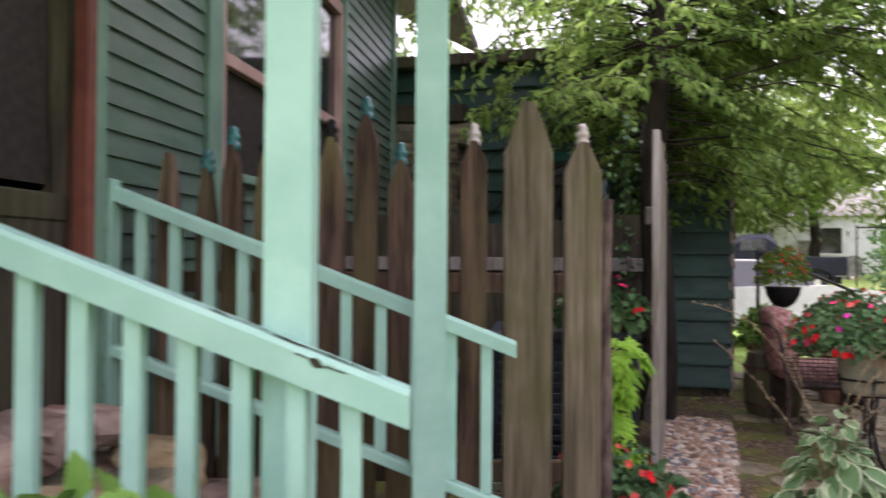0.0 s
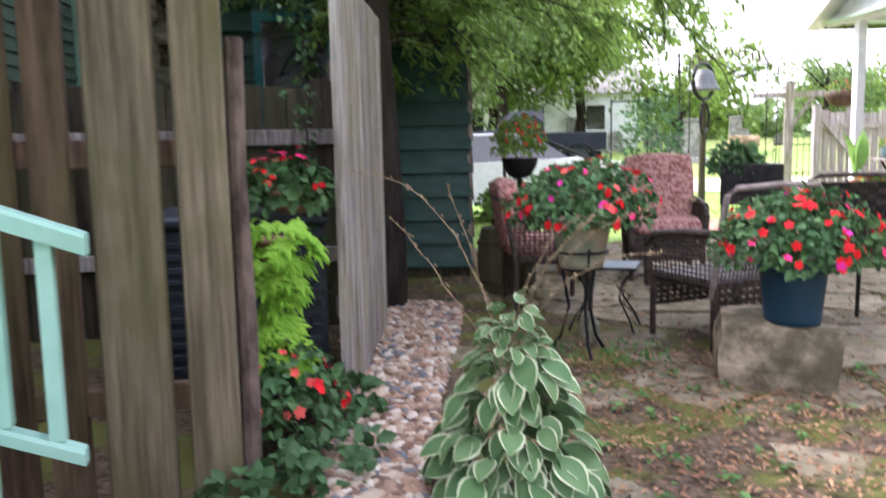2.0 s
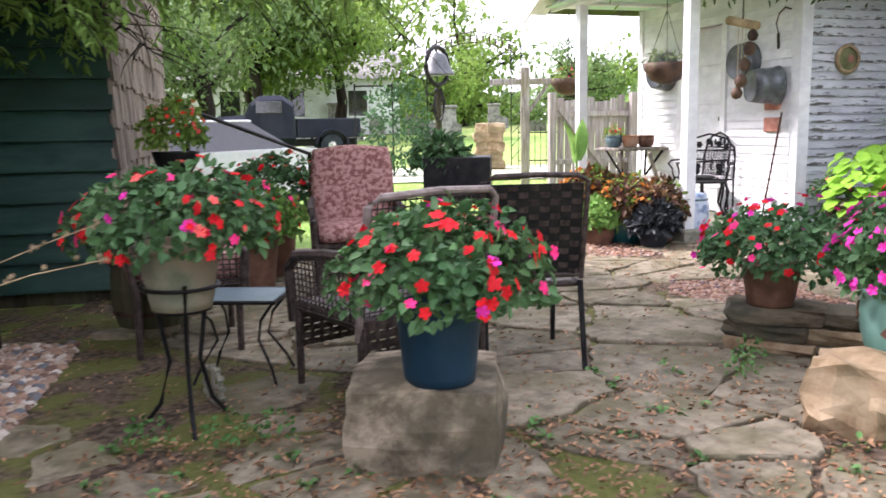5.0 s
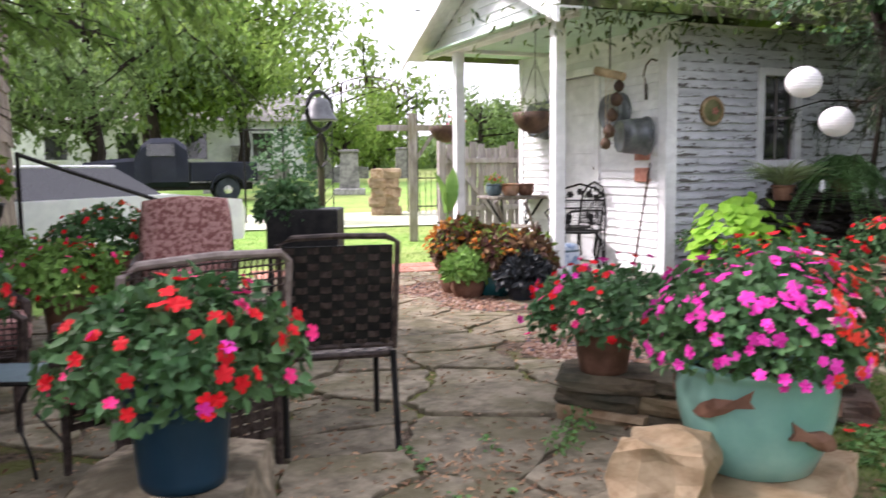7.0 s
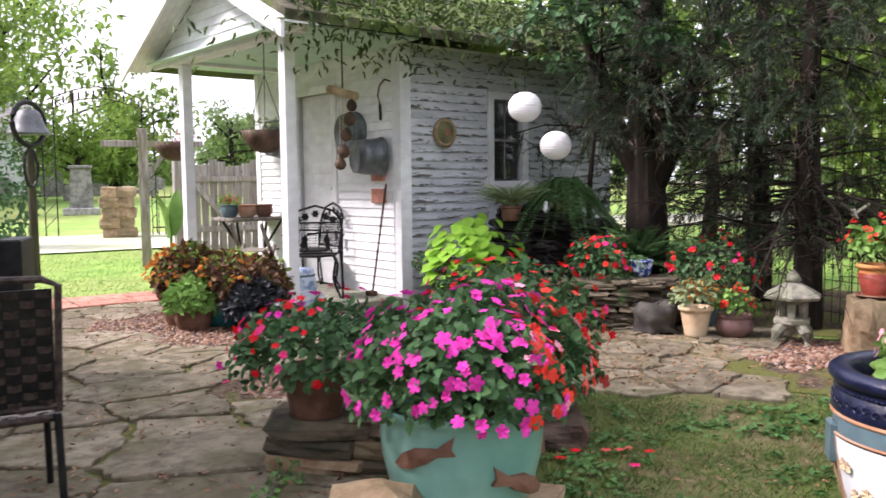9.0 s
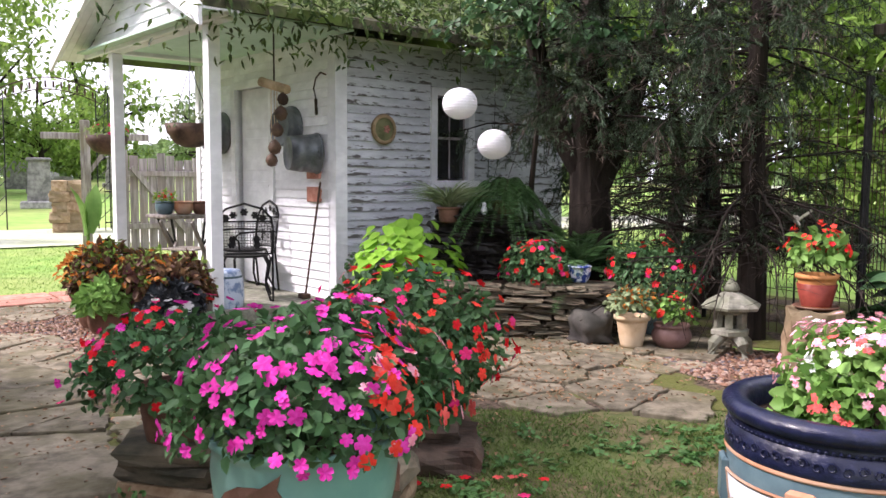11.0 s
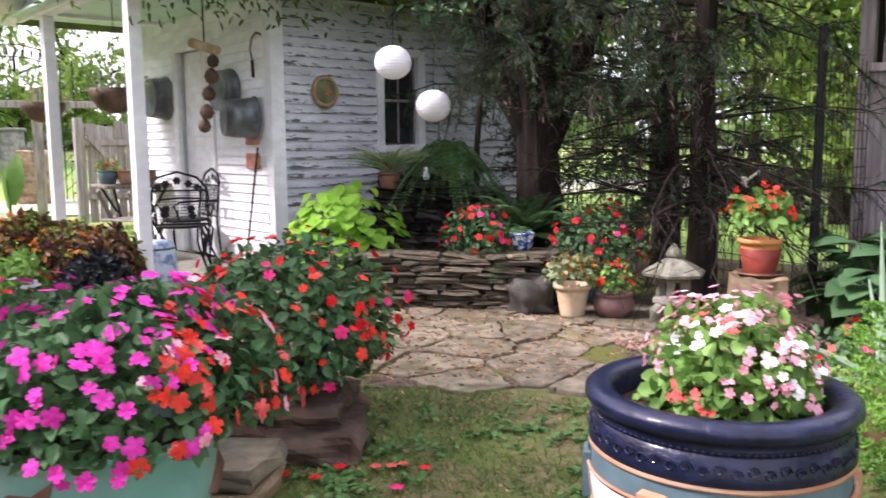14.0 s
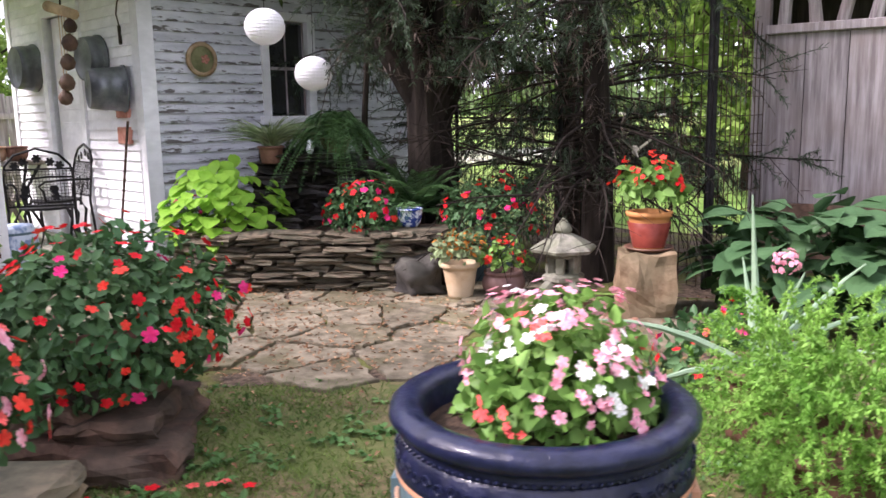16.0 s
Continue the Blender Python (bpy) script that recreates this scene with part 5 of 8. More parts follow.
def wicker_chair(label, x, y, rz):
    c = thing("wicker_chair", label, "chair", x, y, 0.03, rz, group="chairs on the patio")
    lean = pose(0, -0.22, 0.46, 9, 0, 0)
    b = Shape()
    weave(b, 0.47, 0.46, 9, 13, 0.014, lean, 0.80)
    part("backrest", b, RATTAN, c)
    part("backing", Shape().box(-0.235, -0.002, 0.0, 0.235, 0.002, 0.46, 0, lean), IRON, c)
    fr = Shape()
    fr.tube([lean @ Vector(p) for p in ((-0.245, 0, -0.02), (-0.25, 0, 0.2), (-0.255, 0, 0.47), (-0.2, -0.01, 0.50), (0, -0.02, 0.508), (0.2, -0.01, 0.50), (0.255, 0, 0.47), (0.25, 0, 0.2), (0.245, 0, -0.02))], 0.014, n=8)
    fr.tube([lean @ Vector(p) for p in ((-0.24, 0, 0.0), (0.24, 0, 0.0))], 0.013, n=8)
    part("back_frame", fr, RATTAN, c)
    st = Shape()
    weave(st, 0.47, 0.46, 8, 12, 0.006, pose(0, -0.2, 0.42, -90, 0, 0), 0.86)
    part("seat", st, RATTANPALE, c)
    part("seat_frame", Shape().tube([(-0.24, -0.21, 0.415), (-0.24, 0.26, 0.43), (0.24, 0.26, 0.43), (0.24, -0.21, 0.415), (-0.24, -0.21, 0.415)], 0.014, n=8).box(-0.23, -0.2, 0.395, 0.23, 0.25, 0.405), RATTAN, c)
    for sx, sy, ex, ey in ((-0.24, -0.22, -0.245, -0.30), (0.24, -0.22, 0.245, -0.30), (-0.23, 0.25, -0.235, 0.27), (0.23, 0.25, 0.235, 0.27)):
        part("leg", Shape().tube([(ex, ey, 0), (sx, sy, 0.43)], 0.014, 0.015, 8), IRON, c)
    return c


wicker_chair("dark brown woven wicker patio chair", 4.27, 5.02, -22)


def armchair(name, label, x, y, rz, wide, cushion, tall=0.9):
    c = thing(name, label, "chair", x, y, 0.03, rz, group="chairs on the patio")
    h = wide / 2
    b = Shape()
    lean = pose(0, -0.28, 0.40, 10, 0, 0)
    for i in range(int(wide / 0.028) + 1):
        px = -h + 0.02 + i * 0.028
        b.tube([lean @ Vector((px, 0, 0)), lean @ Vector((px, 0, tall - 0.44))], 0.004, n=4)
    for j in range(int((tall - 0.42) / 0.03)):
        b.tube([lean @ Vector((-h, 0, 0.02 + j * 0.03)), lean @ Vector((h, 0, 0.02 + j * 0.03))], 0.004, n=4)
    part("backrest", b, RATTAN, c)
    part("back_frame", Shape().tube([lean @ Vector(p) for p in ((-h, 0, -0.1), (-h - 0.01, 0, 0.25), (-h, 0, tall - 0.47), (-h * 0.85, -0.01, tall - 0.43), (0, -0.02, tall - 0.415), (h * 0.85, -0.01, tall - 0.43), (h, 0, tall - 0.47), (h + 0.01, 0, 0.25), (h, 0, -0.1))], 0.017, n=8), RATTANPALE if not cushion else RATTAN, c)
    part("seat", Shape().box(-h, -0.27, 0.34, h, 0.28, 0.40, 0.02), RATTAN, c)
    for sg in (-1, 1):
        a = Shape()
        a.tube([(sg * h, -0.30, 0.66), (sg * (h + 0.02), -0.05, 0.65), (sg * (h + 0.02), 0.2, 0.62), (sg * (h + 0.01), 0.29, 0.55), (sg * h, 0.28, 0.3)], 0.026, n=8)
        part("arm", a, RATTAN, c)
        g = Shape()
        for i in range(17):
            g.tube([(sg * h, -0.28 + i * 0.035, 0.36), (sg * (h + 0.01), -0.28 + i * 0.035, 0.63 - 0.04 * (i / 16) ** 3)], 0.004, n=4)
        for j in range(9):
            g.tube([(sg * (h + 0.004), -0.28, 0.37 + j * 0.028), (sg * (h + 0.004), 0.28, 0.37 + j * 0.027)], 0.004, n=4)
        part("side_weave", g, RATTAN, c)
        for ey in (-0.27, 0.25):
            part("leg", Shape().tube([(sg * h * 0.97, ey, 0), (sg * h * 0.97, ey, 0.36)], 0.018, 0.02, 8), RATTAN, c)
    for deep, m_ in ((0.2, pose(0, 0.27, 0.17, 0, 0, 0)), (0.26, pose(0, -0.275, 0.12, 0, 0, 0))):
        ap = Shape()
        weave(ap, wide * 0.96, deep, int(wide / 0.05), 6, 0.006, m_, 0.85)
        part("apron", ap, RATTAN, c)
    if cushion:
        part("seat_cushion", rough_stone(wide * 0.95, 0.56, 0.13, 0.03, 5, 3), CUSHION, c, "rose patterned cushion", True, at=pose(0, 0.02, 0.395, 0, 0, 0))
        part("back_cushion", rough_stone(wide * 0.98, 0.14, tall - 0.30, 0.03, 5, 5), CUSHION, c, "rose patterned cushion", True, at=pose(0, -0.24, 0.42, 10, 0, 0))
    return c


armchair("wicker_armchair", "brown open-weave wicker armchair with a pale worn rim", 3.50, 5.01, 10, 0.70, False, 0.95)
armchair("garden_armchair", "wicker armchair with a rose patterned high back cushion", 4.26, 7.12, 160, 0.60, True, 0.95)
armchair("garden_armchair", "low wicker armchair with a faded rose cushion", 2.85, 6.25, -100, 0.55, True, 0.82)

tbl = thing("side_table", "small wrought-iron side table with a glass top", "table", 2.93, 5.46, 0.03, -34)
part("tabletop", Shape().box(-0.2, -0.16, 0.40, 0.2, 0.16, 0.408), SLATEGLAZE, tbl)
part("rim", Shape().tube([(-0.21, -0.17, 0.40), (0.21, -0.17, 0.40), (0.21, 0.17, 0.40), (-0.21, 0.17, 0.40), (-0.21, -0.17, 0.40)], 0.010, n=6), IRON, tbl)
for sx in (-1, 1):
    for sy in (-1, 1):
        part("leg", Shape().tube([(sx * 0.2, sy * 0.16, 0.4), (sx * 0.12, sy * 0.1, 0.30), (sx * 0.10, sy * 0.08, 0.2), (sx * 0.17, sy * 0.13, 0.08), (sx * 0.2, sy * 0.16, 0.0)], 0.007, n=6), IRON, tbl)

std = thing("plant_stand", "tall black wrought-iron plant stand with a gear wheel foot", "plant stand", 2.55, 4.97, 0.0)
part("ring", Shape().tube([(0.15 * math.cos(i * 0.3142), 0.15 * math.sin(i * 0.3142), 0.60) for i in range(21)], 0.008, n=6).tube([(0.11 * math.cos(i * 0.3142), 0.11 * math.sin(i * 0.3142), 0.505) for i in range(21)], 0.008, n=6), IRON, std)
for i in range(3):
    a = i * 2.1 + 0.4
    part("leg", Shape().tube([(0.15 * math.cos(a), 0.15 * math.sin(a), 0.62), (0.11 * math.cos(a), 0.11 * math.sin(a), 0.5), (0.07 * math.cos(a), 0.07 * math.sin(a), 0.28), (0.12 * math.cos(a), 0.12 * math.sin(a), 0.1), (0.2 * math.cos(a), 0.2 * math.sin(a), 0.0)], 0.010, n=6), IRON, std)
sg = potted("flower_pot", "pale green clay pot of red and rose impatiens", 2.55, 4.97, 0.51, 0.12, 0.165, 0.27, AGEDPOT)
foliage(sg, L_IMPAT, (0, 0, 0.34), (0.36, 0.36, 0.22), 1500, 0.05, 0.64, -0.4)
blossoms(sg, (0, 0, 0.34), (0.37, 0.37, 0.23), (("red", 46), ("coral", 12), ("rose", 16), ("magenta", 6)), -0.35)
gw = thing("gear_wheel", "whitish rusty cog wheel leaning by the plant stand", "wheel", 2.71, 5.20, 0.0, 10)
g = Shape()
g.tube([(0, 0.075 * math.cos(i * 0.3142), 0.09 + 0.075 * math.sin(i * 0.3142)) for i in range(21)], 0.014, n=6)
for i in range(12):
    a = i * 0.5236
    g.box(-0.014, -0.009, 0.08, 0.014, 0.009, 0.097, 0, Matrix.Translation((0, 0, 0.09)) @ Matrix.Rotation(a, 4, "X"))
part("rim", g, CONCRETE, gw)
part("spokes", Shape().tube([(0, -0.07, 0.09), (0, 0.07, 0.09)], 0.008).tube([(0, 0, 0.02), (0, 0, 0.16)], 0.008), CONCRETE, gw)

urn = thing("urn_planter", "dark iron urn of orange and red flowers on a pole", "planter", 3.08, 7.45, 0.0)
part("pole", Shape().tube([(0, 0, 0), (0, 0, 0.92)], 0.02, n=8), IRON, urn)
part("bowl", Shape().lathe([(0.05, 0.90), (0.10, 0.93), (0.14, 1.0), (0.155, 1.06), (0.16, 1.08), (0.14, 1.08)], 24), IRON, urn, smooth=True)
foliage(urn, L_BRIGHT, (0, 0, 1.20), (0.20, 0.20, 0.22), 700, 0.05, 0.6, -0.4)
blossoms(urn, (0, 0, 1.20), (0.2, 0.2, 0.23), (("orange red", 26), ("coral", 16)), -0.1, 0.8)

for x, y, z, r, kinds, lab in ((3.62, 7.55, 0.42, 0.34, (("rose", 22), ("red", 20)), "clay pot of rose and red impatiens by the chair"), (3.95, 8.05, 0.62, 0.36, (("orange red", 40), ("red", 16)), "clay pot of orange-red impatiens on a stand"), (3.35, 8.5, 0.45, 0.3, (("coral", 14),), "green leafy pot behind the chairs")):
    q = potted("flower_pot", lab, x, y, 0.0, 0.14, 0.18, z, BROWNPOT)
    foliage(q, L_IMPAT if z > 0.5 else L_BEGON, (0, 0, z + 0.12), (r, r, 0.26), 900, 0.065, 0.65, -0.4)
    blossoms(q, (0, 0, z + 0.12), (r, r, 0.27), kinds, -0.2)
bx = thing("planter_box", "black square planter box on legs with a leafy shrub", "planter", 5.22, 7.25, 0, -35)
part("box", Shape().box(-0.26, -0.2, 0.62, 0.26, 0.2, 0.98, 0.01), IRON, bx)
for sx in (-1, 1):
    for sy in (-1, 1):
        part("leg", Shape().box(sx * 0.24 - 0.015, sy * 0.18 - 0.015, 0, sx * 0.24 + 0.015, sy * 0.18 + 0.015, 0.62, 0.003), IRON, bx)
foliage(bx, L_IMPAT, (-0.12, 0, 0.95), (0.22, 0.2, 0.2), 500, 0.08, 0.5, -0.2)
brl = thing("half_barrel", "old wooden barrel with iron hoops", "barrel", 2.75, 6.85, 0)
part("barrel_body", Shape().lathe([(0.19, 0), (0.225, 0.15), (0.235, 0.28), (0.225, 0.42), (0.20, 0.55), (0.18, 0.55), (0.18, 0.5)], 20), DARKWOOD, brl)
for r, z in ((0.222, 0.12), (0.229, 0.42)):
    part("hoop", Shape().lathe([(r, z), (r + 0.006, z), (r + 0.006, z + 0.03), (r, z + 0.03)], 24, cap=False), RUST, brl)


# ---- fence corner: cooling unit, vine, hosta ----
ac = thing("air_conditioner", "dark louvred outdoor cooling unit", "air conditioner", 0.72, 4.95, 0, -6)
part("case", Shape().box(-0.4, -0.36, 0.05, 0.4, 0.36, 0.85, 0.02), BLACKPLASTIC, ac)
part("top", Shape().box(-0.42, -0.38, 0.85, 0.42, 0.38, 0.90, 0.015), BLACKPLASTIC, ac)
for i in range(12):
    part("louvre", Shape().box(-0.37, -0.372, 0.12 + i * 0.058, 0.37, -0.358, 0.15 + i * 0.058, 0.003), BLACKPLASTIC, ac)
part("foot", Shape().box(-0.42, -0.38, 0, 0.42, 0.38, 0.05), CONCRETE, ac)


def big_leaf(length, width, lobes=False, n=5):
    """One broad leaf lying along +y, cupped and bent, as a grid of quads."""
    s = Shape()
    v = []
    for i in range(n + 1):
        t = i / n
        w = width * (math.sin(math.pi * min(1, t * 0.93 + 0.07)) ** 0.75) * (1 - 0.25 * t) / 1.5
        if lobes and i in (1, 3):
            w *= 1.35
        z = 0.10 * length * math.sin(t * 2.2) - 0.16 * length * t * t
        for k in (-1, -0.55, 0, 0.55, 1):
            v.append((w * k, length * t + (0.06 * length * abs(k) if lobes else 0), z + 0.14 * w * k * k))
    return s.add(v, [(5 * i + k, 5 * i + k + 1, 5 * i + k + 6, 5 * i + k + 5) for i in range(n) for k in range(4)])


def aimed(p, way, roll=0.0, scale=1.0):
    """A pose at p with +y along way and +z as upright as it can be."""
    y = Vector(way).normalized()
    x = y.cross(Vector((0, 0, 1)))
    x = x.normalized() if x.length > 1e-3 else Vector((1, 0, 0))
    z = x.cross(y)
    m = Matrix((x, y, z)).transposed().to_4x4()
    return Matrix.Translation(p) @ m @ Matrix.Rotation(roll, 4, "Y") @ Matrix.Scale(scale, 4)


def lobed_leaf(length, tips):
    """A leaf with long pointed lobes fanning out from its stalk, cupped along each rib."""
    v, f = [(0, 0, 0)], []
    for k, (a, r) in enumerate(tips):
        for da, rr, dz in ((-0.20, 0.55, -0.02), (-0.07, 0.62, 0.03), (0, 1.0, -0.16), (0.07, 0.62, 0.03), (0.20, 0.55, -0.02)):
            t = radians(a) + da * 1.6
            v.append((length * r * rr * math.sin(t), length * r * rr * math.cos(t), length * (dz * r + 0.08 * rr)))
        j = 1 + 5 * k
        f += [(0, j + 1, j), (j, j + 1, j + 2), (0, j + 3, j + 1), (j + 1, j + 3, j + 2), (0, j + 4, j + 3), (j + 3, j + 4, j + 2)]
        if k:
            f.append((0, j, j - 1))
    return Shape().add(v, f)


LIME = [lobed_leaf(q, ((-105, 0.55), (-62, 0.8), (-28, 0.72), (0, 1.0), (28, 0.72), (62, 0.8), (105, 0.55))).mesh("leaf", L_LIME) for q in (0.12, 0.10)]
lv = potted("flower_pot", "terracotta wall pot trailing lime sweet potato vine", 0.81, 4.12, 0.70, 0.07, 0.095, 0.14, BROWNPOT, 0.01)
part("pole", Shape().tube([(0, 0.06, -0.7), (0.0, 0.06, 0.05)], 0.014, n=6), IRON, lv)
for i in range(125):
    h = random.uniform(-0.46, 0.10)
    a = random.uniform(-3.3, 0.3)
    r = random.uniform(0.03, 0.16) * (0.8 + 0.35 * math.cos(h * 14))
    p = (0.02 + r * math.cos(a), -0.06 + r * math.sin(a), h + 0.12)
    part("leaf", random.choice(LIME), None, lv, at=aimed(p, (math.cos(a) * 0.5, math.sin(a) * 0.5 - 0.1, random.uniform(-0.9, -0.35)), random.uniform(-0.4, 0.4), random.uniform(0.6, 1.0)))
part("vine_stem", Shape().tube([(0, 0, 0.15), (-0.02, -0.1, 0.0), (0.02, -0.12, -0.3)], 0.008, 0.005), L_LIME, lv)
gp = potted("flower_pot", "pot of red geraniums on the cooling unit", 0.95, 4.66, 0.9, 0.08, 0.11, 0.10, TERRA, 0.01)
foliage(gp, L_IMPAT, (-0.05, -0.1, 0.10), (0.24, 0.2, 0.13), 500, 0.055, 0.8, -0.4)
blossoms(gp, (-0.05, -0.1, 0.11), (0.24, 0.2, 0.15), (("red", 12), ("rose", 6)), -0.2, 0.8, None, 3)
lr = potted("flower_pot", "wooden tub of coral-red impatiens by the fence", 0.82, 3.98, 0.0, 0.13, 0.15, 0.14, DARKWOOD)
foliage(lr, L_IMPAT, (0, 0, 0.24), (0.24, 0.24, 0.20), 650, 0.055, 0.65, -0.4)
blossoms(lr, (0, 0, 0.25), (0.25, 0.25, 0.21), (("coral", 14), ("red", 10)), -0.2, 1.0, None, 2)
for x, y, s in ((0.95, 3.62, 0.16), (1.05, 3.75, 0.13), (0.62, 3.3, 0.14), (0.8, 3.45, 0.12), (1.16, 4.28, 0.1)):
    iv = thing("ivy", "low dark creeper at the fence foot", "plant", x, y, 0.01)
    foliage(iv, L_HYDR, (0, 0, 0.04), (s, s, 0.12), 60, 0.07, 0.7, -0.1)
cl = thing("climbing_vine", "thin creeper with small leaves on the fence post", "plant", 1.05, 4.55, 0)
s = Shape()
pts = [(0.02 * math.sin(i * 1.3) - 0.05, 0.02 * math.cos(i), 0.08 * i) for i in range(27)]
part("vine_stem", s.tube(pts, 0.006, 0.003, 5), BARK, cl)
p = np.array(pts)[RNG.integers(6, 27, 160)] + RNG.normal(0, 0.035, (160, 3))
hidden_part("foliage", leaf_mesh("foliage", p, RNG.normal(0, 1, (160, 3)), 0.045, 0.03, L_HYDR), cl)

hosta = thing("hosta", "large hosta with cream-edged green leaves", "hosta", 1.50, 3.22, 0.01)
HL = []
for ln, wd in ((0.145, 0.082), (0.125, 0.072), (0.105, 0.06)):
    inner = big_leaf(ln, wd, n=6)
    edge = Shape()
    for i in range(6):
        for a, b in ((0, 1), (4, 3)):
            q = []
            for j in (i, i + 1):
                o, n1 = Vector(inner.v[5 * j + a]), Vector(inner.v[5 * j + b])
                q += [o + (o - n1) * 0.10 + Vector((0, 0, 0.001)), o.lerp(n1, 0.34) + Vector((0, 0, 0.0015))]
            edge.add(q, [(0, 1, 3, 2)])
    whole = Shape().add(inner.v, inner.f)
    whole.add(edge.v, edge.f)
    me2 = bpy.data.meshes.new("leaf")
    me2.from_pydata(whole.v, [], whole.f)
    me2.materials.append(L_HOSTA)
    me2.materials.append(L_HOSTAEDGE)
    for pol in me2.polygons:
        pol.material_index = 1 if pol.index >= len(inner.f) else 0
        pol.use_smooth = True
    HL.append(me2)
for i in range(300):
    t = (i / 300) ** 0.95
    a = random.uniform(0, 6.28)
    r = (0.05 + 0.27 * (1 - t) ** 0.8) * random.uniform(0.6, 1.1)
    z = 0.07 + 0.60 * t ** 1.2 + random.uniform(-0.05, 0.05)
    k = 0 if t < 0.45 else 1 if t < 0.75 else 2
    drop = random.uniform(-1.3, -0.25) if t < 0.75 else random.uniform(-1.0, 0.6)
    part("leaf", HL[k], None, hosta, at=aimed((0.03 + r * math.cos(a) * 0.8, r * math.sin(a) * 0.8, z), (math.cos(a), math.sin(a), drop), random.uniform(-0.8, 0.8), random.uniform(0.6, 1.05) * (1.0 if t < 0.75 else 0.7)))
for i in range(8):
    a = random.uniform(0, 6.28)
    e = random.uniform(0.15, 0.4)
    h = random.uniform(0.85, 1.12)
    droop, turn = random.uniform(0.1, 0.5), random.uniform(-0.8, 0.8)
    pts = [(e * 1.5 * u * u * math.cos(a + turn * u), e * 1.5 * u * u * math.sin(a + turn * u), 0.3 + (h - 0.3) * (u * (1 + droop) - droop * u ** 3)) for u in [k / 11 for k in range(12)]]
    pts = [Vector(q) + Vector(RNG.normal(0, 0.004, 3)) for q in pts]
    st = Shape().tube(pts, 0.0022, 0.0012, 5)
    for k in range(26):
        q = Vector(pts[5 + k % 7]).lerp(Vector(pts[min(6 + k % 7, 11)]), random.random()) + Vector(RNG.normal(0, 0.004, 3))
        st.lathe([(0.001, q.z), (0.0035, q.z + 0.004), (0.001, q.z + 0.010)], 5, q.x, q.y, cap=False)
    part("seed_stalk", st, DRYSTEM, hosta, "dry brown seed stalk")
mg = thing("mondo_grass", "low clump of blackish leaves at the gravel edge", "plant", 1.72, 2.75, 0.01)
foliage(mg, L_DARKPURPLE, (0, 0, 0.03), (0.22, 0.16, 0.10), 220, 0.05, 0.6, -0.1)
bush = thing("leafy_shrub", "light green broad-leaved shrub beside the stair", "shrub", -0.62, 1.30, 0)
foliage(bush, L_BEGON, (0, 0, 0.52), (0.34, 0.3, 0.36), 420, 0.12, 0.55, -0.6, sag=0.0)
part("stem_cluster", Shape().tube([(0, 0, 0), (0.02, 0, 0.7)], 0.012).tube([(0, 0, 0), (0.15, 0.05, 0.65)], 0.01).tube([(0, 0, 0), (-0.15, 0.05, 0.62)], 0.01), BARK, bush)

# ---- pond wall and its pots ----
wall = thing("wall_ledge", "curved dry-stacked wall of flat brown ledge stones", "stone wall", kind="structure")
LINE = [(9.15, 6.55), (8.86, 6.25), (8.93, 5.92), (9.10, 5.60), (9.28, 5.27), (9.46, 4.95), (9.62, 4.70), (9.95, 4.55)]


def along(line, s):
    for (x0, y0), (x1, y1) in zip(line, line[1:]):
        d = math.hypot(x1 - x0, y1 - y0)
        if s <= d:
            return x0 + (x1 - x0) * s / d, y0 + (y1 - y0) * s / d, math.degrees(math.atan2(y1 - y0, x1 - x0))
        s -= d
    return (*line[-1], 0)


ledge = [rough_stone(1.0, 0.30, 1.0, 0.13, 2, 60 + k).mesh("ledge_stone", LEDGE) for k in range(9)]
total = sum(math.hypot(b[0] - a[0], b[1] - a[1]) for a, b in zip(LINE, LINE[1:]))
z = 0.0
for r in range(10):
    s, h = -0.05 * (r % 2), random.uniform(0.036, 0.054)
    while s < total - 0.05:
        ln = random.uniform(0.12, 0.42)
        x, y, a = along(LINE, s + ln / 2)
        part("ledge_stone", random.choice(ledge), None, wall, at=pose(x + random.uniform(-0.03, 0.035), y + random.uniform(-0.02, 0.02), z, random.uniform(-3, 3), random.uniform(-3, 3), a + random.uniform(-6, 6)) @ Matrix.Diagonal((ln * 0.99, random.uniform(0.8, 1.2), h * random.uniform(0.8, 1.0), 1)))
        s += ln
    z += h
part("cap_slab", rough_stone(0.62, 0.40, 0.075, 0.08, 4, 57), LEDGE, wall, at=pose(9.70, 4.80, z - 0.07, 0, 0, 118))
bedp = [(x + 0.05, y + 0.02) for x, y in LINE] + [(10.6, 4.9), (10.5, 6.0), (10.0, 6.9), (9.4, 6.95)]
solid("ground_pond_bed", Shape().prism(bedp, 0.0, z - 0.07), SOIL, "dark planting bed behind the ledge wall", "soil bed", "structure")
fall = thing("waterfall", "stacked wet stones of a small waterfall, darkened as a shaded recess", "garden fountain", 9.72, 5.72, z - 0.07, -60)
for i in range(22):
    lv_, kx = i // 4, i % 4
    part("ledge_stone", rough_stone(random.uniform(0.3, 0.5), 0.36, 0.115, 0.2, 3, 90 + i), WETRECESS, fall, at=pose(-0.42 + kx * 0.27 + random.uniform(-0.05, 0.05), 0.12 + lv_ * 0.05 + (0.22 if kx in (1, 2) and lv_ < 4 else 0), lv_ * 0.108, random.uniform(-3, 3), random.uniform(-3, 3), random.uniform(-15, 15)))
part("cap_stone", rough_stone(0.62, 0.4, 0.06, 0.14, 3, 77), WETRECESS, fall, at=pose(0.0, 0.22, 0.555))
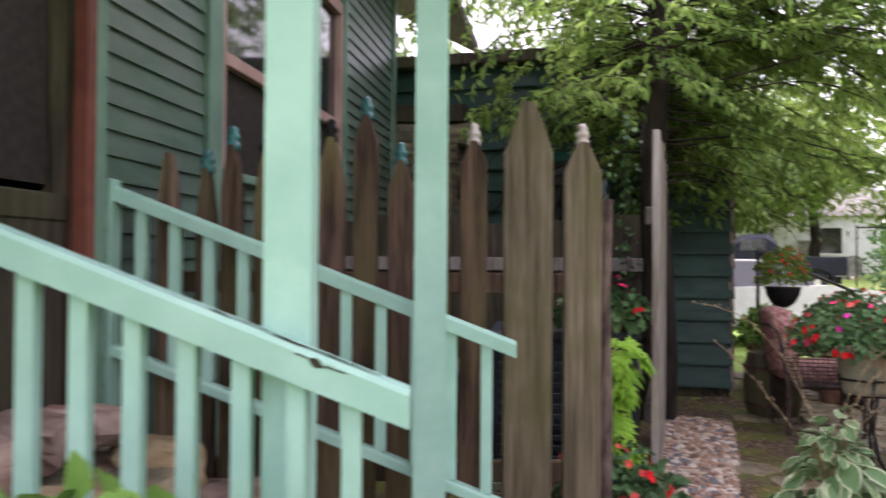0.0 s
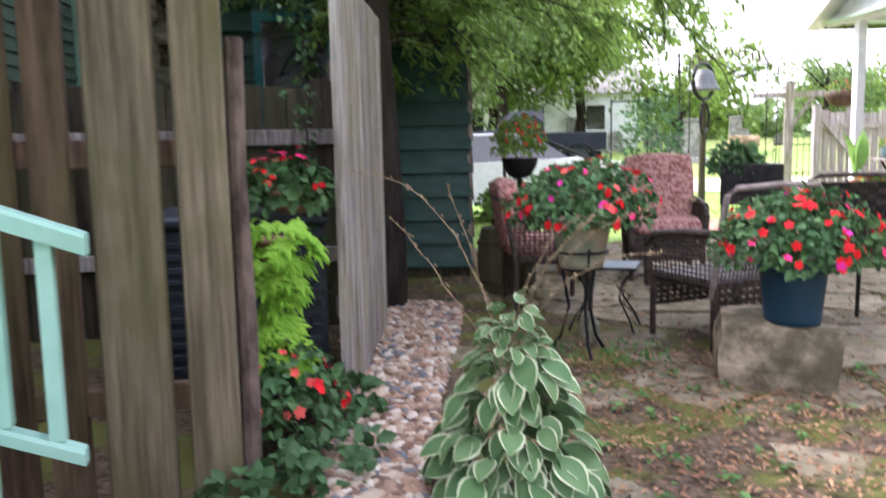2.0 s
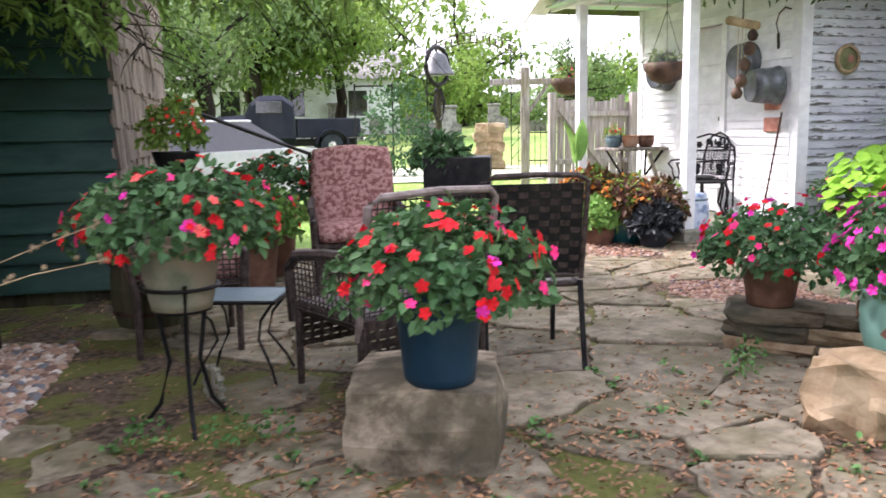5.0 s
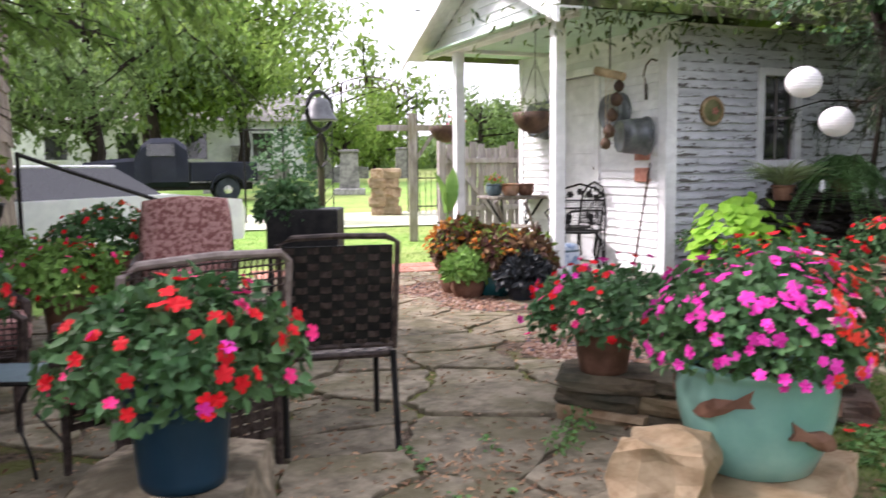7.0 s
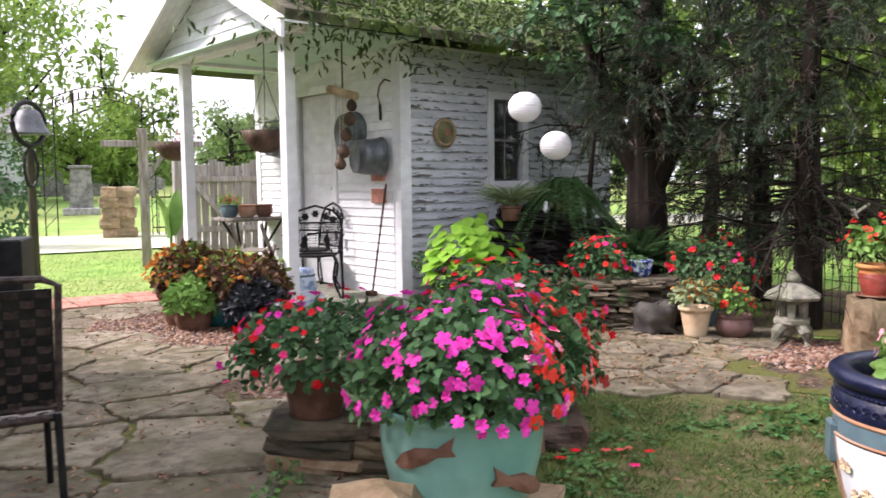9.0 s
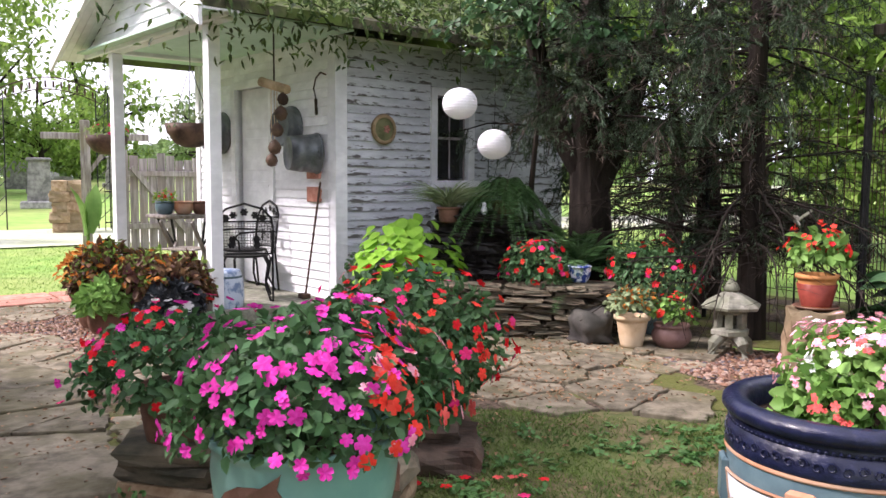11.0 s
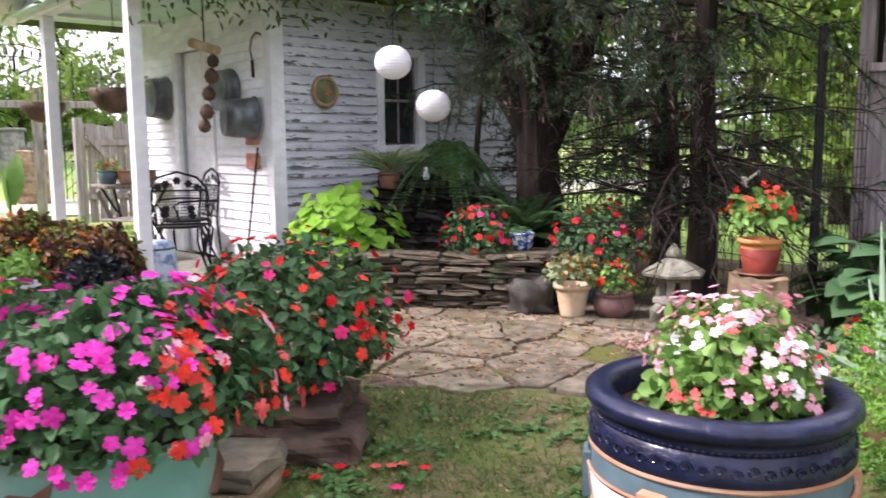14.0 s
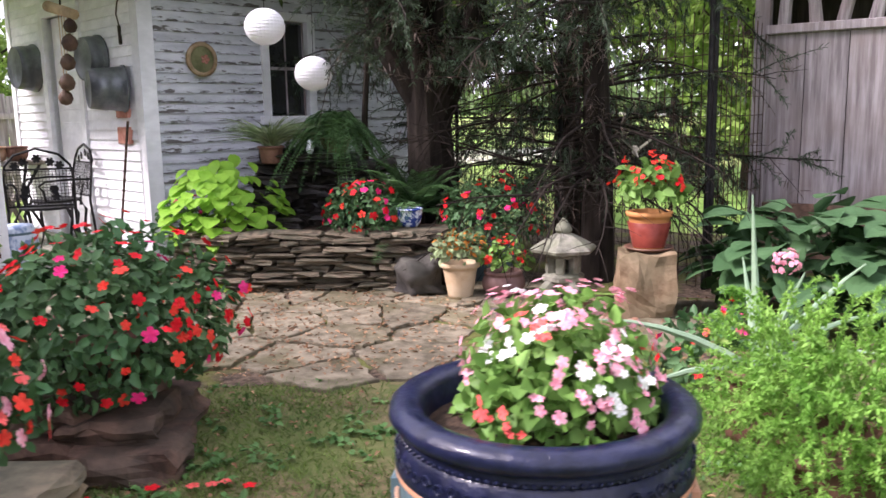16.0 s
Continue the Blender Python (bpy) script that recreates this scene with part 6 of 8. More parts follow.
dv = solid("bird_figurine", Shape().lathe([(0.012, 0), (0.03, 0.02), (0.034, 0.045), (0.02, 0.07), (0.018, 0.085), (0.02, 0.1), (0.006, 0.115)], 12), CERAMICWHITE, "small white ceramic bird on the waterfall", "figurine", smooth=True, m=pose(9.74, 5.80, z + 0.545))


def frond_plant(parent, c, n, length, droop, material, leaflet=0.05, spread=1.0, pairs=22, width=0.28):
    base, way, ln = [], [], []
    st = Shape()
    for i in range(n):
        a, e = RNG.uniform(0, 6.28), RNG.uniform(0.15, 1.25)
        L = length * RNG.uniform(0.7, 1.1)
        d = np.array([math.cos(a) * math.cos(e) * spread, math.sin(a) * math.cos(e) * spread, math.sin(e)])
        pts = [np.array(c) + d * L * t + np.array([0, 0, -droop * L * t * t]) for t in np.linspace(0, 1, 9)]
        st.tube(pts, 0.004, 0.0015, 4)
        for k in range(pairs):
            t = 0.1 + 0.9 * k / pairs
            p = np.array(c) + d * L * t + np.array([0, 0, -droop * L * t * t])
            f = unit(d + np.array([0, 0, -2 * droop * t]))
            sd = unit(np.cross(f, [0, 0, 1]))
            for sg in (-1, 1):
                base.append(p)
                way.append(sd * sg + f * 0.35)
                ln.append(leaflet * (1.05 - 0.75 * t))
    ln = np.array(ln)
    part("stalk_cluster", st, material, parent)
    hidden_part("frondage", leaf_mesh("frondage", np.array(base), np.array(way), ln, ln * width, material, 0.05, 0.15), parent)


fern = potted("fern", "large arching green fern above the waterfall", 10.02, 5.76, z + 0.545, 0.09, 0.13, 0.12, BROWNPOT)
frond_plant(fern, (0, 0, 0.20), 150, 0.70, 1.12, L_FERN, 0.07, 0.95, 34, 0.36)
spid = potted("spider_plant", "striped spider plant in a brown pot", 9.62, 6.12, z + 0.47, 0.08, 0.10, 0.14, BROWNPOT)
a = RNG.uniform(0, 6.28, 340)
hidden_part("blade_tuft", strip_mesh("blade_tuft", np.tile([0, 0, 0.13], (340, 1)) + RNG.normal(0, 0.015, (340, 3)), np.stack([np.cos(a), np.sin(a), RNG.uniform(0.9, 3.0, 340)], -1), RNG.uniform(0.26, 0.46, 340), 0.022, L_SPIDER, 1.1, 5), spid)
sago = thing("sago_palm", "dark green sago palm with long stiff fronds", "palm", 10.12, 5.02, z - 0.05)
frond_plant(sago, (0, 0, 0.12), 44, 0.98, 0.42, L_FERN, 0.12, 1.0, 40, 0.12)
part("trunk", Shape().lathe([(0.07, 0), (0.08, 0.06), (0.05, 0.14)], 12), BARK, sago)
sw = thing("sweet_potato_vine", "lime-green sweet potato vine spilling over the ledge wall", "vine", 9.20, 6.28, z - 0.1)
LIME2 = [big_leaf(0.155, 0.125).mesh("leaf", L_LIME), big_leaf(0.13, 0.105).mesh("leaf", L_LIME)]
for i in range(230):
    q, e = dome(1, 0.46, 0.42, 0.50, -0.3, 0.3)
    q, e = q[0], e[0]
    part("leaf", random.choice(LIME2), None, sw, at=aimed(q + [0, 0, 0.12], (e[0] * 0.8 - 0.3, e[1] * 0.8 - 0.2, -0.45), random.uniform(-0.3, 0.3), random.uniform(0.7, 1.1)))
for i in range(34):
    part("leaf", random.choice(LIME2), None, sw, at=aimed((-0.27 - random.uniform(0, 0.14), -0.16 + random.uniform(-0.25, 0.2), random.uniform(-0.3, 0.15)), (-0.7, -0.5, random.uniform(-0.8, -0.2)), random.uniform(-0.4, 0.4), random.uniform(0.7, 1.0)))
part("stem_cluster", Shape().tube([(0, 0, 0), (-0.15, -0.1, 0.2), (-0.35, -0.2, 0.1)], 0.008).tube([(0, 0, 0), (0.1, 0, 0.3)], 0.008), L_LIME, sw)
red3 = thing("impatiens", "dark-leaved red and rose impatiens on the ledge wall", "flowers", 9.57, 5.14, z - 0.06)
foliage(red3, L_IMPAT, (0, 0, 0.16), (0.28, 0.28, 0.23), 750, 0.055, 0.6, -0.4)
blossoms(red3, (0, 0, 0.16), (0.29, 0.29, 0.24), (("red", 18), ("orange red", 14), ("rose", 16)), -0.3, 1.35)
red5 = thing("impatiens", "small red impatiens by the shed corner", "flowers", 9.22, 6.75, z - 0.07)
foliage(red5, L_IMPAT, (0, 0, 0.12), (0.22, 0.2, 0.14), 260, 0.05, 0.6, -0.3)
blossoms(red5, (0, 0, 0.12), (0.22, 0.2, 0.15), (("rose", 6),), 0.1, 1.0)
bw = potted("porcelain_pot", "small blue and white porcelain pot on the wall", 9.72, 4.80, z + 0.005, 0.065, 0.095, 0.14, PORCELAIN, 0.006, 0.01)
red4 = thing("impatiens", "tall red impatiens beside the cast stone lantern", "flowers", 10.15, 4.32, 0.0)
part("pot", pot_shape(0.14, 0.18, 0.30, 0.015), SLATEGLAZE, red4, smooth=True)
foliage(red4, L_IMPAT, (0, 0, 0.52), (0.42, 0.40, 0.28), 1000, 0.06, 0.6, -0.45)
blossoms(red4, (0, 0, 0.52), (0.43, 0.41, 0.29), (("red", 34), ("orange red", 14), ("rose", 14)), -0.3, 1.3)
tan = potted("flower_pot", "sandy terracotta pot with yellow-green coleus", 9.46, 4.20, 0.03, 0.085, 0.125, 0.25, TAN, 0.018)
foliage(tan, L_SPIDER, (0, 0, 0.33), (0.18, 0.18, 0.13), 260, 0.055, 0.6, -0.3)
foliage(tan, TULLE, (0, 0, 0.34), (0.18, 0.18, 0.13), 70, 0.05, 0.6, 0.0, name="tip_foliage")
clay = potted("flower_pot", "round purplish clay pot of red geranium", 9.62, 3.94, 0.03, 0.09, 0.125, 0.19, PURPLECLAY, 0.014, 0.045)
foliage(clay, L_BEGON, (0, 0, 0.27), (0.17, 0.17, 0.13), 220, 0.05, 0.75, -0.3)
blossoms(clay, (0, 0, 0.28), (0.17, 0.17, 0.14), (("orange red", 14), ("red", 8)), 0.0, 0.8, None, 2)
solid("boulder", rough_stone(0.40, 0.30, 0.27, 0.24, 5, 35), DARKROCK, "smooth dark grey boulder at the wall foot", "boulder", smooth=True, m=pose(9.50, 4.60, 0.02, 0, 0, 50))

lan = thing("stone_lantern", "mossy cast stone pagoda lantern", "stone lantern", 9.66, 3.50, 0.02, 12)
for i in range(4):
    a = math.pi / 4 + i * math.pi / 2
    part("leg", Shape().tube([(0.17 * math.cos(a), 0.17 * math.sin(a), 0), (0.15 * math.cos(a), 0.15 * math.sin(a), 0.10), (0.06 * math.cos(a), 0.06 * math.sin(a), 0.17)], 0.04, 0.05, 8), CONCRETE, lan)
part("base_plate", Shape().lathe([(0.12, 0.15), (0.15, 0.17), (0.15, 0.20), (0.11, 0.22)], 6), CONCRETE, lan)
for i in range(6):
    part("fire_box_pillar", Shape().box(-0.022, -0.028, 0.22, 0.022, 0.028, 0.33, 0.003), CONCRETE, lan, at=Euler((0, 0, i * math.pi / 3)).to_matrix().to_4x4() @ Matrix.Translation((0.095, 0, 0)))
part("lintel", Shape().lathe([(0.11, 0.32), (0.125, 0.335), (0.12, 0.35)], 6), CONCRETE, lan)
part("roof", Shape().lathe([(0.12, 0.345), (0.225, 0.365), (0.235, 0.385), (0.22, 0.40), (0.13, 0.45), (0.055, 0.485), (0.05, 0.495)], 6), CONCRETE, lan)
part("finial", Shape().lathe([(0.05, 0.49), (0.062, 0.51), (0.045, 0.545), (0.012, 0.585), (0.003, 0.59)], 12), CONCRETE, lan, smooth=True)

pil = solid("boulder", rough_stone(0.40, 0.36, 0.46, 0.12, 5, 51), mat("brown sandstone", (0.16, 0.105, 0.06), (0.32, 0.235, 0.145), scale=8.0, rough=0.9, bump=0.7, c3=(0.11, 0.095, 0.055), big=3.0, amt=0.6, vary=0), "upright sandstone rock used as a pot stand", "boulder", m=pose(9.64, 2.92, 0, 0, 0, 20))
orp = potted("flower_pot", "orange and red banded clay pot of red geranium", 9.63, 2.90, 0.455, 0.095, 0.13, 0.23, ORANGECLAY, 0.016)
part("glaze_band", Shape().lathe([(0.1, 0.01), (0.137, 0.165), (0.132, 0.168), (0.095, 0.012)], 28, cap=False), mat("oxblood glaze", (0.16, 0.03, 0.02), (0.24, 0.05, 0.035), vary=0, rough=0.35), orp, "oxblood glazed lower band", True)
part("saucer", Shape().lathe([(0.13, -0.012), (0.155, 0.004), (0.15, 0.012), (0.12, 0.0)], 24), BROWNPOT, orp)
foliage(orp, L_BEGON, (0, 0, 0.36), (0.19, 0.19, 0.16), 170, 0.075, 0.8, -0.3)
blossoms(orp, (0, 0, 0.38), (0.20, 0.20, 0.18), (("orange red", 16), ("red", 10)), -0.1, 0.8, None, 3)

brd = thing("bird_stake", "grey metal bird with raised wings on a thin stake", "garden ornament", 10.12, 3.17, 0.0, 30)
part("stake", Shape().tube([(0, 0, 0), (0.01, 0, 0.55), (0, 0, 1.02)], 0.006, 0.004, 5), IRON, brd)
bod = Shape()
bod.tube([(-0.09, 0, 1.00), (-0.05, 0, 1.02), (0.0, 0, 1.04), (0.05, 0, 1.06), (0.08, 0, 1.07)], 0.006, 0.008, 8)
bod.lathe([(0.004, 1.0), (0.022, 1.02), (0.026, 1.04), (0.016, 1.065), (0.004, 1.075)], 10)
part("body", bod, CONCRETE, brd)
for sg_ in (-1, 1):
    part("wing", Shape().add([(0.03, sg_ * 0.012, 1.05), (-0.03, sg_ * 0.012, 1.045), (-0.07, sg_ * 0.09, 1.11), (0.0, sg_ * 0.11, 1.13), (0.03, sg_ * 0.012, 1.042), (-0.03, sg_ * 0.012, 1.037), (-0.07, sg_ * 0.09, 1.105), (0.0, sg_ * 0.11, 1.124)],
         [(0, 1, 2, 3), (7, 6, 5, 4), (0, 4, 5, 1), (1, 5, 6, 2), (2, 6, 7, 3), (3, 7, 4, 0)]), CONCRETE, brd)

# hydrangea, aloe, asparagus fern
HYD = [big_leaf(0.27, 0.19).mesh("leaf", L_HYDR), big_leaf(0.22, 0.16).mesh("leaf", L_HYDR)]
for k, (x, y, r, n) in enumerate(((9.95, 2.05, 0.50, 80), (10.0, 1.35, 0.55, 90), (10.5, 0.7, 0.6, 60))):
    hy = thing("hydrangea", "dark green broad-leaved hydrangea bush", "shrub", x, y, 0)
    for i in range(n):
        q, e = dome(1, r, r, 0.40, -0.15, 0.25)
        part("leaf", random.choice(HYD), None, hy, at=aimed(q[0] + [0, 0, 0.36], (e[0][0], e[0][1], e[0][2] * 0.3 - 0.25), random.uniform(-0.3, 0.3), random.uniform(0.8, 1.15)))
    foliage(hy, L_HYDR, (0, 0, 0.28), (r * 0.85, r * 0.85, 0.36), 300, 0.15, 0.55, -0.6, name="inner_foliage")
    part("stem_cluster", Shape().tube([(0, 0, 0), (0.1, 0, 0.5)], 0.01).tube([(0, 0, 0), (-0.15, 0.1, 0.5)], 0.01), BARK, hy)
ph = thing("hydrangea_bloom", "pale pink round hydrangea flower head", "flower", 9.05, 1.98, 0.0)
part("stem", Shape().tube([(0.1, 0, 0), (0.05, 0, 0.3), (0, 0, 0.5)], 0.006), L_HYDR, ph)
blossoms(ph, (0, 0, 0.53), (0.065, 0.065, 0.06), (("pale pink", 46),), -0.9, 0.7)
al = potted("aloe", "pot with long spiny grey-green aloe leaves", 7.95, 1.88, 0.0, 0.13, 0.17, 0.30, BROWNPOT)
for i, (a, e, ln) in enumerate(((1.4, 1.5, 0.74), (2.13, 0.62, 0.80), (2.5, 0.35, 0.62), (-0.95, 0.95, 0.72), (-0.7, 0.6, 0.7), (-1.6, 0.6, 0.55), (0.6, 1.2, 0.55), (3.0, 0.6, 0.5), (-1.2, 1.25, 0.5))):
    d = Vector((math.cos(a) * math.cos(e), math.sin(a) * math.cos(e), math.sin(e)))
    pts = [Vector((0, 0, 0.26)) + d * ln * t + Vector((0, 0, -0.35 * ln * t * t * math.cos(e))) for t in (0, 0.2, 0.4, 0.6, 0.8, 1.0)]
    part("aloe_leaf", Shape().tube(pts, 0.026, 0.003, 6), L_ALOE, al)
asp = thing("asparagus_fern", "bright feathery asparagus fern bush", "fern", 7.28, 1.53, 0.0)
part("pot", pot_shape(0.18, 0.22, 0.3, 0.015), BROWNPOT, asp, smooth=True)
p0, d0 = dome(820, 0.50, 0.48, 0.42, -0.75, 0.5)
bs, wy, ln = [], [], []
for q, e in zip(p0 + [0, 0, 0.42], d0):
    f = unit(e + RNG.normal(0, 0.3, 3) + np.array([0, 0, 0.25]))
    for k in range(42):
        t = k / 42
        bs.append(q - f * 0.12 * (1 - t) + np.array([0, 0, -0.05 * t * t]))
        wy.append(RNG.normal(0, 1, 3) + f * 0.8)
        ln.append(0.026 * (1.1 - 0.6 * t))
ln = np.array(ln)
hidden_part("foliage", leaf_mesh("foliage", np.array(bs), np.array(wy), ln, ln * 0.34, L_ASPAR, 0, 0.1), asp)
part("stem_cluster", Shape().tube([(0, 0, 0.2), (0.1, 0, 0.6)], 0.006).tube([(0, 0, 0.2), (-0.15, 0.1, 0.6)], 0.006).tube([(0, 0, 0.2), (-0.1, -0.15, 0.65)], 0.006), L_ASPAR, asp)
ri = thing("impatiens", "small red and pink impatiens by the aloe", "flowers", 8.35, 2.1, 0.0)
foliage(ri, L_IMPAT, (0, 0, 0.18), (0.32, 0.3, 0.2), 420, 0.06, 0.65, -0.4)
blossoms(ri, (0, 0, 0.2), (0.33, 0.3, 0.22), (("red", 12), ("rose", 6), ("coral", 5)), -0.1, 1.0)

# ---- porch things ----
SM = pose(*SH[:3], 0, 0, SH[3])


def onshed(name, label, category, a, b, z, rz=0):
    q = SM @ Vector((a, b, z))
    return thing(name, label, category, q.x, q.y, q.z, SH[3] + rz)


def iron_chair(a, b, rz):
    c = onshed("iron_chair", "black wrought-iron garden chair with leaf scrolls", "chair", a, b, 0.152, rz)
    part("seat", Shape().lathe([(0.21, 0.415), (0.225, 0.42), (0.225, 0.435), (0.20, 0.44)], 20), IRON, c)
    b_ = Shape().tube([(-0.26, -0.27, 0.0), (-0.26, -0.23, 0.42), (-0.265, -0.26, 0.70), (-0.25, -0.28, 0.80), (-0.17, -0.29, 0.89), (0, -0.295, 0.94), (0.17, -0.29, 0.89), (0.25, -0.28, 0.80), (0.265, -0.26, 0.70), (0.26, -0.23, 0.42), (0.26, -0.27, 0.0)], 0.012, n=6)
    b_.tube([(-0.26, -0.275, 0.77), (0.26, -0.275, 0.77)], 0.009, n=5).tube([(-0.26, -0.235, 0.46), (0.26, -0.235, 0.46)], 0.009, n=5)
    part("back_frame", b_, IRON, c)
    g_ = Shape()
    for i in range(-9, 10):
        g_.tube([(i * 0.027, -0.237, 0.46), (i * 0.027, -0.275, 0.77)], 0.0024, n=4)
    for j in range(11):
        g_.tube([(-0.26, -0.237 - j * 0.0035, 0.48 + j * 0.027), (0.26, -0.237 - j * 0.0035, 0.48 + j * 0.027)], 0.0024, n=4)
    part("lattice", g_, IRON, c)
    lf = petals(6, 0.05, 0.2)
    for px, pz in ((-0.11, 0.6), (0.11, 0.6), (-0.12, 0.55), (0.12, 0.54), (0, 0.86), (-0.1, 0.83), (0.1, 0.83), (-0.17, 0.80), (0.17, 0.80)):
        m_ = Matrix.Translation((px, -0.24 - (pz - 0.46) * 0.13, pz)) @ Matrix.Rotation(radians(90), 4, "X") @ Matrix.Scale(0.75, 4)
        part("scroll_leaf", Shape().add([m_ @ Vector(q) for q in lf.v], lf.f), IRON, c)
    for sg_ in (-1, 1):
        part("arm", Shape().tube([(sg_ * 0.25, -0.24, 0.62), (sg_ * 0.29, -0.05, 0.63), (sg_ * 0.29, 0.16, 0.62), (sg_ * 0.27, 0.21, 0.58), (sg_ * 0.26, 0.17, 0.53), (sg_ * 0.25, 0.15, 0.42)], 0.012, n=6), IRON, c)
        for sy in (-1, 1):
            part("leg", Shape().tube([(sg_ * 0.18, sy * 0.16, 0.43), (sg_ * 0.22, sy * 0.2, 0.34), (sg_ * 0.19, sy * 0.18, 0.15), (sg_ * 0.24, sy * 0.24, 0.0)], 0.016, 0.012, 6), IRON, c)
    return c


iron_chair(-0.66, 0.62, -29)
iron_chair(-0.36, 1.22, 85)
stl = thing("ceramic_stool", "blue and white ceramic garden stool", "stool", 8.26, 7.70, 0.02)
part("body", Shape().lathe([(0.15, 0), (0.16, 0.02), (0.188, 0.14), (0.196, 0.23), (0.19, 0.34), (0.17, 0.45), (0.16, 0.47), (0.06, 0.48), (0.004, 0.481)], 28), mat("mottled pale blue ceramic", (0.17, 0.24, 0.38), (0.50, 0.57, 0.66), scale=11.0, rough=0.4, vary=0, lo=0.42, hi=0.52), stl, smooth=True)
for zz_ in (0.06, 0.40):
    part("stud_ring", Shape().lathe([(0.168 if zz_ < 0.2 else 0.177, zz_), (0.18 if zz_ < 0.2 else 0.185, zz_ + 0.012), (0.176 if zz_ < 0.2 else 0.172, zz_ + 0.025)], 28, cap=False), SLATEGLAZE, stl)


def bucket(label, a, b, z, r0, r1, d, rz=0, m=STEEL):
    t = onshed("wash_tub", label, "metal tub", a, b, z, rz)
    tilt = pose(0, 0, 0, 0, -90, 0)
    part("body", Shape().lathe([(r1 - 0.01, 0.01), (r1 + 0.012, 0.0), (r1 + 0.012, 0.02), (r1, 0.025), (r1 + (r0 - r1) * 0.5, d * 0.5), (r1 + (r0 - r1) * 0.5 + 0.005, d * 0.52), (r0, d), (r0 - 0.015, d - 0.012), (0.004, d - 0.012)], 30), m, t, smooth=True, at=tilt)
    part("handle", Shape().tube([(-0.05, -r1 - 0.01, 0.0), (-0.06, -r1 - 0.05, 0.03), (-0.06, -r1 - 0.05, -0.03), (-0.05, -r1 - 0.01, 0)], 0.006), m, t)
    return t


bucket("galvanised wash tub hung on the shed wall", -0.03, 0.30, 1.58, 0.165, 0.195, 0.30, -14)
bucket("shallow grey enamel basin on the wall", -0.02, 0.80, 1.86, 0.19, 0.21, 0.15)
bucket("large grey enamel pan hung beside the door", -0.02, 2.38, 1.86, 0.21, 0.235, 0.2)
sk = onshed("sickle", "old rusty sickle hung on the wall", "tool", -0.03, 0.26, 2.1)
part("blade", Shape().tube([(0, -0.12, 0.24), (0, -0.03, 0.27), (0, 0.06, 0.22), (0, 0.1, 0.12), (0, 0.06, 0.02)], 0.009, 0.006), RUST, sk)
part("handle", Shape().tube([(0, 0.06, 0.02), (0, 0.05, -0.14)], 0.015), DARKWOOD, sk)
for zb in (1.10, 1.33):
    pq = onshed("wall_brick", "small red brick plaque on the wall", "plaque", -0.03, 0.36, zb)
    part("brick", Shape().box(-0.02, -0.11, 0, 0.02, 0.11, 0.15, 0.006), BRICKRED, pq)
hoe = onshed("garden_hoe", "thin garden tool leaning on the shed corner", "tool", -0.06, 0.1, 0.152)
part("shaft", Shape().tube([(-0.16, 0.14, 0), (-0.05, 0.02, 1.15)], 0.011), RUST, hoe)
part("head", Shape().box(-0.2, 0.1, 0, -0.12, 0.2, 0.05, 0.004), RUST, hoe)
GOURD = mat("dried gourd", (0.045, 0.028, 0.02), (0.12, 0.075, 0.05), scale=8.0, rough=0.6, bump=0.2, vary=0.2)
go = onshed("gourd_mobile", "hanging bamboo mobile of brown gourds on strings", "wind chime", -0.55, 0.22, 2.20)
part("bar", Shape().tube([(-0.03, 0.19, 0.05), (0.03, -0.19, -0.05)], 0.045, 0.042, 12), SAND, go)
part("cord", Shape().tube([(0, 0, 0.04), (0, 0, 0.48)], 0.008, n=5), BARK, go)
for i, (b, drop, r) in enumerate(((-0.16, 0.14, 0.055), (-0.12, 0.27, 0.065), (-0.05, 0.42, 0.062), (0.0, 0.58, 0.065), (0.06, 0.70, 0.06))):
    gd = part("gourd", Shape().lathe([(0.004, -r), (r * 0.7, -r * 0.75), (r, 0), (r * 0.75, r * 0.7), (r * 0.35, r * 1.05), (0.01, r * 1.2)], 16), GOURD, go, smooth=True, at=Matrix.Translation((0, b, -drop)))
    part("string", Shape().tube([(0, 0, r), (0, 0, drop)], 0.004, n=4), TAN, gd)


def hanging_basket(a, b, z, kinds, leafm, label):
    t = onshed("hanging_basket", label, "hanging basket", a, b, z)
    part("bowl", Shape().lathe([(0.06, -0.19), (0.15, -0.15), (0.215, -0.06), (0.235, 0.02), (0.215, 0.02), (0.19, -0.04)], 22), GOURD, t, smooth=True)
    w_ = Shape()
    for i in range(3):
        a_ = i * 2.1
        w_.tube([(0.2 * math.cos(a_), 0.2 * math.sin(a_), 0.02), (0, 0, 0.55)], 0.004, n=4)
    w_.tube([(0, 0, 0.55), (0, 0, 2.70 - z)], 0.004, n=4)
    part("chain", w_, IRON, t)
    foliage(t, leafm, (0, 0, 0.04), (0.22, 0.22, 0.12), 110, 0.06, 0.35, -0.2)
    blossoms(t, (0, 0, 0.05), (0.2, 0.2, 0.12), kinds, 0.0, 0.8)
    return t


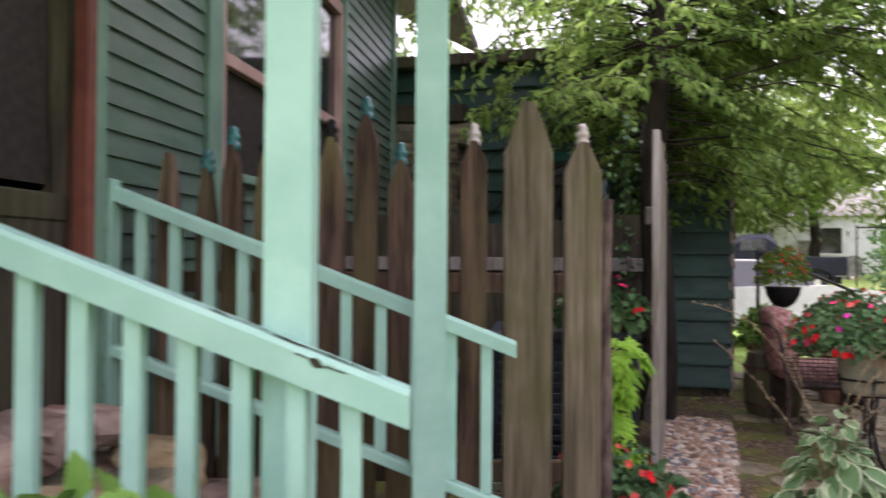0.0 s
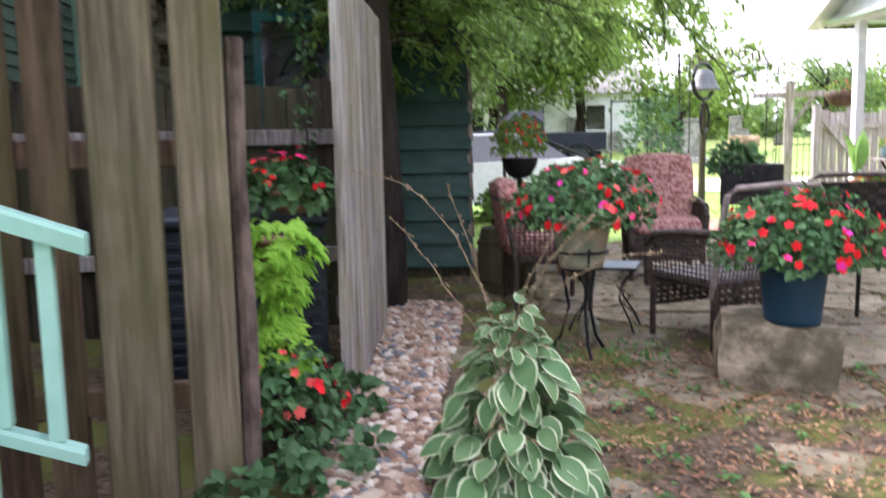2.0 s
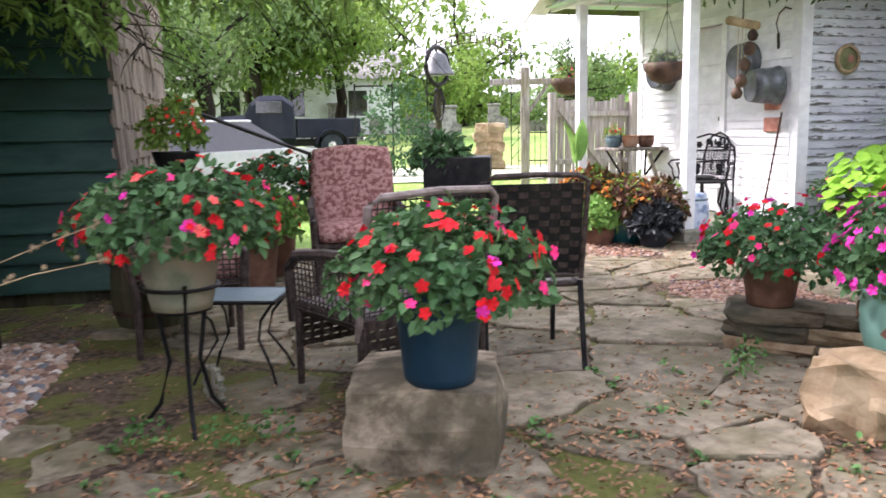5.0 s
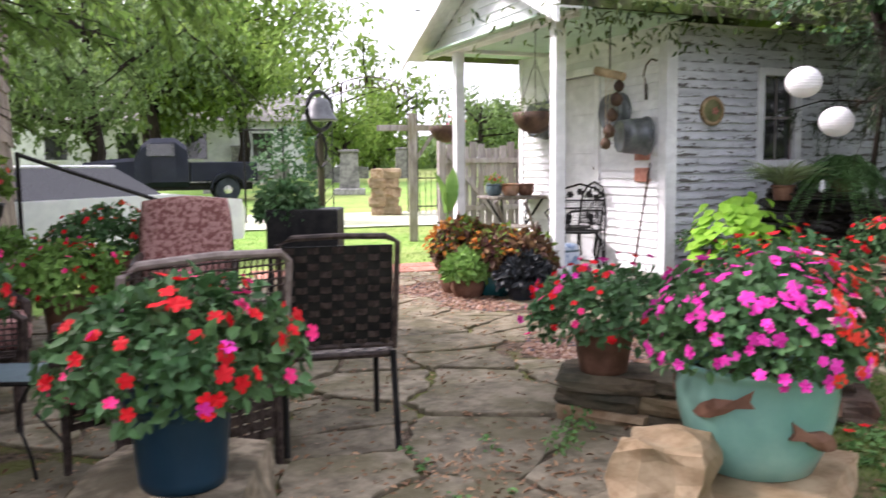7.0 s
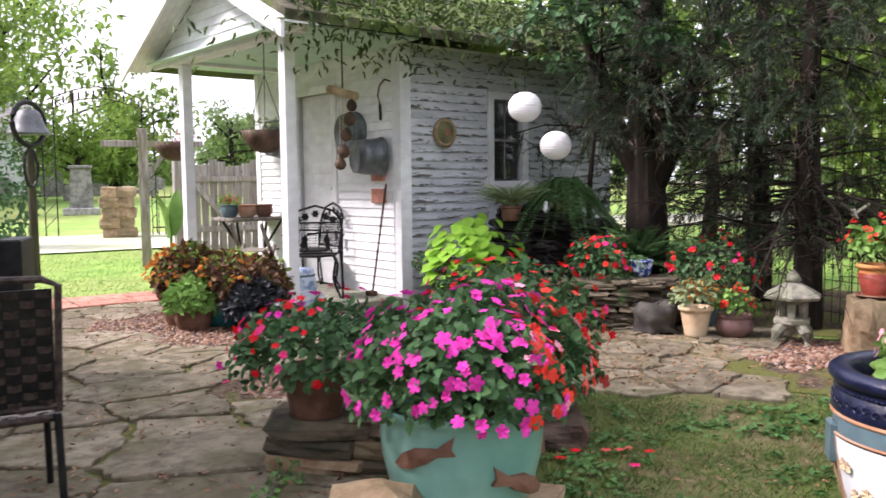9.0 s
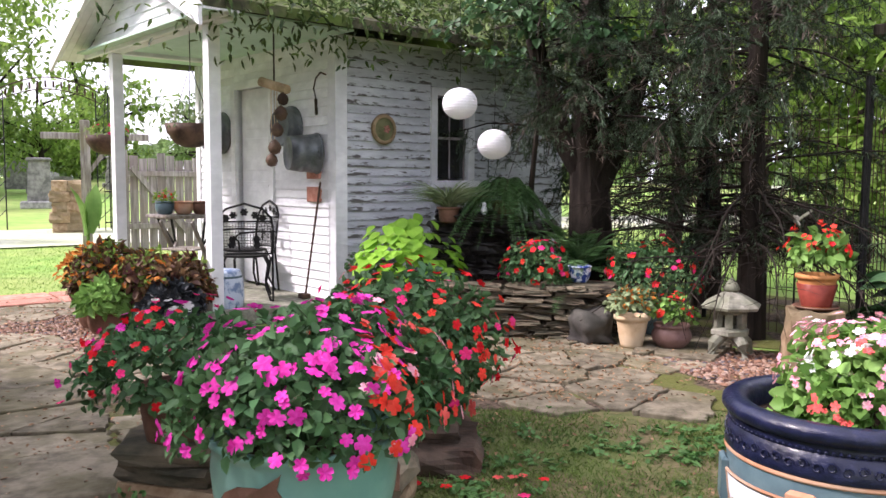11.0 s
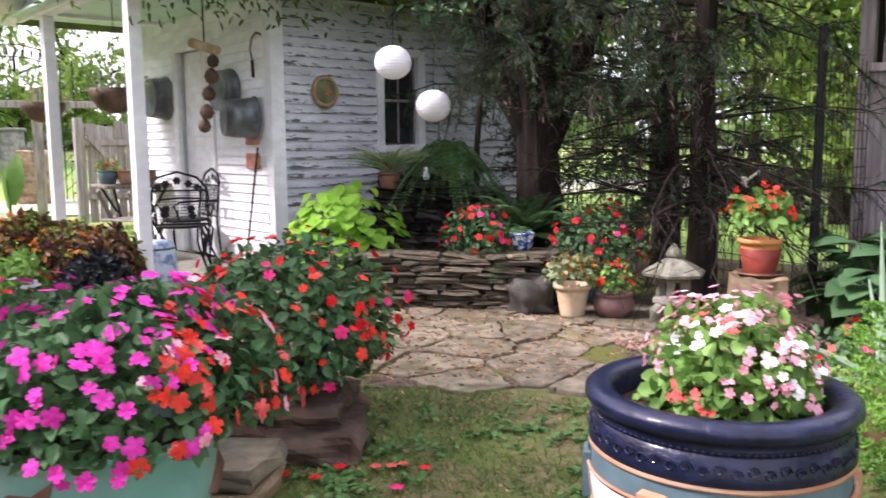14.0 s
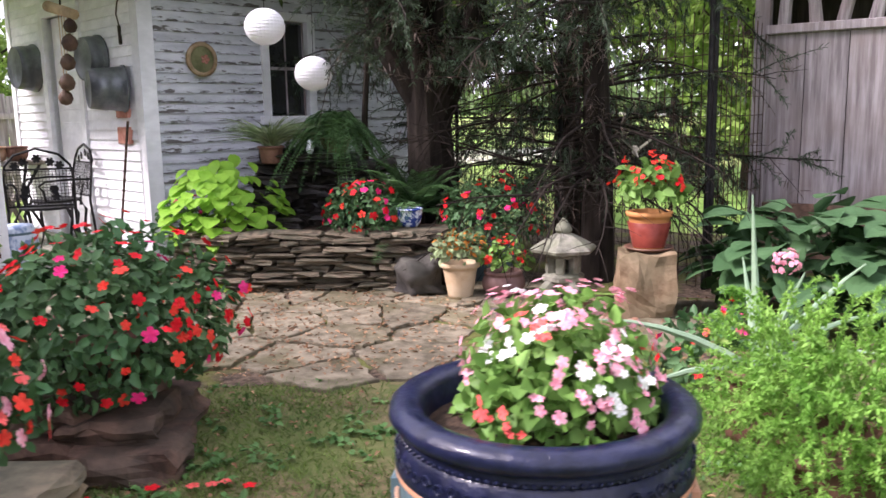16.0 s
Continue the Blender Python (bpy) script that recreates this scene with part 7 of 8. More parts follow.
hanging_basket(-1.24, 0.52, 1.80, (), L_SPIDER, "wicker hanging basket with sparse trailing plant")
hanging_basket(-1.2, 2.85, 1.78, (("rose", 8), ("coral", 6)), L_BRIGHT, "hanging basket with pink flowers")
pl = onshed("wall_plaque", "round straw-rimmed wall plaque with a painted flower", "plaque", 0.53, -0.03, 1.83)
part("rim", Shape().lathe([(0.115, 0.0), (0.145, 0.005), (0.155, 0.03), (0.14, 0.05), (0.115, 0.04)], 24, cap=False), SAND, pl, smooth=True, at=pose(0, 0, 0, 90, 0, 0))
part("face", Shape().lathe([(0.12, 0.02), (0.06, 0.028), (0.004, 0.03)], 24), mat("mossy green face", (0.10, 0.11, 0.05), (0.2, 0.2, 0.10), vary=0), pl, at=pose(0, 0, 0, 90, 0, 0))
fl = petals(5, 0.042, 0.2)
part("painted_flower", fl, BRICKRED, pl, at=pose(0.02, -0.045, 0, 90, 0, 0))
for x, y, zz_ in ((9.15, 5.66, 1.97), (9.62, 5.62, 1.645)):
    ln_ = thing("paper_lantern", "round white ribbed paper lantern hanging in the cedar", "lantern", x, y, zz_, group="paper lanterns")
    prof = []
    for i in range(33):
        t = -1.5 + 3.0 * i / 32
        prof.append((0.142 * math.cos(t) * (1 + (0.018 if i % 2 else 0)) + 0.005, 0.132 * math.sin(t)))
    part("shade", Shape().lathe(prof, 32), PAPER, ln_, smooth=False)
    part("hanger", Shape().tube([(0, 0, 0.13), (0.01, 0, 0.5), (0.0, 0.01, 1.0)], 0.003, n=4), IRON, ln_)

# table with pots at the far porch side
tb = onshed("work_table", "iron-legged table with clay pots on the porch", "table", -0.35, 2.62, 0.152, 0)
part("tabletop", Shape().box(-0.4, -0.3, 0.71, 0.4, 0.3, 0.75, 0.01), GREYWOOD, tb)
for sx in (-1, 1):
    part("leg", Shape().tube([(sx * 0.3, -0.2, 0.71), (sx * 0.16, 0, 0.36), (sx * 0.3, 0.2, 0.0)], 0.016).tube([(sx * 0.3, 0.2, 0.71), (sx * 0.16, 0, 0.36), (sx * 0.3, -0.2, 0.0)], 0.016), IRON, tb)
for a, b, m_, lab in ((-0.6, 2.72, SLATEGLAZE, "slate pot of orange flowers"), (-0.42, 2.6, TERRA, "brown clay jug on the porch table"), (-0.22, 2.55, BROWNPOT, "small dark clay pot on the table")):
    q = SM @ Vector((a, b, 0.905))
    w_ = potted("flower_pot", lab, q.x, q.y, q.z, 0.075, 0.1, 0.15, m_, 0.01, 0.02)
    if m_ is SLATEGLAZE:
        foliage(w_, L_BRIGHT, (0, 0, 0.18), (0.12, 0.12, 0.08), 90, 0.05, 0.6)
        blossoms(w_, (0, 0, 0.18), (0.12, 0.12, 0.1), (("coral", 10), ("orange red", 6)), 0, 0.9)
fc = onshed("folding_chair", "grey weathered wooden folding chair", "chair", -0.75, 1.75, 0.152, 30)
for sx in (-0.2, 0.2):
    part("leg", Shape().box(-0.02, -0.012, 0, 0.02, 0.012, 0.85, 0.003, pose(0.25, sx, 0, 0, -32, 0)), GREYWOOD, fc)
    part("leg", Shape().box(-0.02, -0.012, 0, 0.02, 0.012, 0.55, 0.003, pose(-0.2, sx, 0, 0, 30, 0)), GREYWOOD, fc)
for i in range(5):
    part("slat", Shape().box(-0.19 + i * 0.075, -0.2, 0.41, -0.13 + i * 0.075, 0.2, 0.43, 0.003), GREYWOOD, fc)

# planters at the porch corner
pg = [(7.42, 8.28, 0.28, 0.28, BROWNPOT, L_COLEUS, 0.27, 0.30, "brown tub of orange and green coleus"), (7.60, 7.92, 0.26, 0.27, INSULATOR, L_COLEUS, 0.26, 0.27, "teal glazed pot of mixed coleus"),
      (7.78, 7.70, 0.24, 0.24, BROWNPOT, L_COLEUS, 0.27, 0.25, "tub of rusty coleus by the porch post"), (7.28, 7.98, 0.2, 0.2, BROWNPOT, L_BEGON, 0.21, 0.17, "pot of light green leaves"), (7.55, 7.48, 0.16, 0.16, BLACKPLASTIC, L_DARKPURPLE, 0.22, 0.17, "pot of nearly black sweet potato vine")]
for x, y, h, r, m_, lm, rr, hh, lab in pg:
    w_ = potted("planter", lab, x, y, 0.012, r * 0.62, r * 0.8, h, m_, 0.015, 0.02, group="planters at the porch")
    foliage(w_, lm, (0, 0, h + hh * 0.45), (rr, rr, hh), 800, 0.085, 0.6, -0.4)
    if lm is L_COLEUS:
        foliage(w_, TULLE, (-0.05, 0.05, h + hh * 0.5), (rr, rr, hh), 200 if x < 7.5 else 70, 0.07, 0.5, 0.0, name="orange_tip_foliage", thick=0.1)
        foliage(w_, L_BRIGHT, (0.02, 0, h + hh * 0.5), (rr, rr, hh), 300 if x < 7.7 else 60, 0.07, 0.5, 0.0, name="green_tip_foliage", thick=0.1)
cn = thing("canna", "canna with one broad upright green leaf", "plant", 7.42, 8.5, 0.3)
CN = big_leaf(0.46, 0.13).mesh("leaf", L_BEGON)
for a, e in ((0.3, 1.3), (2.0, 1.1), (-2.0, 1.25)):
    part("leaf", CN, None, cn, at=aimed((0.03 * math.cos(a), 0.03 * math.sin(a), 0.4 + 0.1 * e), (math.cos(a) * 0.25, math.sin(a) * 0.25, e), random.uniform(0, 3)))
part("stem", Shape().tube([(0, 0, -0.1), (0, 0, 0.6)], 0.014), L_BEGON, cn)


# ---- trees ----
def limb(s, p, d, length, r0, r1, bend, steps=7):
    """A curved limb; returns its points."""
    p, d = np.array(p, float), unit(np.array(d, float))
    pts = [p]
    for i in range(steps):
        d = unit(d + np.array(bend) / steps + RNG.normal(0, 0.09, 3))
        pts.append(pts[-1] + d * length / steps)
    s.tube(pts, r0, r1, 7 if r0 > 0.03 else 5 if r0 > 0.008 else 3)
    return pts


def at_len(pts, t):
    k = min(int(t * (len(pts) - 1)), len(pts) - 2)
    f = t * (len(pts) - 1) - k
    return pts[k] * (1 - f) + pts[k + 1] * f, unit(pts[k + 1] - pts[k])


tree = thing("shade_tree", "dark-trunked shade tree with drooping light green leaves", "tree", 1.75, 6.7, 0)
tr = Shape()
tr.tube([(0, 0, -0.1), (0.02, 0, 0.5), (0.0, 0.03, 1.3), (-0.04, 0.0, 2.2), (0.02, 0.05, 3.2), (0.05, 0.0, 4.6), (0.1, 0.1, 6.5)], 0.16, 0.06, 12)
part("trunk", tr, BARK, tree)
br = Shape()
tb_, tw, tl = [], [], []
specs = []
for i in range(58):
    az = RNG.uniform(-0.32, 2.2)
    h = RNG.uniform(2.1, 5.4)
    specs.append((az, h, RNG.uniform(2.2, 5.4) * (0.7 if az > 1.5 else 1)))
for i in range(34):
    specs.append((RNG.uniform(-0.5, 1.7), RNG.uniform(1.9, 3.4), RNG.uniform(0.9, 2.3)))
for i in range(26):
    specs.append((RNG.uniform(1.9, 4.9), RNG.uniform(2.3, 4.2), RNG.uniform(0.7, 1.7)))
for i in range(24):
    specs.append((RNG.uniform(-0.2, 0.45), RNG.uniform(3.2, 4.2), RNG.uniform(2.7, 3.4)))
for az, h, L in specs:
    k = math.cos(az) - 0.62 * math.sin(az)
    L = min(L, 3.1 / k) if k > 0.3 else L
    up = RNG.uniform(0.05, 0.45)
    pts = limb(br, (0.05 * math.cos(az), 0.05 * math.sin(az), h), (math.cos(az), math.sin(az), up), L, 0.007 + 0.0024 * L, 0.003, (0, 0, -0.5 - 0.1 * (h - 2)), 9)
    for k in range(int(L * 5.8)):
        t = 0.06 + 0.94 * RNG.random()
        p, d = at_len(pts, t)
        sd = unit(np.cross(d, [0, 0, 1])) * (1 if k % 2 else -1)
        tp_ = limb(br, p, d * 0.7 + sd * RNG.uniform(0.4, 1.2) + np.array([0, 0, RNG.uniform(-0.3, 0.2)]), RNG.uniform(0.4, 0.85), 0.006, 0.002, (0, 0, -0.55), 5)
        for q in range(13):
            b, e = at_len(tp_, 0.1 + 0.9 * q / 13)
            s2 = unit(np.cross(e, [0, 0, 1])) * (1 if q % 2 else -1)
            for w in range(2):
                tb_.append(b + RNG.normal(0, 0.012, 3))
                tw.append(e * RNG.uniform(0.2, 0.9) + s2 * RNG.uniform(0.3, 1.1) + np.array([0, 0, -0.2]) + RNG.normal(0, 0.35, 3))
                tl.append(RNG.uniform(0.055, 0.105))
part("branchwork", br, BARK, tree)["kind"] = "stuff"
tb_, tw, tl = np.array(tb_), np.array(tw), np.array(tl)
ok = (tb_[:, 2] > 1.65) & ~((tb_[:, 0] > 0.9) & (tb_[:, 2] < 1.95)) & ~((tb_[:, 0] < -0.4) & (tb_[:, 2] < 2.3)) & (tb_[:, 0] - 0.75 < 0.62 * (tb_[:, 1] + 5.1))
hidden_part("leafage", leaf_mesh("leafage", tb_[ok], tw[ok], tl[ok], tl[ok] * 0.36, L_MAPLE, 0.1, 0.3), tree)


def woodland_tree(x, y, high, wide, trunk_r, material, leaf=0.35, n=2600, label="leafy green tree beyond the lawn", low=0.3, name="tree"):
    t = thing(name, label, "tree", x, y, float(land(x, y)) - 0.05)
    s = Shape()
    s.tube([(0, 0, 0), (0.03 * high, 0, high * 0.2), (0, 0.02 * high, high * 0.5), (0, 0, high * 0.85)], trunk_r, trunk_r * 0.25, 9)
    cl = []
    for i in range(14):
        a, e = RNG.uniform(0, 6.28), RNG.uniform(0.1, 1.0)
        pts = limb(s, (0, 0, high * RNG.uniform(low * 0.7, 0.7)), (math.cos(a), math.sin(a), e), wide * RNG.uniform(0.6, 1.0), trunk_r * 0.35, trunk_r * 0.06, (0, 0, -0.2), 5)
        cl += pts[2:]
    part("trunk", s, BARK, t)
    cl = np.array(cl)
    c = cl[RNG.integers(0, len(cl), n // 14)]
    c = c + RNG.normal(0, 0.12, c.shape) * wide
    p = np.repeat(c, 14, 0) + RNG.normal(0, 0.085, (len(c) * 14, 3)) * wide
    p[:, 2] = np.maximum(p[:, 2], high * low * 0.55)
    L = leaf * RNG.uniform(0.5, 1.2, len(p))
    hidden_part("crown", leaf_mesh("crown", p, RNG.normal(0, 1, p.shape) + [0, 0, -0.4], L, L * 0.55, material), t)
    return t


for x, y, hgt, wd, r, m_, lf, n in ((8.6, 29.5, 7.5, 4.2, 0.30, L_FAR, 0.26, 5200), (5.0, 32, 9, 5.0, 0.28, L_FAR, 0.3, 4200), (1.5, 27, 9, 5.0, 0.3, L_FAR, 0.3, 4200), (12.5, 38, 9, 5.5, 0.3, L_FAR, 0.36, 4200), (-3, 22, 8, 5, 0.3, L_FAR, 0.3, 3600),
                                   (17, 47, 11, 7, 0.35, L_BRIGHT, 0.5, 4600), (24, 52, 12, 8, 0.4, L_BRIGHT, 0.55, 4600), (31, 50, 7, 5, 0.4, L_BRIGHT, 0.5, 3000), (38, 44, 4.5, 3.5, 0.35, L_BRIGHT, 0.4, 2600), (11, 55, 12, 8, 0.4, L_FAR, 0.6, 4000), (3, 52, 13, 9, 0.4, L_FAR, 0.6, 4000), (-8, 45, 12, 9, 0.4, L_FAR, 0.6, 3600),
                                   (27, 33, 4.2, 2.4, 0.2, L_FAR, 0.25, 2000), (45, 36, 6, 5, 0.35, L_BRIGHT, 0.5, 2600), (19.5, 33, 5.0, 2.6, 0.15, L_BRIGHT, 0.25, 2200), (12.0, 35, 8.5, 3.6, 0.32, L_BRIGHT, 0.3, 4800), (16.3, 36.5, 8.5, 3.8, 0.32, L_BRIGHT, 0.3, 4800)):
    woodland_tree(x, y, hgt, wd, r, m_, lf, n, low=0.5 if r == 0.32 else 0.24 if r < 0.31 else 0.15)
for x, y, hgt, wd, m_ in ((20, 8, 7, 4, L_BRIGHT), (24, 3, 8, 5, L_BRIGHT), (18.5, 4.2, 5, 3.0, L_BRIGHT), (26, -4, 9, 6, L_FAR), (23, 13, 8, 5, L_BRIGHT), (30, 9, 9, 6, L_FAR), (16.5, 9.5, 6, 3.2, L_BRIGHT)):
    woodland_tree(x, y, hgt, wd, 0.18, m_, 0.24, 3600, low=0.3)
# trees across the yard behind, mirrored in the house windows
for x, y, hgt, wd in ((11.0, -6.5, 9, 5.0), (6.5, -11.0, 10, 5.5), (16.5, -3.5, 9, 5.0)):
    woodland_tree(x, y, hgt, wd, 0.3, L_FAR, 0.3, 5200, label="leafy green tree across the yard", low=0.2)
# far hedge line closing the view
hx = RNG.uniform(0, 1, 9000)
ang = -1.4 + hx * 4.6
rad = 62 + RNG.normal(0, 3, 9000)
hp = np.stack([6 + rad * np.cos(ang), 6 + rad * np.sin(ang), 1.0 + 4.6 * RNG.random(9000) ** 1.3 * (0.7 + 0.3 * np.sin(ang * 23))], -1)
loose("far_woods", leaf_mesh("far_woods", hp, RNG.normal(0, 1, hp.shape), RNG.uniform(0.8, 1.9, 9000), 0.9, L_FAR), "distant line of green woods", "woods")


# cedars by the pond
def cedar(x, y, high, r, label, lowest, n, reach, forked=False, drybits=0.35, clear=10.2):
    t = thing("cedar", label, "tree", x, y, 0)
    s = Shape()
    s.tube([(0, 0, -0.1), (0.02, 0, 0.8), (-0.03, 0.02, 1.8), (0.03, 0, 3.2), (0, 0, high)], r, r * 0.3, 12)
    if forked:
        s.tube([(0, 0, 1.25), (0.15, -0.25, 1.9), (0.35, -0.55, 2.8), (0.4, -0.7, 5.0)], r * 0.7, r * 0.3, 10)
        s.tube([(0, 0, 1.3), (-0.2, 0.3, 1.9), (-0.3, 0.5, 2.8), (-0.3, 0.6, 5.0)], r * 0.55, r * 0.25, 10)
    part("trunk", s, BARK, t)
    b = Shape()
    gb, gw_, gl, db, dw, dl = [], [], [], [], [], []
    for i in range(n):
        a = RNG.uniform(-3.5, 1.5) if forked else RNG.uniform(0, 6.28)
        h = lowest + (high * 0.8 - lowest) * RNG.random() ** 1.7
        L = reach * RNG.uniform(0.5, 1.1) * (1 - 0.25 * h / high)
        pts = limb(b, (0, 0, h), (math.cos(a), math.sin(a), RNG.uniform(-0.1, 0.35)), L, 0.015, 0.003, (0, 0, -0.45), 8)
        for k in range(int(L * 13)):
            tt = RNG.uniform(0.15, 1.0)
            p, d = at_len(pts, tt)
            tw_ = limb(b, p, d * 0.6 + RNG.normal(0, 0.6, 3) + np.array([0, 0, -0.25]), RNG.uniform(0.2, 0.5), 0.004, 0.0012, (0, 0, -0.3), 3)
            dry = RNG.random() < drybits * (1.35 - tt)
            for q in range(14 if dry else 56):
                bb, ee = at_len(tw_, RNG.random())
                (db if dry else gb).append(bb)
                (dw if dry else gw_).append(ee * 0.8 + RNG.normal(0, 0.65, 3))
                (dl if dry else gl).append(RNG.uniform(0.05, 0.12) if dry else RNG.uniform(0.025, 0.06))
    part("branchwork", b, BARK, t)["kind"] = "stuff"
    gb, gw_, gl, db, dw, dl = (np.array(k) for k in (gb, gw_, gl, db, dw, dl))
    keep = (gb[:, 2] > 1.55) | (gb[:, 0] + x > clear)
    keep &= ~((gb[:, 0] + x < 9.95) & (gb[:, 1] + y > 5.3) & (gb[:, 2] < 2.2))
    gb, gw_, gl = gb[keep], gw_[keep], gl[keep]
    keep = (db[:, 2] > 1.5) | (db[:, 0] + x > clear)
    db, dw, dl = db[keep], dw[keep], dl[keep]
    hidden_part("sprays", leaf_mesh("sprays", gb, gw_, gl, gl * 0.13, L_CEDAR, 0.05, 0.2), t)
    hidden_part("dead_twig_mass", leaf_mesh("dead_twig_mass", db, dw, dl, dl * 0.08, L_CEDARDRY, 0.0, 0.1), t)
    return t


cedar(10.48, 5.10, 7.0, 0.25, "old dark cedar with forked trunk and sparse sprays", 1.75, 92, 1.95, True, 0.25, 10.6)
cedar(10.55, 3.62, 6.5, 0.14, "dark cedar with drooping twiggy branches", 0.75, 110, 1.7, False, 0.38)
cedar(12.0, 4.5, 7.0, 0.16, "dark cedar standing behind the pond", 1.0, 64, 1.9, False, 0.45)
cedar(12.4, 6.9, 7.0, 0.16, "dark cedar beside the shed", 1.4, 26, 1.8, False, 0.3)
# vine on the shed roof and eave
n = 4000
va, vb = RNG.uniform(-1.5, 3.2, n), RNG.uniform(-0.75, 1.0, n)
vz = ridge_z - np.abs(vb - ridge_y) * (ridge_z - ez) / half + 0.16 + RNG.normal(0, 0.06, n)
hang = RNG.random(n) < 0.035
vb = np.where(hang, -0.62 + RNG.normal(0, 0.08, n), vb)
vz = np.where(hang, 2.62 - 0.32 * RNG.random(n) ** 2, vz)
vp = np.stack([va, vb, vz], -1)
vine = onshed("roof_vine", "green creeper sprawling over the shed roof", "vine", 0, 0, 0)
hidden_part("leafage", leaf_mesh("leafage", vp, RNG.normal(0, 1, (n, 3)) + [0, -0.5, -0.3], RNG.uniform(0.05, 0.11, n), 0.035, L_ROOF), vine)
s = Shape()
for i in range(12):
    limb(s, (RNG.uniform(-1.5, 2.8), -0.2, ridge_z - (0.2 + ridge_y) * (ridge_z - ez) / half + 0.14), (RNG.normal(), -0.3, -0.1), 0.8, 0.01, 0.003, (0, 0, -0.3), 6)
part("vine_stem", s, BARK, vine)
n = 150
gp_ = np.array([-0.9, -0.35, 2.55]) + RNG.normal(0, 1, (n, 3)) * [0.8, 0.15, 0.12]
hidden_part("hanging_leafage", leaf_mesh("hanging_leafage", gp_[:150], RNG.normal(0, 1, (150, 3)) + [0, 0, -0.8], 0.09, 0.03, L_ROOF), vine)
mp_ = thing("sapling", "broad-leaved sapling branches in front of the cedar", "tree", 10.17, 5.57, 0)
s = Shape()
s.tube([(0, 0, 0), (0.02, 0, 1.3), (0.0, -0.1, 2.2), (-0.1, -0.2, 3.2)], 0.035, 0.012, 7)
lb, lw, ll = [], [], []
for i in range(16):
    a = RNG.uniform(2.5, 4.5)
    pts = limb(s, (0.0, -0.1, RNG.uniform(2.4, 3.3)), (math.cos(a), math.sin(a), 0.1), RNG.uniform(0.6, 1.4), 0.012, 0.003, (0, 0, -0.15), 6)
    for k in range(34):
        p, d = at_len(pts, RNG.uniform(0.2, 1))
        lb.append(p + RNG.normal(0, 0.05, 3))
        lw.append(d + RNG.normal(0, 0.7, 3) + [0, 0, -0.2])
        ll.append(RNG.uniform(0.07, 0.12))
part("trunk", s, BARK, mp_)["kind"] = "stuff"
hidden_part("leafage", leaf_mesh("leafage", np.array(lb), np.array(lw), np.array(ll), np.array(ll) * 0.8, L_HYDR), mp_)

# ---- old grey shed, iron fence on the pond side ----
old = thing("wall_old_shed", "old grey board shed with an open slatted gable", "shed", 11.62, 2.62, 0, -93, kind="structure")
x = 0.0
while x < 3.4:
    wd = random.uniform(0.27, 0.38)
    part("board", Shape().box(x, -0.02, 0.56, x + wd - 0.008, 0.02 + random.uniform(-0.006, 0.006), 1.90, 0.003), OLDBOARD, old)
    x += wd
part("sill", Shape().box(-0.02, -0.06, 1.88, 3.4, 0.03, 1.95, 0.006), OLDBOARD, old)
part("post", Shape().box(-0.11, -0.04, 0.0, 0.0, 0.06, 2.6, 0.006), OLDBOARD, old)
part("foundation", Shape().box(-0.05, -0.03, 0, 3.4, 0.12, 0.56, 0.01), REDSTONE, old)
part("back", Shape().box(0, 0.9, 0.0, 3.4, 1.0, 2.6).box(-0.1, 0.06, 0, 0.0, 1.0, 2.6), DARKWOOD, old)
for x0, x1, x2 in ((0.1, 0.12, 0.08), (0.34, 0.31, 0.40), (0.52, 0.58, 0.50), (0.74, 0.80, 0.95), (1.2, 1.15, 1.3), (1.6, 1.7, 1.62), (2.1, 2.0, 2.15)):
    part("branch_slat", Shape().tube([(x0, 0, 1.93), (x1, -0.02, 2.2), (x2, 0, 2.62)], 0.05, 0.04, 8), OLDBOARD, old)
part("roof_slab", Shape().box(-0.3, -0.22, 2.58, 3.8, 1.3, 2.68, 0.01), DARKWOOD, old)
bl = thing("iron_basket", "round dark wire basket hung on the shed boards", "basket", 11.58, 1.58, 1.05)
part("hoops", Shape().tube([(0, 0.11 * math.cos(i * 0.3142), 0.16 * math.sin(i * 0.3142)) for i in range(21)], 0.012, n=5).tube([(-0.06, 0.07 * math.cos(i * 0.3142), 0.11 * math.sin(i * 0.3142)) for i in range(21)], 0.01, n=5).tube([(-0.06, -0.07, 0), (-0.06, 0.07, 0)], 0.006).tube([(-0.06, 0, -0.1), (-0.06, 0, 0.1)], 0.006), IRON, bl)
fe = thing("wire_fence", "rusty wire grid fence between dark iron posts", "fence", 10.62, 2.80, 0, 0)
for x0, y0, x1, y1 in ((0, 0, 0.95, -0.16), (0, 0, 0.75, 1.5), (0.75, 1.5, 1.6, 3.1)):
    L = math.hypot(x1 - x0, y1 - y0)
    k = int(L / 0.085)
    for i in range(k + 1):
        px, py = x0 + (x1 - x0) * i / k, y0 + (y1 - y0) * i / k
        part("wire", Shape().tube([(px, py, 0), (px + random.uniform(-0.015, 0.015), py, 1.0), (px, py, 1.92 + random.uniform(-0.1, 0.1))], 0.0038, n=4), RUST, fe)
    for j in range(13):
        part("wire", Shape().tube([(x0, y0, 0.1 + j * 0.145), (x1, y1, 0.1 + j * 0.145)], 0.0034, n=4), RUST, fe)
for px, py in ((-0.03, 0.0), (0.05, -0.01), (0.75, 1.5), (1.6, 3.1)):
    part("post", Shape().tube([(px, py, 0), (px, py, 2.15)], 0.022, 0.02, 8), IRON, fe)

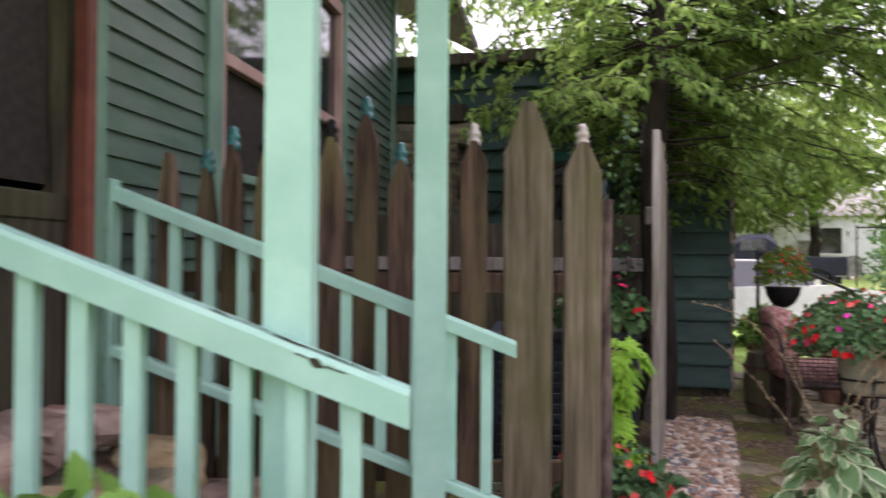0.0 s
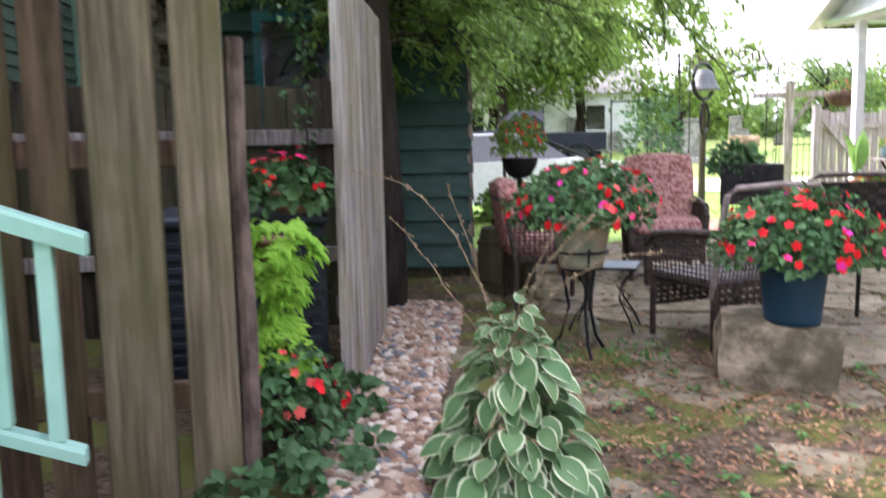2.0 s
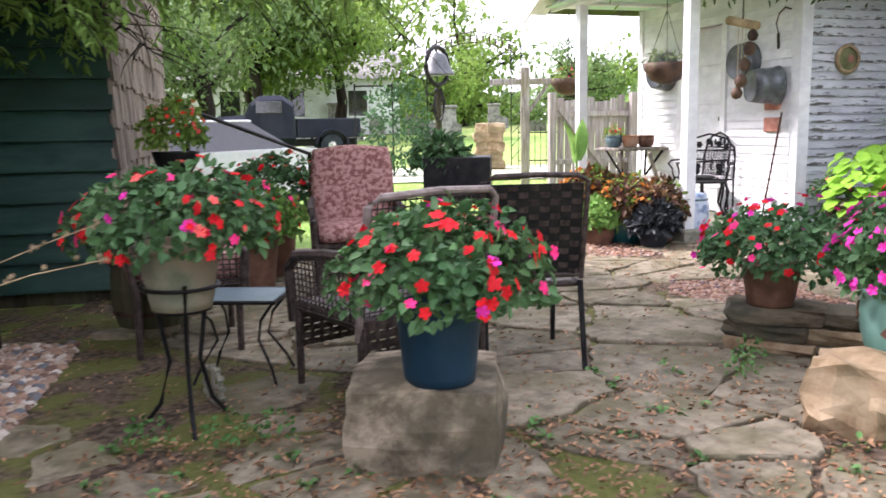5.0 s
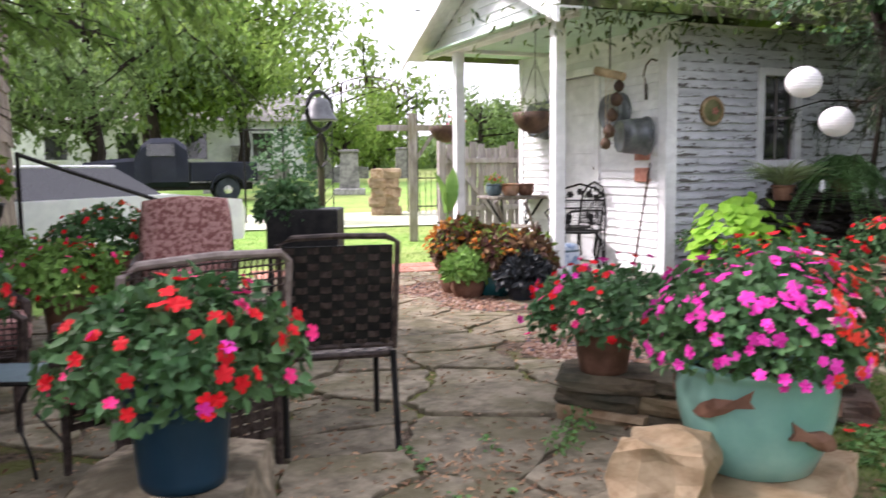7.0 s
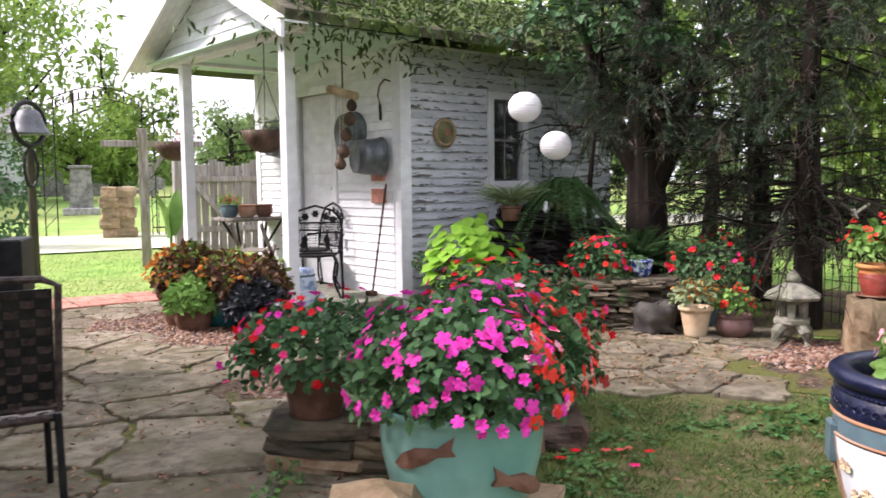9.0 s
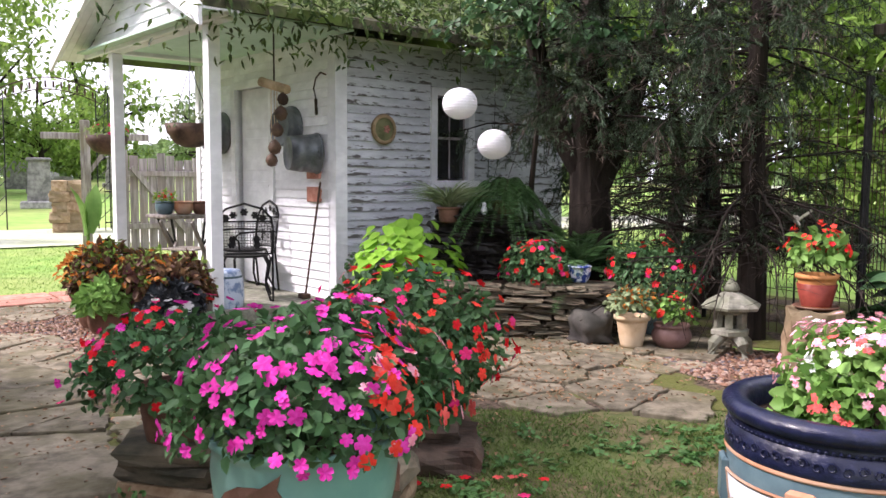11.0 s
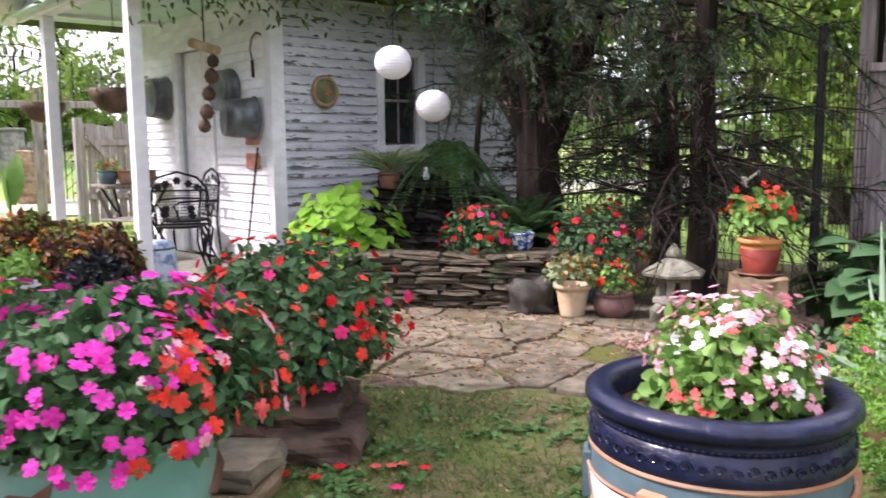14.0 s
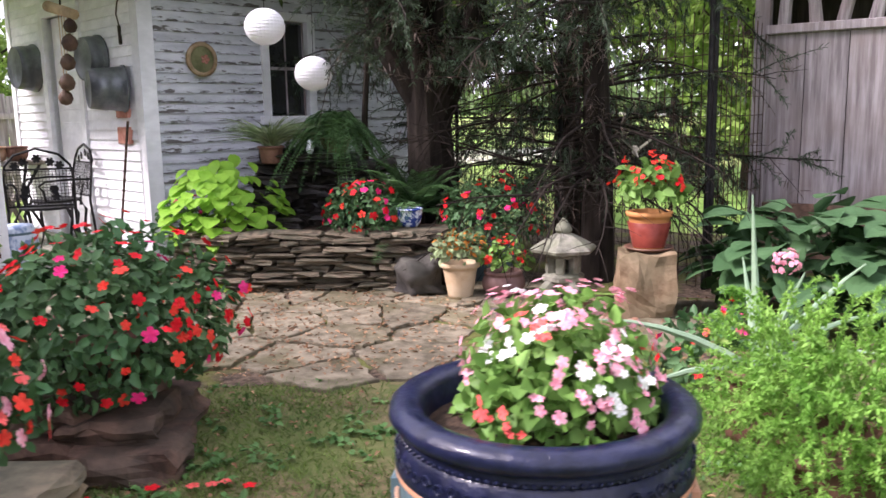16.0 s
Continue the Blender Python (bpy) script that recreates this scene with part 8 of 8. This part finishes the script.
# ---- lawn things: bell, posts, truck, graveyard ----
bell = thing("farm_bell", "cast iron farm bell on a tall dark post", "bell", 8.25, 12.95, float(land(8.25, 12.95)), 30)
part("post", Shape().tube([(0, 0, 0), (0, 0, 1.80)], 0.06, 0.05, 12), DARKWOOD, bell, "dark weathered wooden post")
part("yoke", Shape().tube([(0.34 * math.sin(a), 0, 2.14 - 0.34 * math.cos(a) * 0.85) for a in [i * 0.3142 for i in range(21)]], 0.035, n=8), IRON, bell)
part("bell", Shape().lathe([(0.27, 2.0), (0.265, 2.02), (0.22, 2.08), (0.18, 2.17), (0.15, 2.27), (0.11, 2.32), (0.03, 2.34), (0.01, 2.36)], 24), mat("dull bell metal", (0.10, 0.105, 0.11), (0.17, 0.175, 0.18), scale=6.0, rough=0.55, bump=0.1, metal=0.5, vary=0), bell, "dull silver-grey bell", True)
part("pull_wheel", Shape().tube([(0.0, -0.12 + 0.0, 1.55)] + [(0.14 * math.sin(i * 0.4) - 0.14, -0.1, 1.55 + 0.26 * math.cos(i * 0.4)) for i in range(1, 16)], 0.022, n=6), IRON, bell)
gp1 = thing("arbor_post", "pale wooden post with a cross arm and basket hook", "post", 10.15, 13.3, float(land(10.15, 13.3)), -30)
part("post", Shape().box(-0.07, -0.07, 0, 0.07, 0.07, 2.15, 0.01), GREYWOOD, gp1)
part("arm", Shape().box(-0.6, -0.05, 1.86, 0.9, 0.05, 1.96, 0.008), GREYWOOD, gp1)
part("brace", Shape().box(-0.03, -0.03, 0, 0.03, 0.03, 0.6, 0.004, pose(0.4, 0, 1.88, 0, 215, 0)), GREYWOOD, gp1)


def truck(x, y, rz):
    t = thing("pickup_truck", "old black rounded pickup truck parked on the grass", "truck", x, y, float(land(x, y)), rz)
    def hull(rows, closed=True):
        s_ = Shape()
        n_ = len(rows[0][1])
        v_ = [(xx, yy, zz) for xx, sec in rows for yy, zz in sec]
        f_ = [(n_ * j + i, n_ * j + (i + 1) % n_, n_ * j + n_ + (i + 1) % n_, n_ * j + n_ + i) for j in range(len(rows) - 1) for i in range(n_)]
        return s_.add(v_, f_ + [tuple(range(n_ - 1, -1, -1)), tuple(range(n_ * (len(rows) - 1), n_ * len(rows)))])
    def sec(w_, z0, z1, c_=0.1):
        return [(-w_ + c_, z0), (w_ - c_, z0), (w_, z0 + c_), (w_, z1 - c_), (w_ - c_, z1), (-w_ + c_, z1), (-w_, z1 - c_), (-w_, z0 + c_)]
    part("bonnet", hull([(-2.35, sec(0.42, 0.55, 1.0)), (-2.25, sec(0.55, 0.5, 1.15)), (-1.6, sec(0.66, 0.5, 1.24)), (-0.95, sec(0.74, 0.5, 1.28))]), TRUCKPAINT, t, smooth=False)
    part("cab", hull([(-0.95, sec(0.80, 0.45, 1.25)), (-0.75, sec(0.78, 0.45, 1.62)), (-0.5, sec(0.72, 0.45, 1.82, 0.14)), (0.15, sec(0.72, 0.45, 1.84, 0.14)), (0.45, sec(0.76, 0.45, 1.62, 0.14)), (0.5, sec(0.78, 0.45, 1.2))]), TRUCKPAINT, t)
    for sg_ in (-1, 1):
        part("window", Shape().box(-0.62, sg_ * 0.765 - 0.012, 1.32, 0.12, sg_ * 0.765 + 0.012, 1.66, 0.01, pose(0, 0, 0)), GLASSDARK, t)
    part("windscreen", Shape().add([(-0.93, -0.6, 1.3), (-0.93, 0.6, 1.3), (-0.66, 0.56, 1.68), (-0.66, -0.56, 1.68)], [(0, 1, 2, 3)]), GLASSDARK, t)
    part("bed", Shape().box(0.55, -0.72, 0.6, 2.4, 0.72, 0.68).box(0.55, -0.76, 0.6, 2.4, -0.70, 1.15, 0.02).box(0.55, 0.70, 0.6, 2.4, 0.76, 1.15, 0.02).box(2.34, -0.70, 0.6, 2.42, 0.70, 1.12, 0.01).box(0.55, -0.7, 0.6, 0.61, 0.7, 1.15, 0.01), TRUCKPAINT, t)
    part("bumper", Shape().box(2.48, -0.8, 0.45, 2.56, 0.8, 0.58, 0.02).box(-2.5, -0.8, 0.42, -2.42, 0.8, 0.56, 0.02), CHROME, t)
    for wx in (-1.65, 1.55):
        for sg_ in (-1, 1):
            m_ = pose(wx, sg_ * 0.72, 0.36, 90, 0, 0)
            w_ = part("wheel", Shape().lathe([(0.2, -0.09), (0.33, -0.09), (0.36, -0.05), (0.36, 0.05), (0.33, 0.09), (0.2, 0.09)], 24), BLACKPLASTIC, t, "black tyre", at=m_)
            part("rim", Shape().lathe([(0.2, -0.07), (0.12, -0.09), (0.004, -0.095)], 16).lathe([(0.2, 0.07), (0.12, 0.09), (0.004, 0.095)], 16), CHROME, w_)
            fe_, ring = Shape(), []
            for r_ in (0.40, 0.46):
                for j in range(11):
                    a_ = math.pi * j / 10
                    ring += [(wx - (r_ + 0.04) * math.cos(a_), sg_ * (0.82 + d_), 0.40 + r_ * math.sin(a_)) for d_ in (-0.16, 0.14)]
            fe_.add(ring, [(2 * j + q, 2 * j + q + 2, 2 * j + q + 3, 2 * j + q + 1) for q in (0, 22) for j in range(10)] + [(2 * j + q, 2 * j + 2 + q, 2 * j + 24 + q, 2 * j + 22 + q) for q in (0, 1) for j in range(10)] + [(0, 1, 23, 22), (20, 21, 43, 42)])
            part("fender", fe_, TRUCKPAINT, t)
    for sg_ in (-1, 1):
        part("headlight", Shape().lathe([(0.1, 0), (0.09, 0.05), (0.004, 0.07)], 14), CHROME, t, at=pose(-2.2, sg_ * 0.66, 0.9, 0, -90, 0))
    part("underbody", Shape().box(-2.2, -0.5, 0.35, 2.3, 0.5, 0.55), IRON, t)
    return t


truck(9.85, 25.7, -14)
wc = thing("parked_car", "white car parked beyond the green shed", "car", 4.9, 13.3, float(land(4.9, 13.3)), 188)
cb = Shape()
rows = [(-2.1, 0.55, 0.4, 0.7), (-1.9, 0.82, 0.3, 0.86), (-0.9, 0.86, 0.3, 0.96), (2.0, 0.82, 0.3, 0.9), (2.15, 0.7, 0.4, 0.75)]
for (xa, wa, za, ha), (xb, wb, zb, hb) in zip(rows, rows[1:]):
    cb.add([(xa, -wa, za), (xa, wa, za), (xa, wa, ha), (xa, -wa, ha), (xb, -wb, zb), (xb, wb, zb), (xb, wb, hb), (xb, -wb, hb)], [(0, 4, 5, 1), (1, 5, 6, 2), (2, 6, 7, 3), (3, 7, 4, 0)])
cb.add([(-2.1, -0.55, 0.4), (-2.1, 0.55, 0.4), (-2.1, 0.55, 0.7), (-2.1, -0.55, 0.7)], [(0, 1, 2, 3)]).add([(2.15, -0.7, 0.4), (2.15, 0.7, 0.4), (2.15, 0.7, 0.75), (2.15, -0.7, 0.75)], [(3, 2, 1, 0)])
part("body", cb, CERAMICWHITE, wc)
part("cabin", Shape().add([(-0.8, -0.74, 0.94), (1.5, -0.74, 0.9), (1.5, 0.74, 0.9), (-0.8, 0.74, 0.94), (-0.2, -0.6, 1.32), (0.95, -0.6, 1.32), (0.95, 0.6, 1.32), (-0.2, 0.6, 1.32)], [(0, 1, 5, 4), (1, 2, 6, 5), (2, 3, 7, 6), (3, 0, 4, 7)]), GLASSDARK, wc)
part("roof", Shape().box(-0.22, -0.61, 1.31, 0.97, 0.61, 1.35, 0.015), CERAMICWHITE, wc)
for wx in (-1.3, 1.35):
    for sg_ in (-1, 1):
        part("wheel", Shape().lathe([(0.004, -0.09), (0.3, -0.09), (0.32, 0), (0.3, 0.09), (0.004, 0.09)], 20), BLACKPLASTIC, wc, at=pose(wx, sg_ * 0.76, 0.32, 90, 0, 0))


def gravestone(x, y, k, s_=1.0, rz=-30):
    z_ = float(land(x, y))
    t = thing("gravestone", ("tall grey granite gravestone on a plinth", "low weathered grave marker", "rounded pale upright gravestone")[k], "gravestone", x, y, z_ - 0.03, rz, group="graveyard stones")
    if k == 0:
        part("plinth", Shape().box(-0.55 * s_, -0.4 * s_, 0, 0.55 * s_, 0.4 * s_, 0.25 * s_, 0.03), TOMB, t)
        part("shaft", Shape().add([(sx * w_, sy * w_ * 0.7, z) for z, w_ in ((0.25 * s_, 0.36 * s_), (1.5 * s_, 0.30 * s_)) for sx, sy in ((-1, -1), (1, -1), (1, 1), (-1, 1))], [(i, (i + 1) % 4, 4 + (i + 1) % 4, 4 + i) for i in range(4)] + [(4, 5, 6, 7)]), TOMB, t)
        part("cap", Shape().box(-0.36 * s_, -0.27 * s_, 1.5 * s_, 0.36 * s_, 0.27 * s_, 1.62 * s_, 0.03), TOMB, t)
    else:
        w_, h_ = (0.42 * s_, 0.6 * s_) if k == 1 else (0.35 * s_, 0.95 * s_)
        prof = [(-w_, 0), (w_, 0), (w_, h_ * 0.8), (w_ * 0.7, h_ * 0.95), (0, h_), (-w_ * 0.7, h_ * 0.95), (-w_, h_ * 0.8)]
        n_ = len(prof)
        part("slab", Shape().add([(px, -0.09, pz) for px, pz in prof] + [(px, 0.09, pz) for px, pz in prof], [tuple(range(n_)), tuple(range(2 * n_ - 1, n_ - 1, -1))] + [(i, n_ + i, n_ + (i + 1) % n_, (i + 1) % n_) for i in range(n_)]), TOMB if k == 1 else CERAMICWHITE if s_ > 1.3 else TOMB, t)


gravestone(15.6, 25.4, 0, 0.92)
for x, y, k, s_ in ((16.0, 34, 1, 1), (18, 36, 2, 1), (19.5, 33, 1, 1.2), (20.5, 37, 2, 1.3), (17.2, 39, 0, 1), (22, 36, 1, 1), (23.5, 34.5, 2, 1), (25, 37, 0, 0.9), (21, 41, 2, 1.4), (24, 41, 1, 1.1), (27, 36, 1, 1), (28.5, 33, 2, 1), (30, 36, 1, 1.2), (14.5, 37, 1, 1.1), (13.2, 34, 2, 1.0), (26, 31, 1, 0.9), (12.5, 29, 1, 1.2), (19, 43, 1, 1.3), (22.5, 45, 2, 1.3), (28, 41, 1, 1.2)):
    gravestone(x, y, k, s_, random.uniform(-45, -15))
gpl = thing("gate_pillar", "golden sandstone gate pillar of rough blocks", "pillar", 12.35, 17.85, float(land(12.35, 17.85)), -33)
for r in range(5):
    for c in range(2):
        part("stone", rough_stone(0.40 if (r + c) % 2 else 0.30, 0.46, 0.23, 0.1, 2, 120 + r * 2 + c), SAND, gpl, at=Matrix.Translation((-0.16 + c * 0.33, 0, r * 0.215)))
arch = thing("iron_arch", "thin black iron archway over the graveyard gate", "archway", 12.3, 18.6, float(land(12.3, 18.6)), -33)
for sx in (-0.9, 1.1):
    ap_ = Shape()
    for d_ in (-0.12, 0.12):
        ap_.tube([(sx + d_, 0, 0), (sx + d_, 0, 2.9)], 0.014, n=5)
    for j in range(9):
        ap_.tube([(sx - 0.12, 0, 0.2 + j * 0.3), (sx + 0.12, 0, 0.45 + j * 0.3)], 0.008, n=4)
    part("side_frame", ap_, IRON, arch)
part("span", Shape().tube([(-0.9 + 2.0 * i / 14, 0, 2.9 + 0.3 * math.sin(math.pi * i / 14)) for i in range(15)], 0.013, n=5).tube([(-0.9 + 2.0 * i / 14, 0, 2.68 + 0.28 * math.sin(math.pi * i / 14)) for i in range(15)], 0.011, n=5), RUST, arch)
for i in range(12):
    x_ = -0.72 + i * 0.15
    z_ = 2.71 + 0.28 * math.sin(math.pi * (x_ + 0.9) / 2.0)
    part("letter_bar", Shape().box(x_ - 0.02, -0.006, z_, x_ + 0.02, 0.006, z_ + 0.14), RUST, arch)
ifn = thing("iron_fence", "low black iron picket fence along the graveyard", "fence", 13.0, 17.6, float(land(13, 17.6)), -33)
for i in range(34):
    part("picket", Shape().tube([(i * 0.13, 0, 0), (i * 0.13, 0, 1.0)], 0.01, 0.006, 4), IRON, ifn)
for z_ in (0.2, 0.85):
    part("rail", Shape().tube([(0, 0, z_), (4.4, 0, z_)], 0.014, n=4), IRON, ifn)
wf = thing("wooden_fence", "grey weathered plank fence and gate beyond the porch", "fence", 10.9, 13.6, float(land(10.9, 13.6)), -14)
for i in range(30):
    part("plank", Shape().box(i * 0.15, 0, 0.08, i * 0.15 + 0.13, 0.022, 1.62 + 0.12 * math.sin(i * 1.7) * 0.4 + random.uniform(-0.05, 0.05), 0.003), OLDBOARD, wf)
for z_ in (0.45, 1.3):
    part("rail", Shape().box(0, -0.045, z_, 4.5, -0.002, z_ + 0.09, 0.004), OLDBOARD, wf)
part("brace", Shape().box(-0.04, -0.045, 0, 0.04, -0.012, 1.4, 0.004, pose(0.15, -0.05, 1.45, 0, 140, 0)), OLDBOARD, wf)
for px in (0.0, 1.6, 3.2):
    part("post", Shape().box(px - 0.06, -0.16, 0, px + 0.06, -0.05, 1.72, 0.006), OLDBOARD, wf)
wh = thing("farm_house", "white single-storey house far across the lawn", "house", 15.0, 43.0, float(land(15, 43)), -18)
part("wall", Shape().box(-6.5, -3, 0, 6.5, 3, 2.7), WHITE, wh)
part("roof", Shape().add([(-6.9, -3.4, 2.65), (6.9, -3.4, 2.65), (6.9, 3.4, 2.65), (-6.9, 3.4, 2.65), (-6.9, 0, 4.2), (6.9, 0, 4.2)], [(0, 1, 5, 4), (2, 3, 4, 5), (1, 2, 5), (3, 0, 4), (3, 2, 1, 0)]), TOMB, wh)
for i in range(4):
    wn_ = part("window", Shape().box(-5 + i * 3, -3.04, 0.9, -4.1 + i * 3, -2.98, 2.1), GLASSDARK, wh)
    part("frame", Shape().box(-5.08 + i * 3, -3.06, 0.82, -4.02 + i * 3, -3.045, 0.9).box(-5.08 + i * 3, -3.06, 2.1, -4.02 + i * 3, -3.045, 2.18), WHITE, wn_)
trl = thing("trellis_vine", "iron trellis grown over with dark green vine", "trellis", 9.4, 17.8, float(land(9.4, 17.8)), -30)
part("trellis", Shape().tube([(-0.4, 0, 0), (-0.4, 0, 2.0)], 0.02).tube([(0.4, 0, 0), (0.4, 0, 2.0)], 0.02).tube([(-0.4, 0, 1.95), (0.4, 0, 1.95)], 0.02), IRON, trl)
foliage(trl, L_HYDR, (0.5, 0, 1.0), (0.7, 0.45, 1.1), 900, 0.12, 0.6, -0.9)
hr = thing("metal_pole", "slanting black pole by the shake wall", "pole", 3.6, 9.4, 0)
part("bar", Shape().tube([(0, 0, 1.42), (1.4, 0.6, 0.95)], 0.02, n=6).tube([(1.4, 0.6, 0), (1.4, 0.6, 0.97)], 0.02, n=6).tube([(0, 0, 0), (0, 0, 1.44)], 0.02, n=6), IRON, hr)

# ---- grass, weeds, fallen leaves ----
def scatter(poly, n):
    xs, ys = [p[0] for p in poly], [p[1] for p in poly]
    out = []
    while len(out) < n:
        x, y = random.uniform(min(xs), max(xs)), random.uniform(min(ys), max(ys))
        if inside(x, y, poly):
            out.append((x, y, 0.008))
    return np.array(out)


NEARLAWN = [(4.4, 2.2), (5.2, 3.7), (6.4, 4.2), (7.2, 4.35), (7.9, 3.35), (8.7, 2.3), (8.2, 0.8), (6.0, 0.2)]
g_ = scatter(NEARLAWN, 60000)
patch = np.array([noise.noise(Vector((x * 1.3, y * 1.3, 0))) for x, y, z_ in g_]) + RNG.normal(0, 0.25, len(g_))
g_ = g_[patch > -0.05]
loose("grass", strip_mesh("grass", g_, RNG.normal(0, 0.45, g_.shape) + [0, 0, 1], RNG.uniform(0.02, 0.055, len(g_)), 0.005, L_GRASS, 0.6, 2), "thin short grass on the yard", "grass")
g_ = scatter([(4.0, 10.2), (8.6, 10.6), (12, 12), (14, 18), (5, 18), (3.6, 10)], 30000)
g_[:, 2] = land(g_[:, 0], g_[:, 1])
loose("grass", strip_mesh("grass", g_, RNG.normal(0, 0.3, g_.shape) + [0, 0, 1], RNG.uniform(0.02, 0.045, len(g_)), 0.008, L_LAWN, 0.5, 2), "bright mown lawn grass", "grass")
w_ = scatter(NEARLAWN, 1300)
w_ = w_[[noise.noise(Vector((x * 2.1 + 7, y * 2.1, 3))) + random.uniform(-0.3, 0.3) > 0.0 for x, y, z_ in w_]]
w_ = np.repeat(w_, 7, 0) + RNG.normal(0, 0.018, (len(w_) * 7, 3)) * [1, 1, 0.4] + [0, 0, 0.012]
loose("weeds", leaf_mesh("weeds", w_, RNG.normal(0, 1, w_.shape) * [1, 1, 0.3] + [0, 0, 0.25], RNG.uniform(0.022, 0.05, len(w_)), 0.028, L_WEED), "small clover and ground ivy in the grass", "weeds")
w_ = scatter([(1.6, 2.0), (3.0, 2.0), (5.0, 3.6), (6.0, 4.4), (4.6, 4.6), (3.0, 4.6), (2.0, 5.0), (1.5, 4.4)], 80)
w_ = np.repeat(w_, 9, 0) + RNG.normal(0, 0.022, (len(w_) * 9, 3)) * [1, 1, 0.5] + [0, 0, 0.02]
loose("weeds", leaf_mesh("weeds", w_, RNG.normal(0, 1, w_.shape) * [1, 1, 0.3] + [0, 0, 0.3], RNG.uniform(0.02, 0.045, len(w_)), 0.026, L_WEED), "tiny weeds between the flagstones", "weeds")
f_ = scatter(PATIO, 7000) + [0, 0, 0.02]
f_ = np.concatenate([f_, scatter(NEARLAWN, 700)])
f_ = np.concatenate([f_, scatter([(7.2, 4.4), (8.0, 3.4), (9.3, 3.9), (9.3, 5.2), (8.8, 5.9), (7.4, 5.6)], 900) + [0, 0, 0.02], scatter([(1.7, 2.2), (3.0, 1.8), (4.6, 3.2), (5.2, 3.9), (4.4, 4.6), (2.4, 4.9), (1.6, 4.0)], 4200) + [0, 0, 0.012]])
f_[:, 2] += RNG.uniform(0.008, 0.024, len(f_))
loose("fallen_leaves", leaf_mesh("fallen_leaves", f_, RNG.normal(0, 1, f_.shape) * [1, 1, 0.12], RNG.uniform(0.014, 0.042, len(f_)), 0.016, FALLEN), "dry brown fallen leaves on the stones", "leaves")
sp_ = scatter([(5.6, 3.1), (6.6, 3.3), (7.0, 3.9), (6.2, 4.2), (5.5, 3.9)], 60)
for x, y, z_ in sp_[:24]:
    m_ = Matrix.Translation((x, y, 0.035)) @ Matrix.Rotation(random.uniform(0, 6), 4, "Z")
    ob = new("fallen_petal", random.choice(FLOWER[random.choice(("red", "rose", "coral"))]))
    ob.matrix_world = m_
    tagged(ob, "fallen red impatiens petal on the ground", "petal", "fallen petals")
for x, y, r_ in ((2.35, 4.75, 0.09), (2.62, 4.62, 0.1), (2.78, 4.55, 0.08), (4.9, 4.15, 0.07), (5.15, 4.3, 0.08)):
    wd_ = thing("weed_clump", "small green weed clump between stones", "weed", x, y, 0.03)
    foliage(wd_, L_WEED, (0, 0, 0.04), (r_, r_, 0.08), 50, 0.03, 0.65, -0.1)
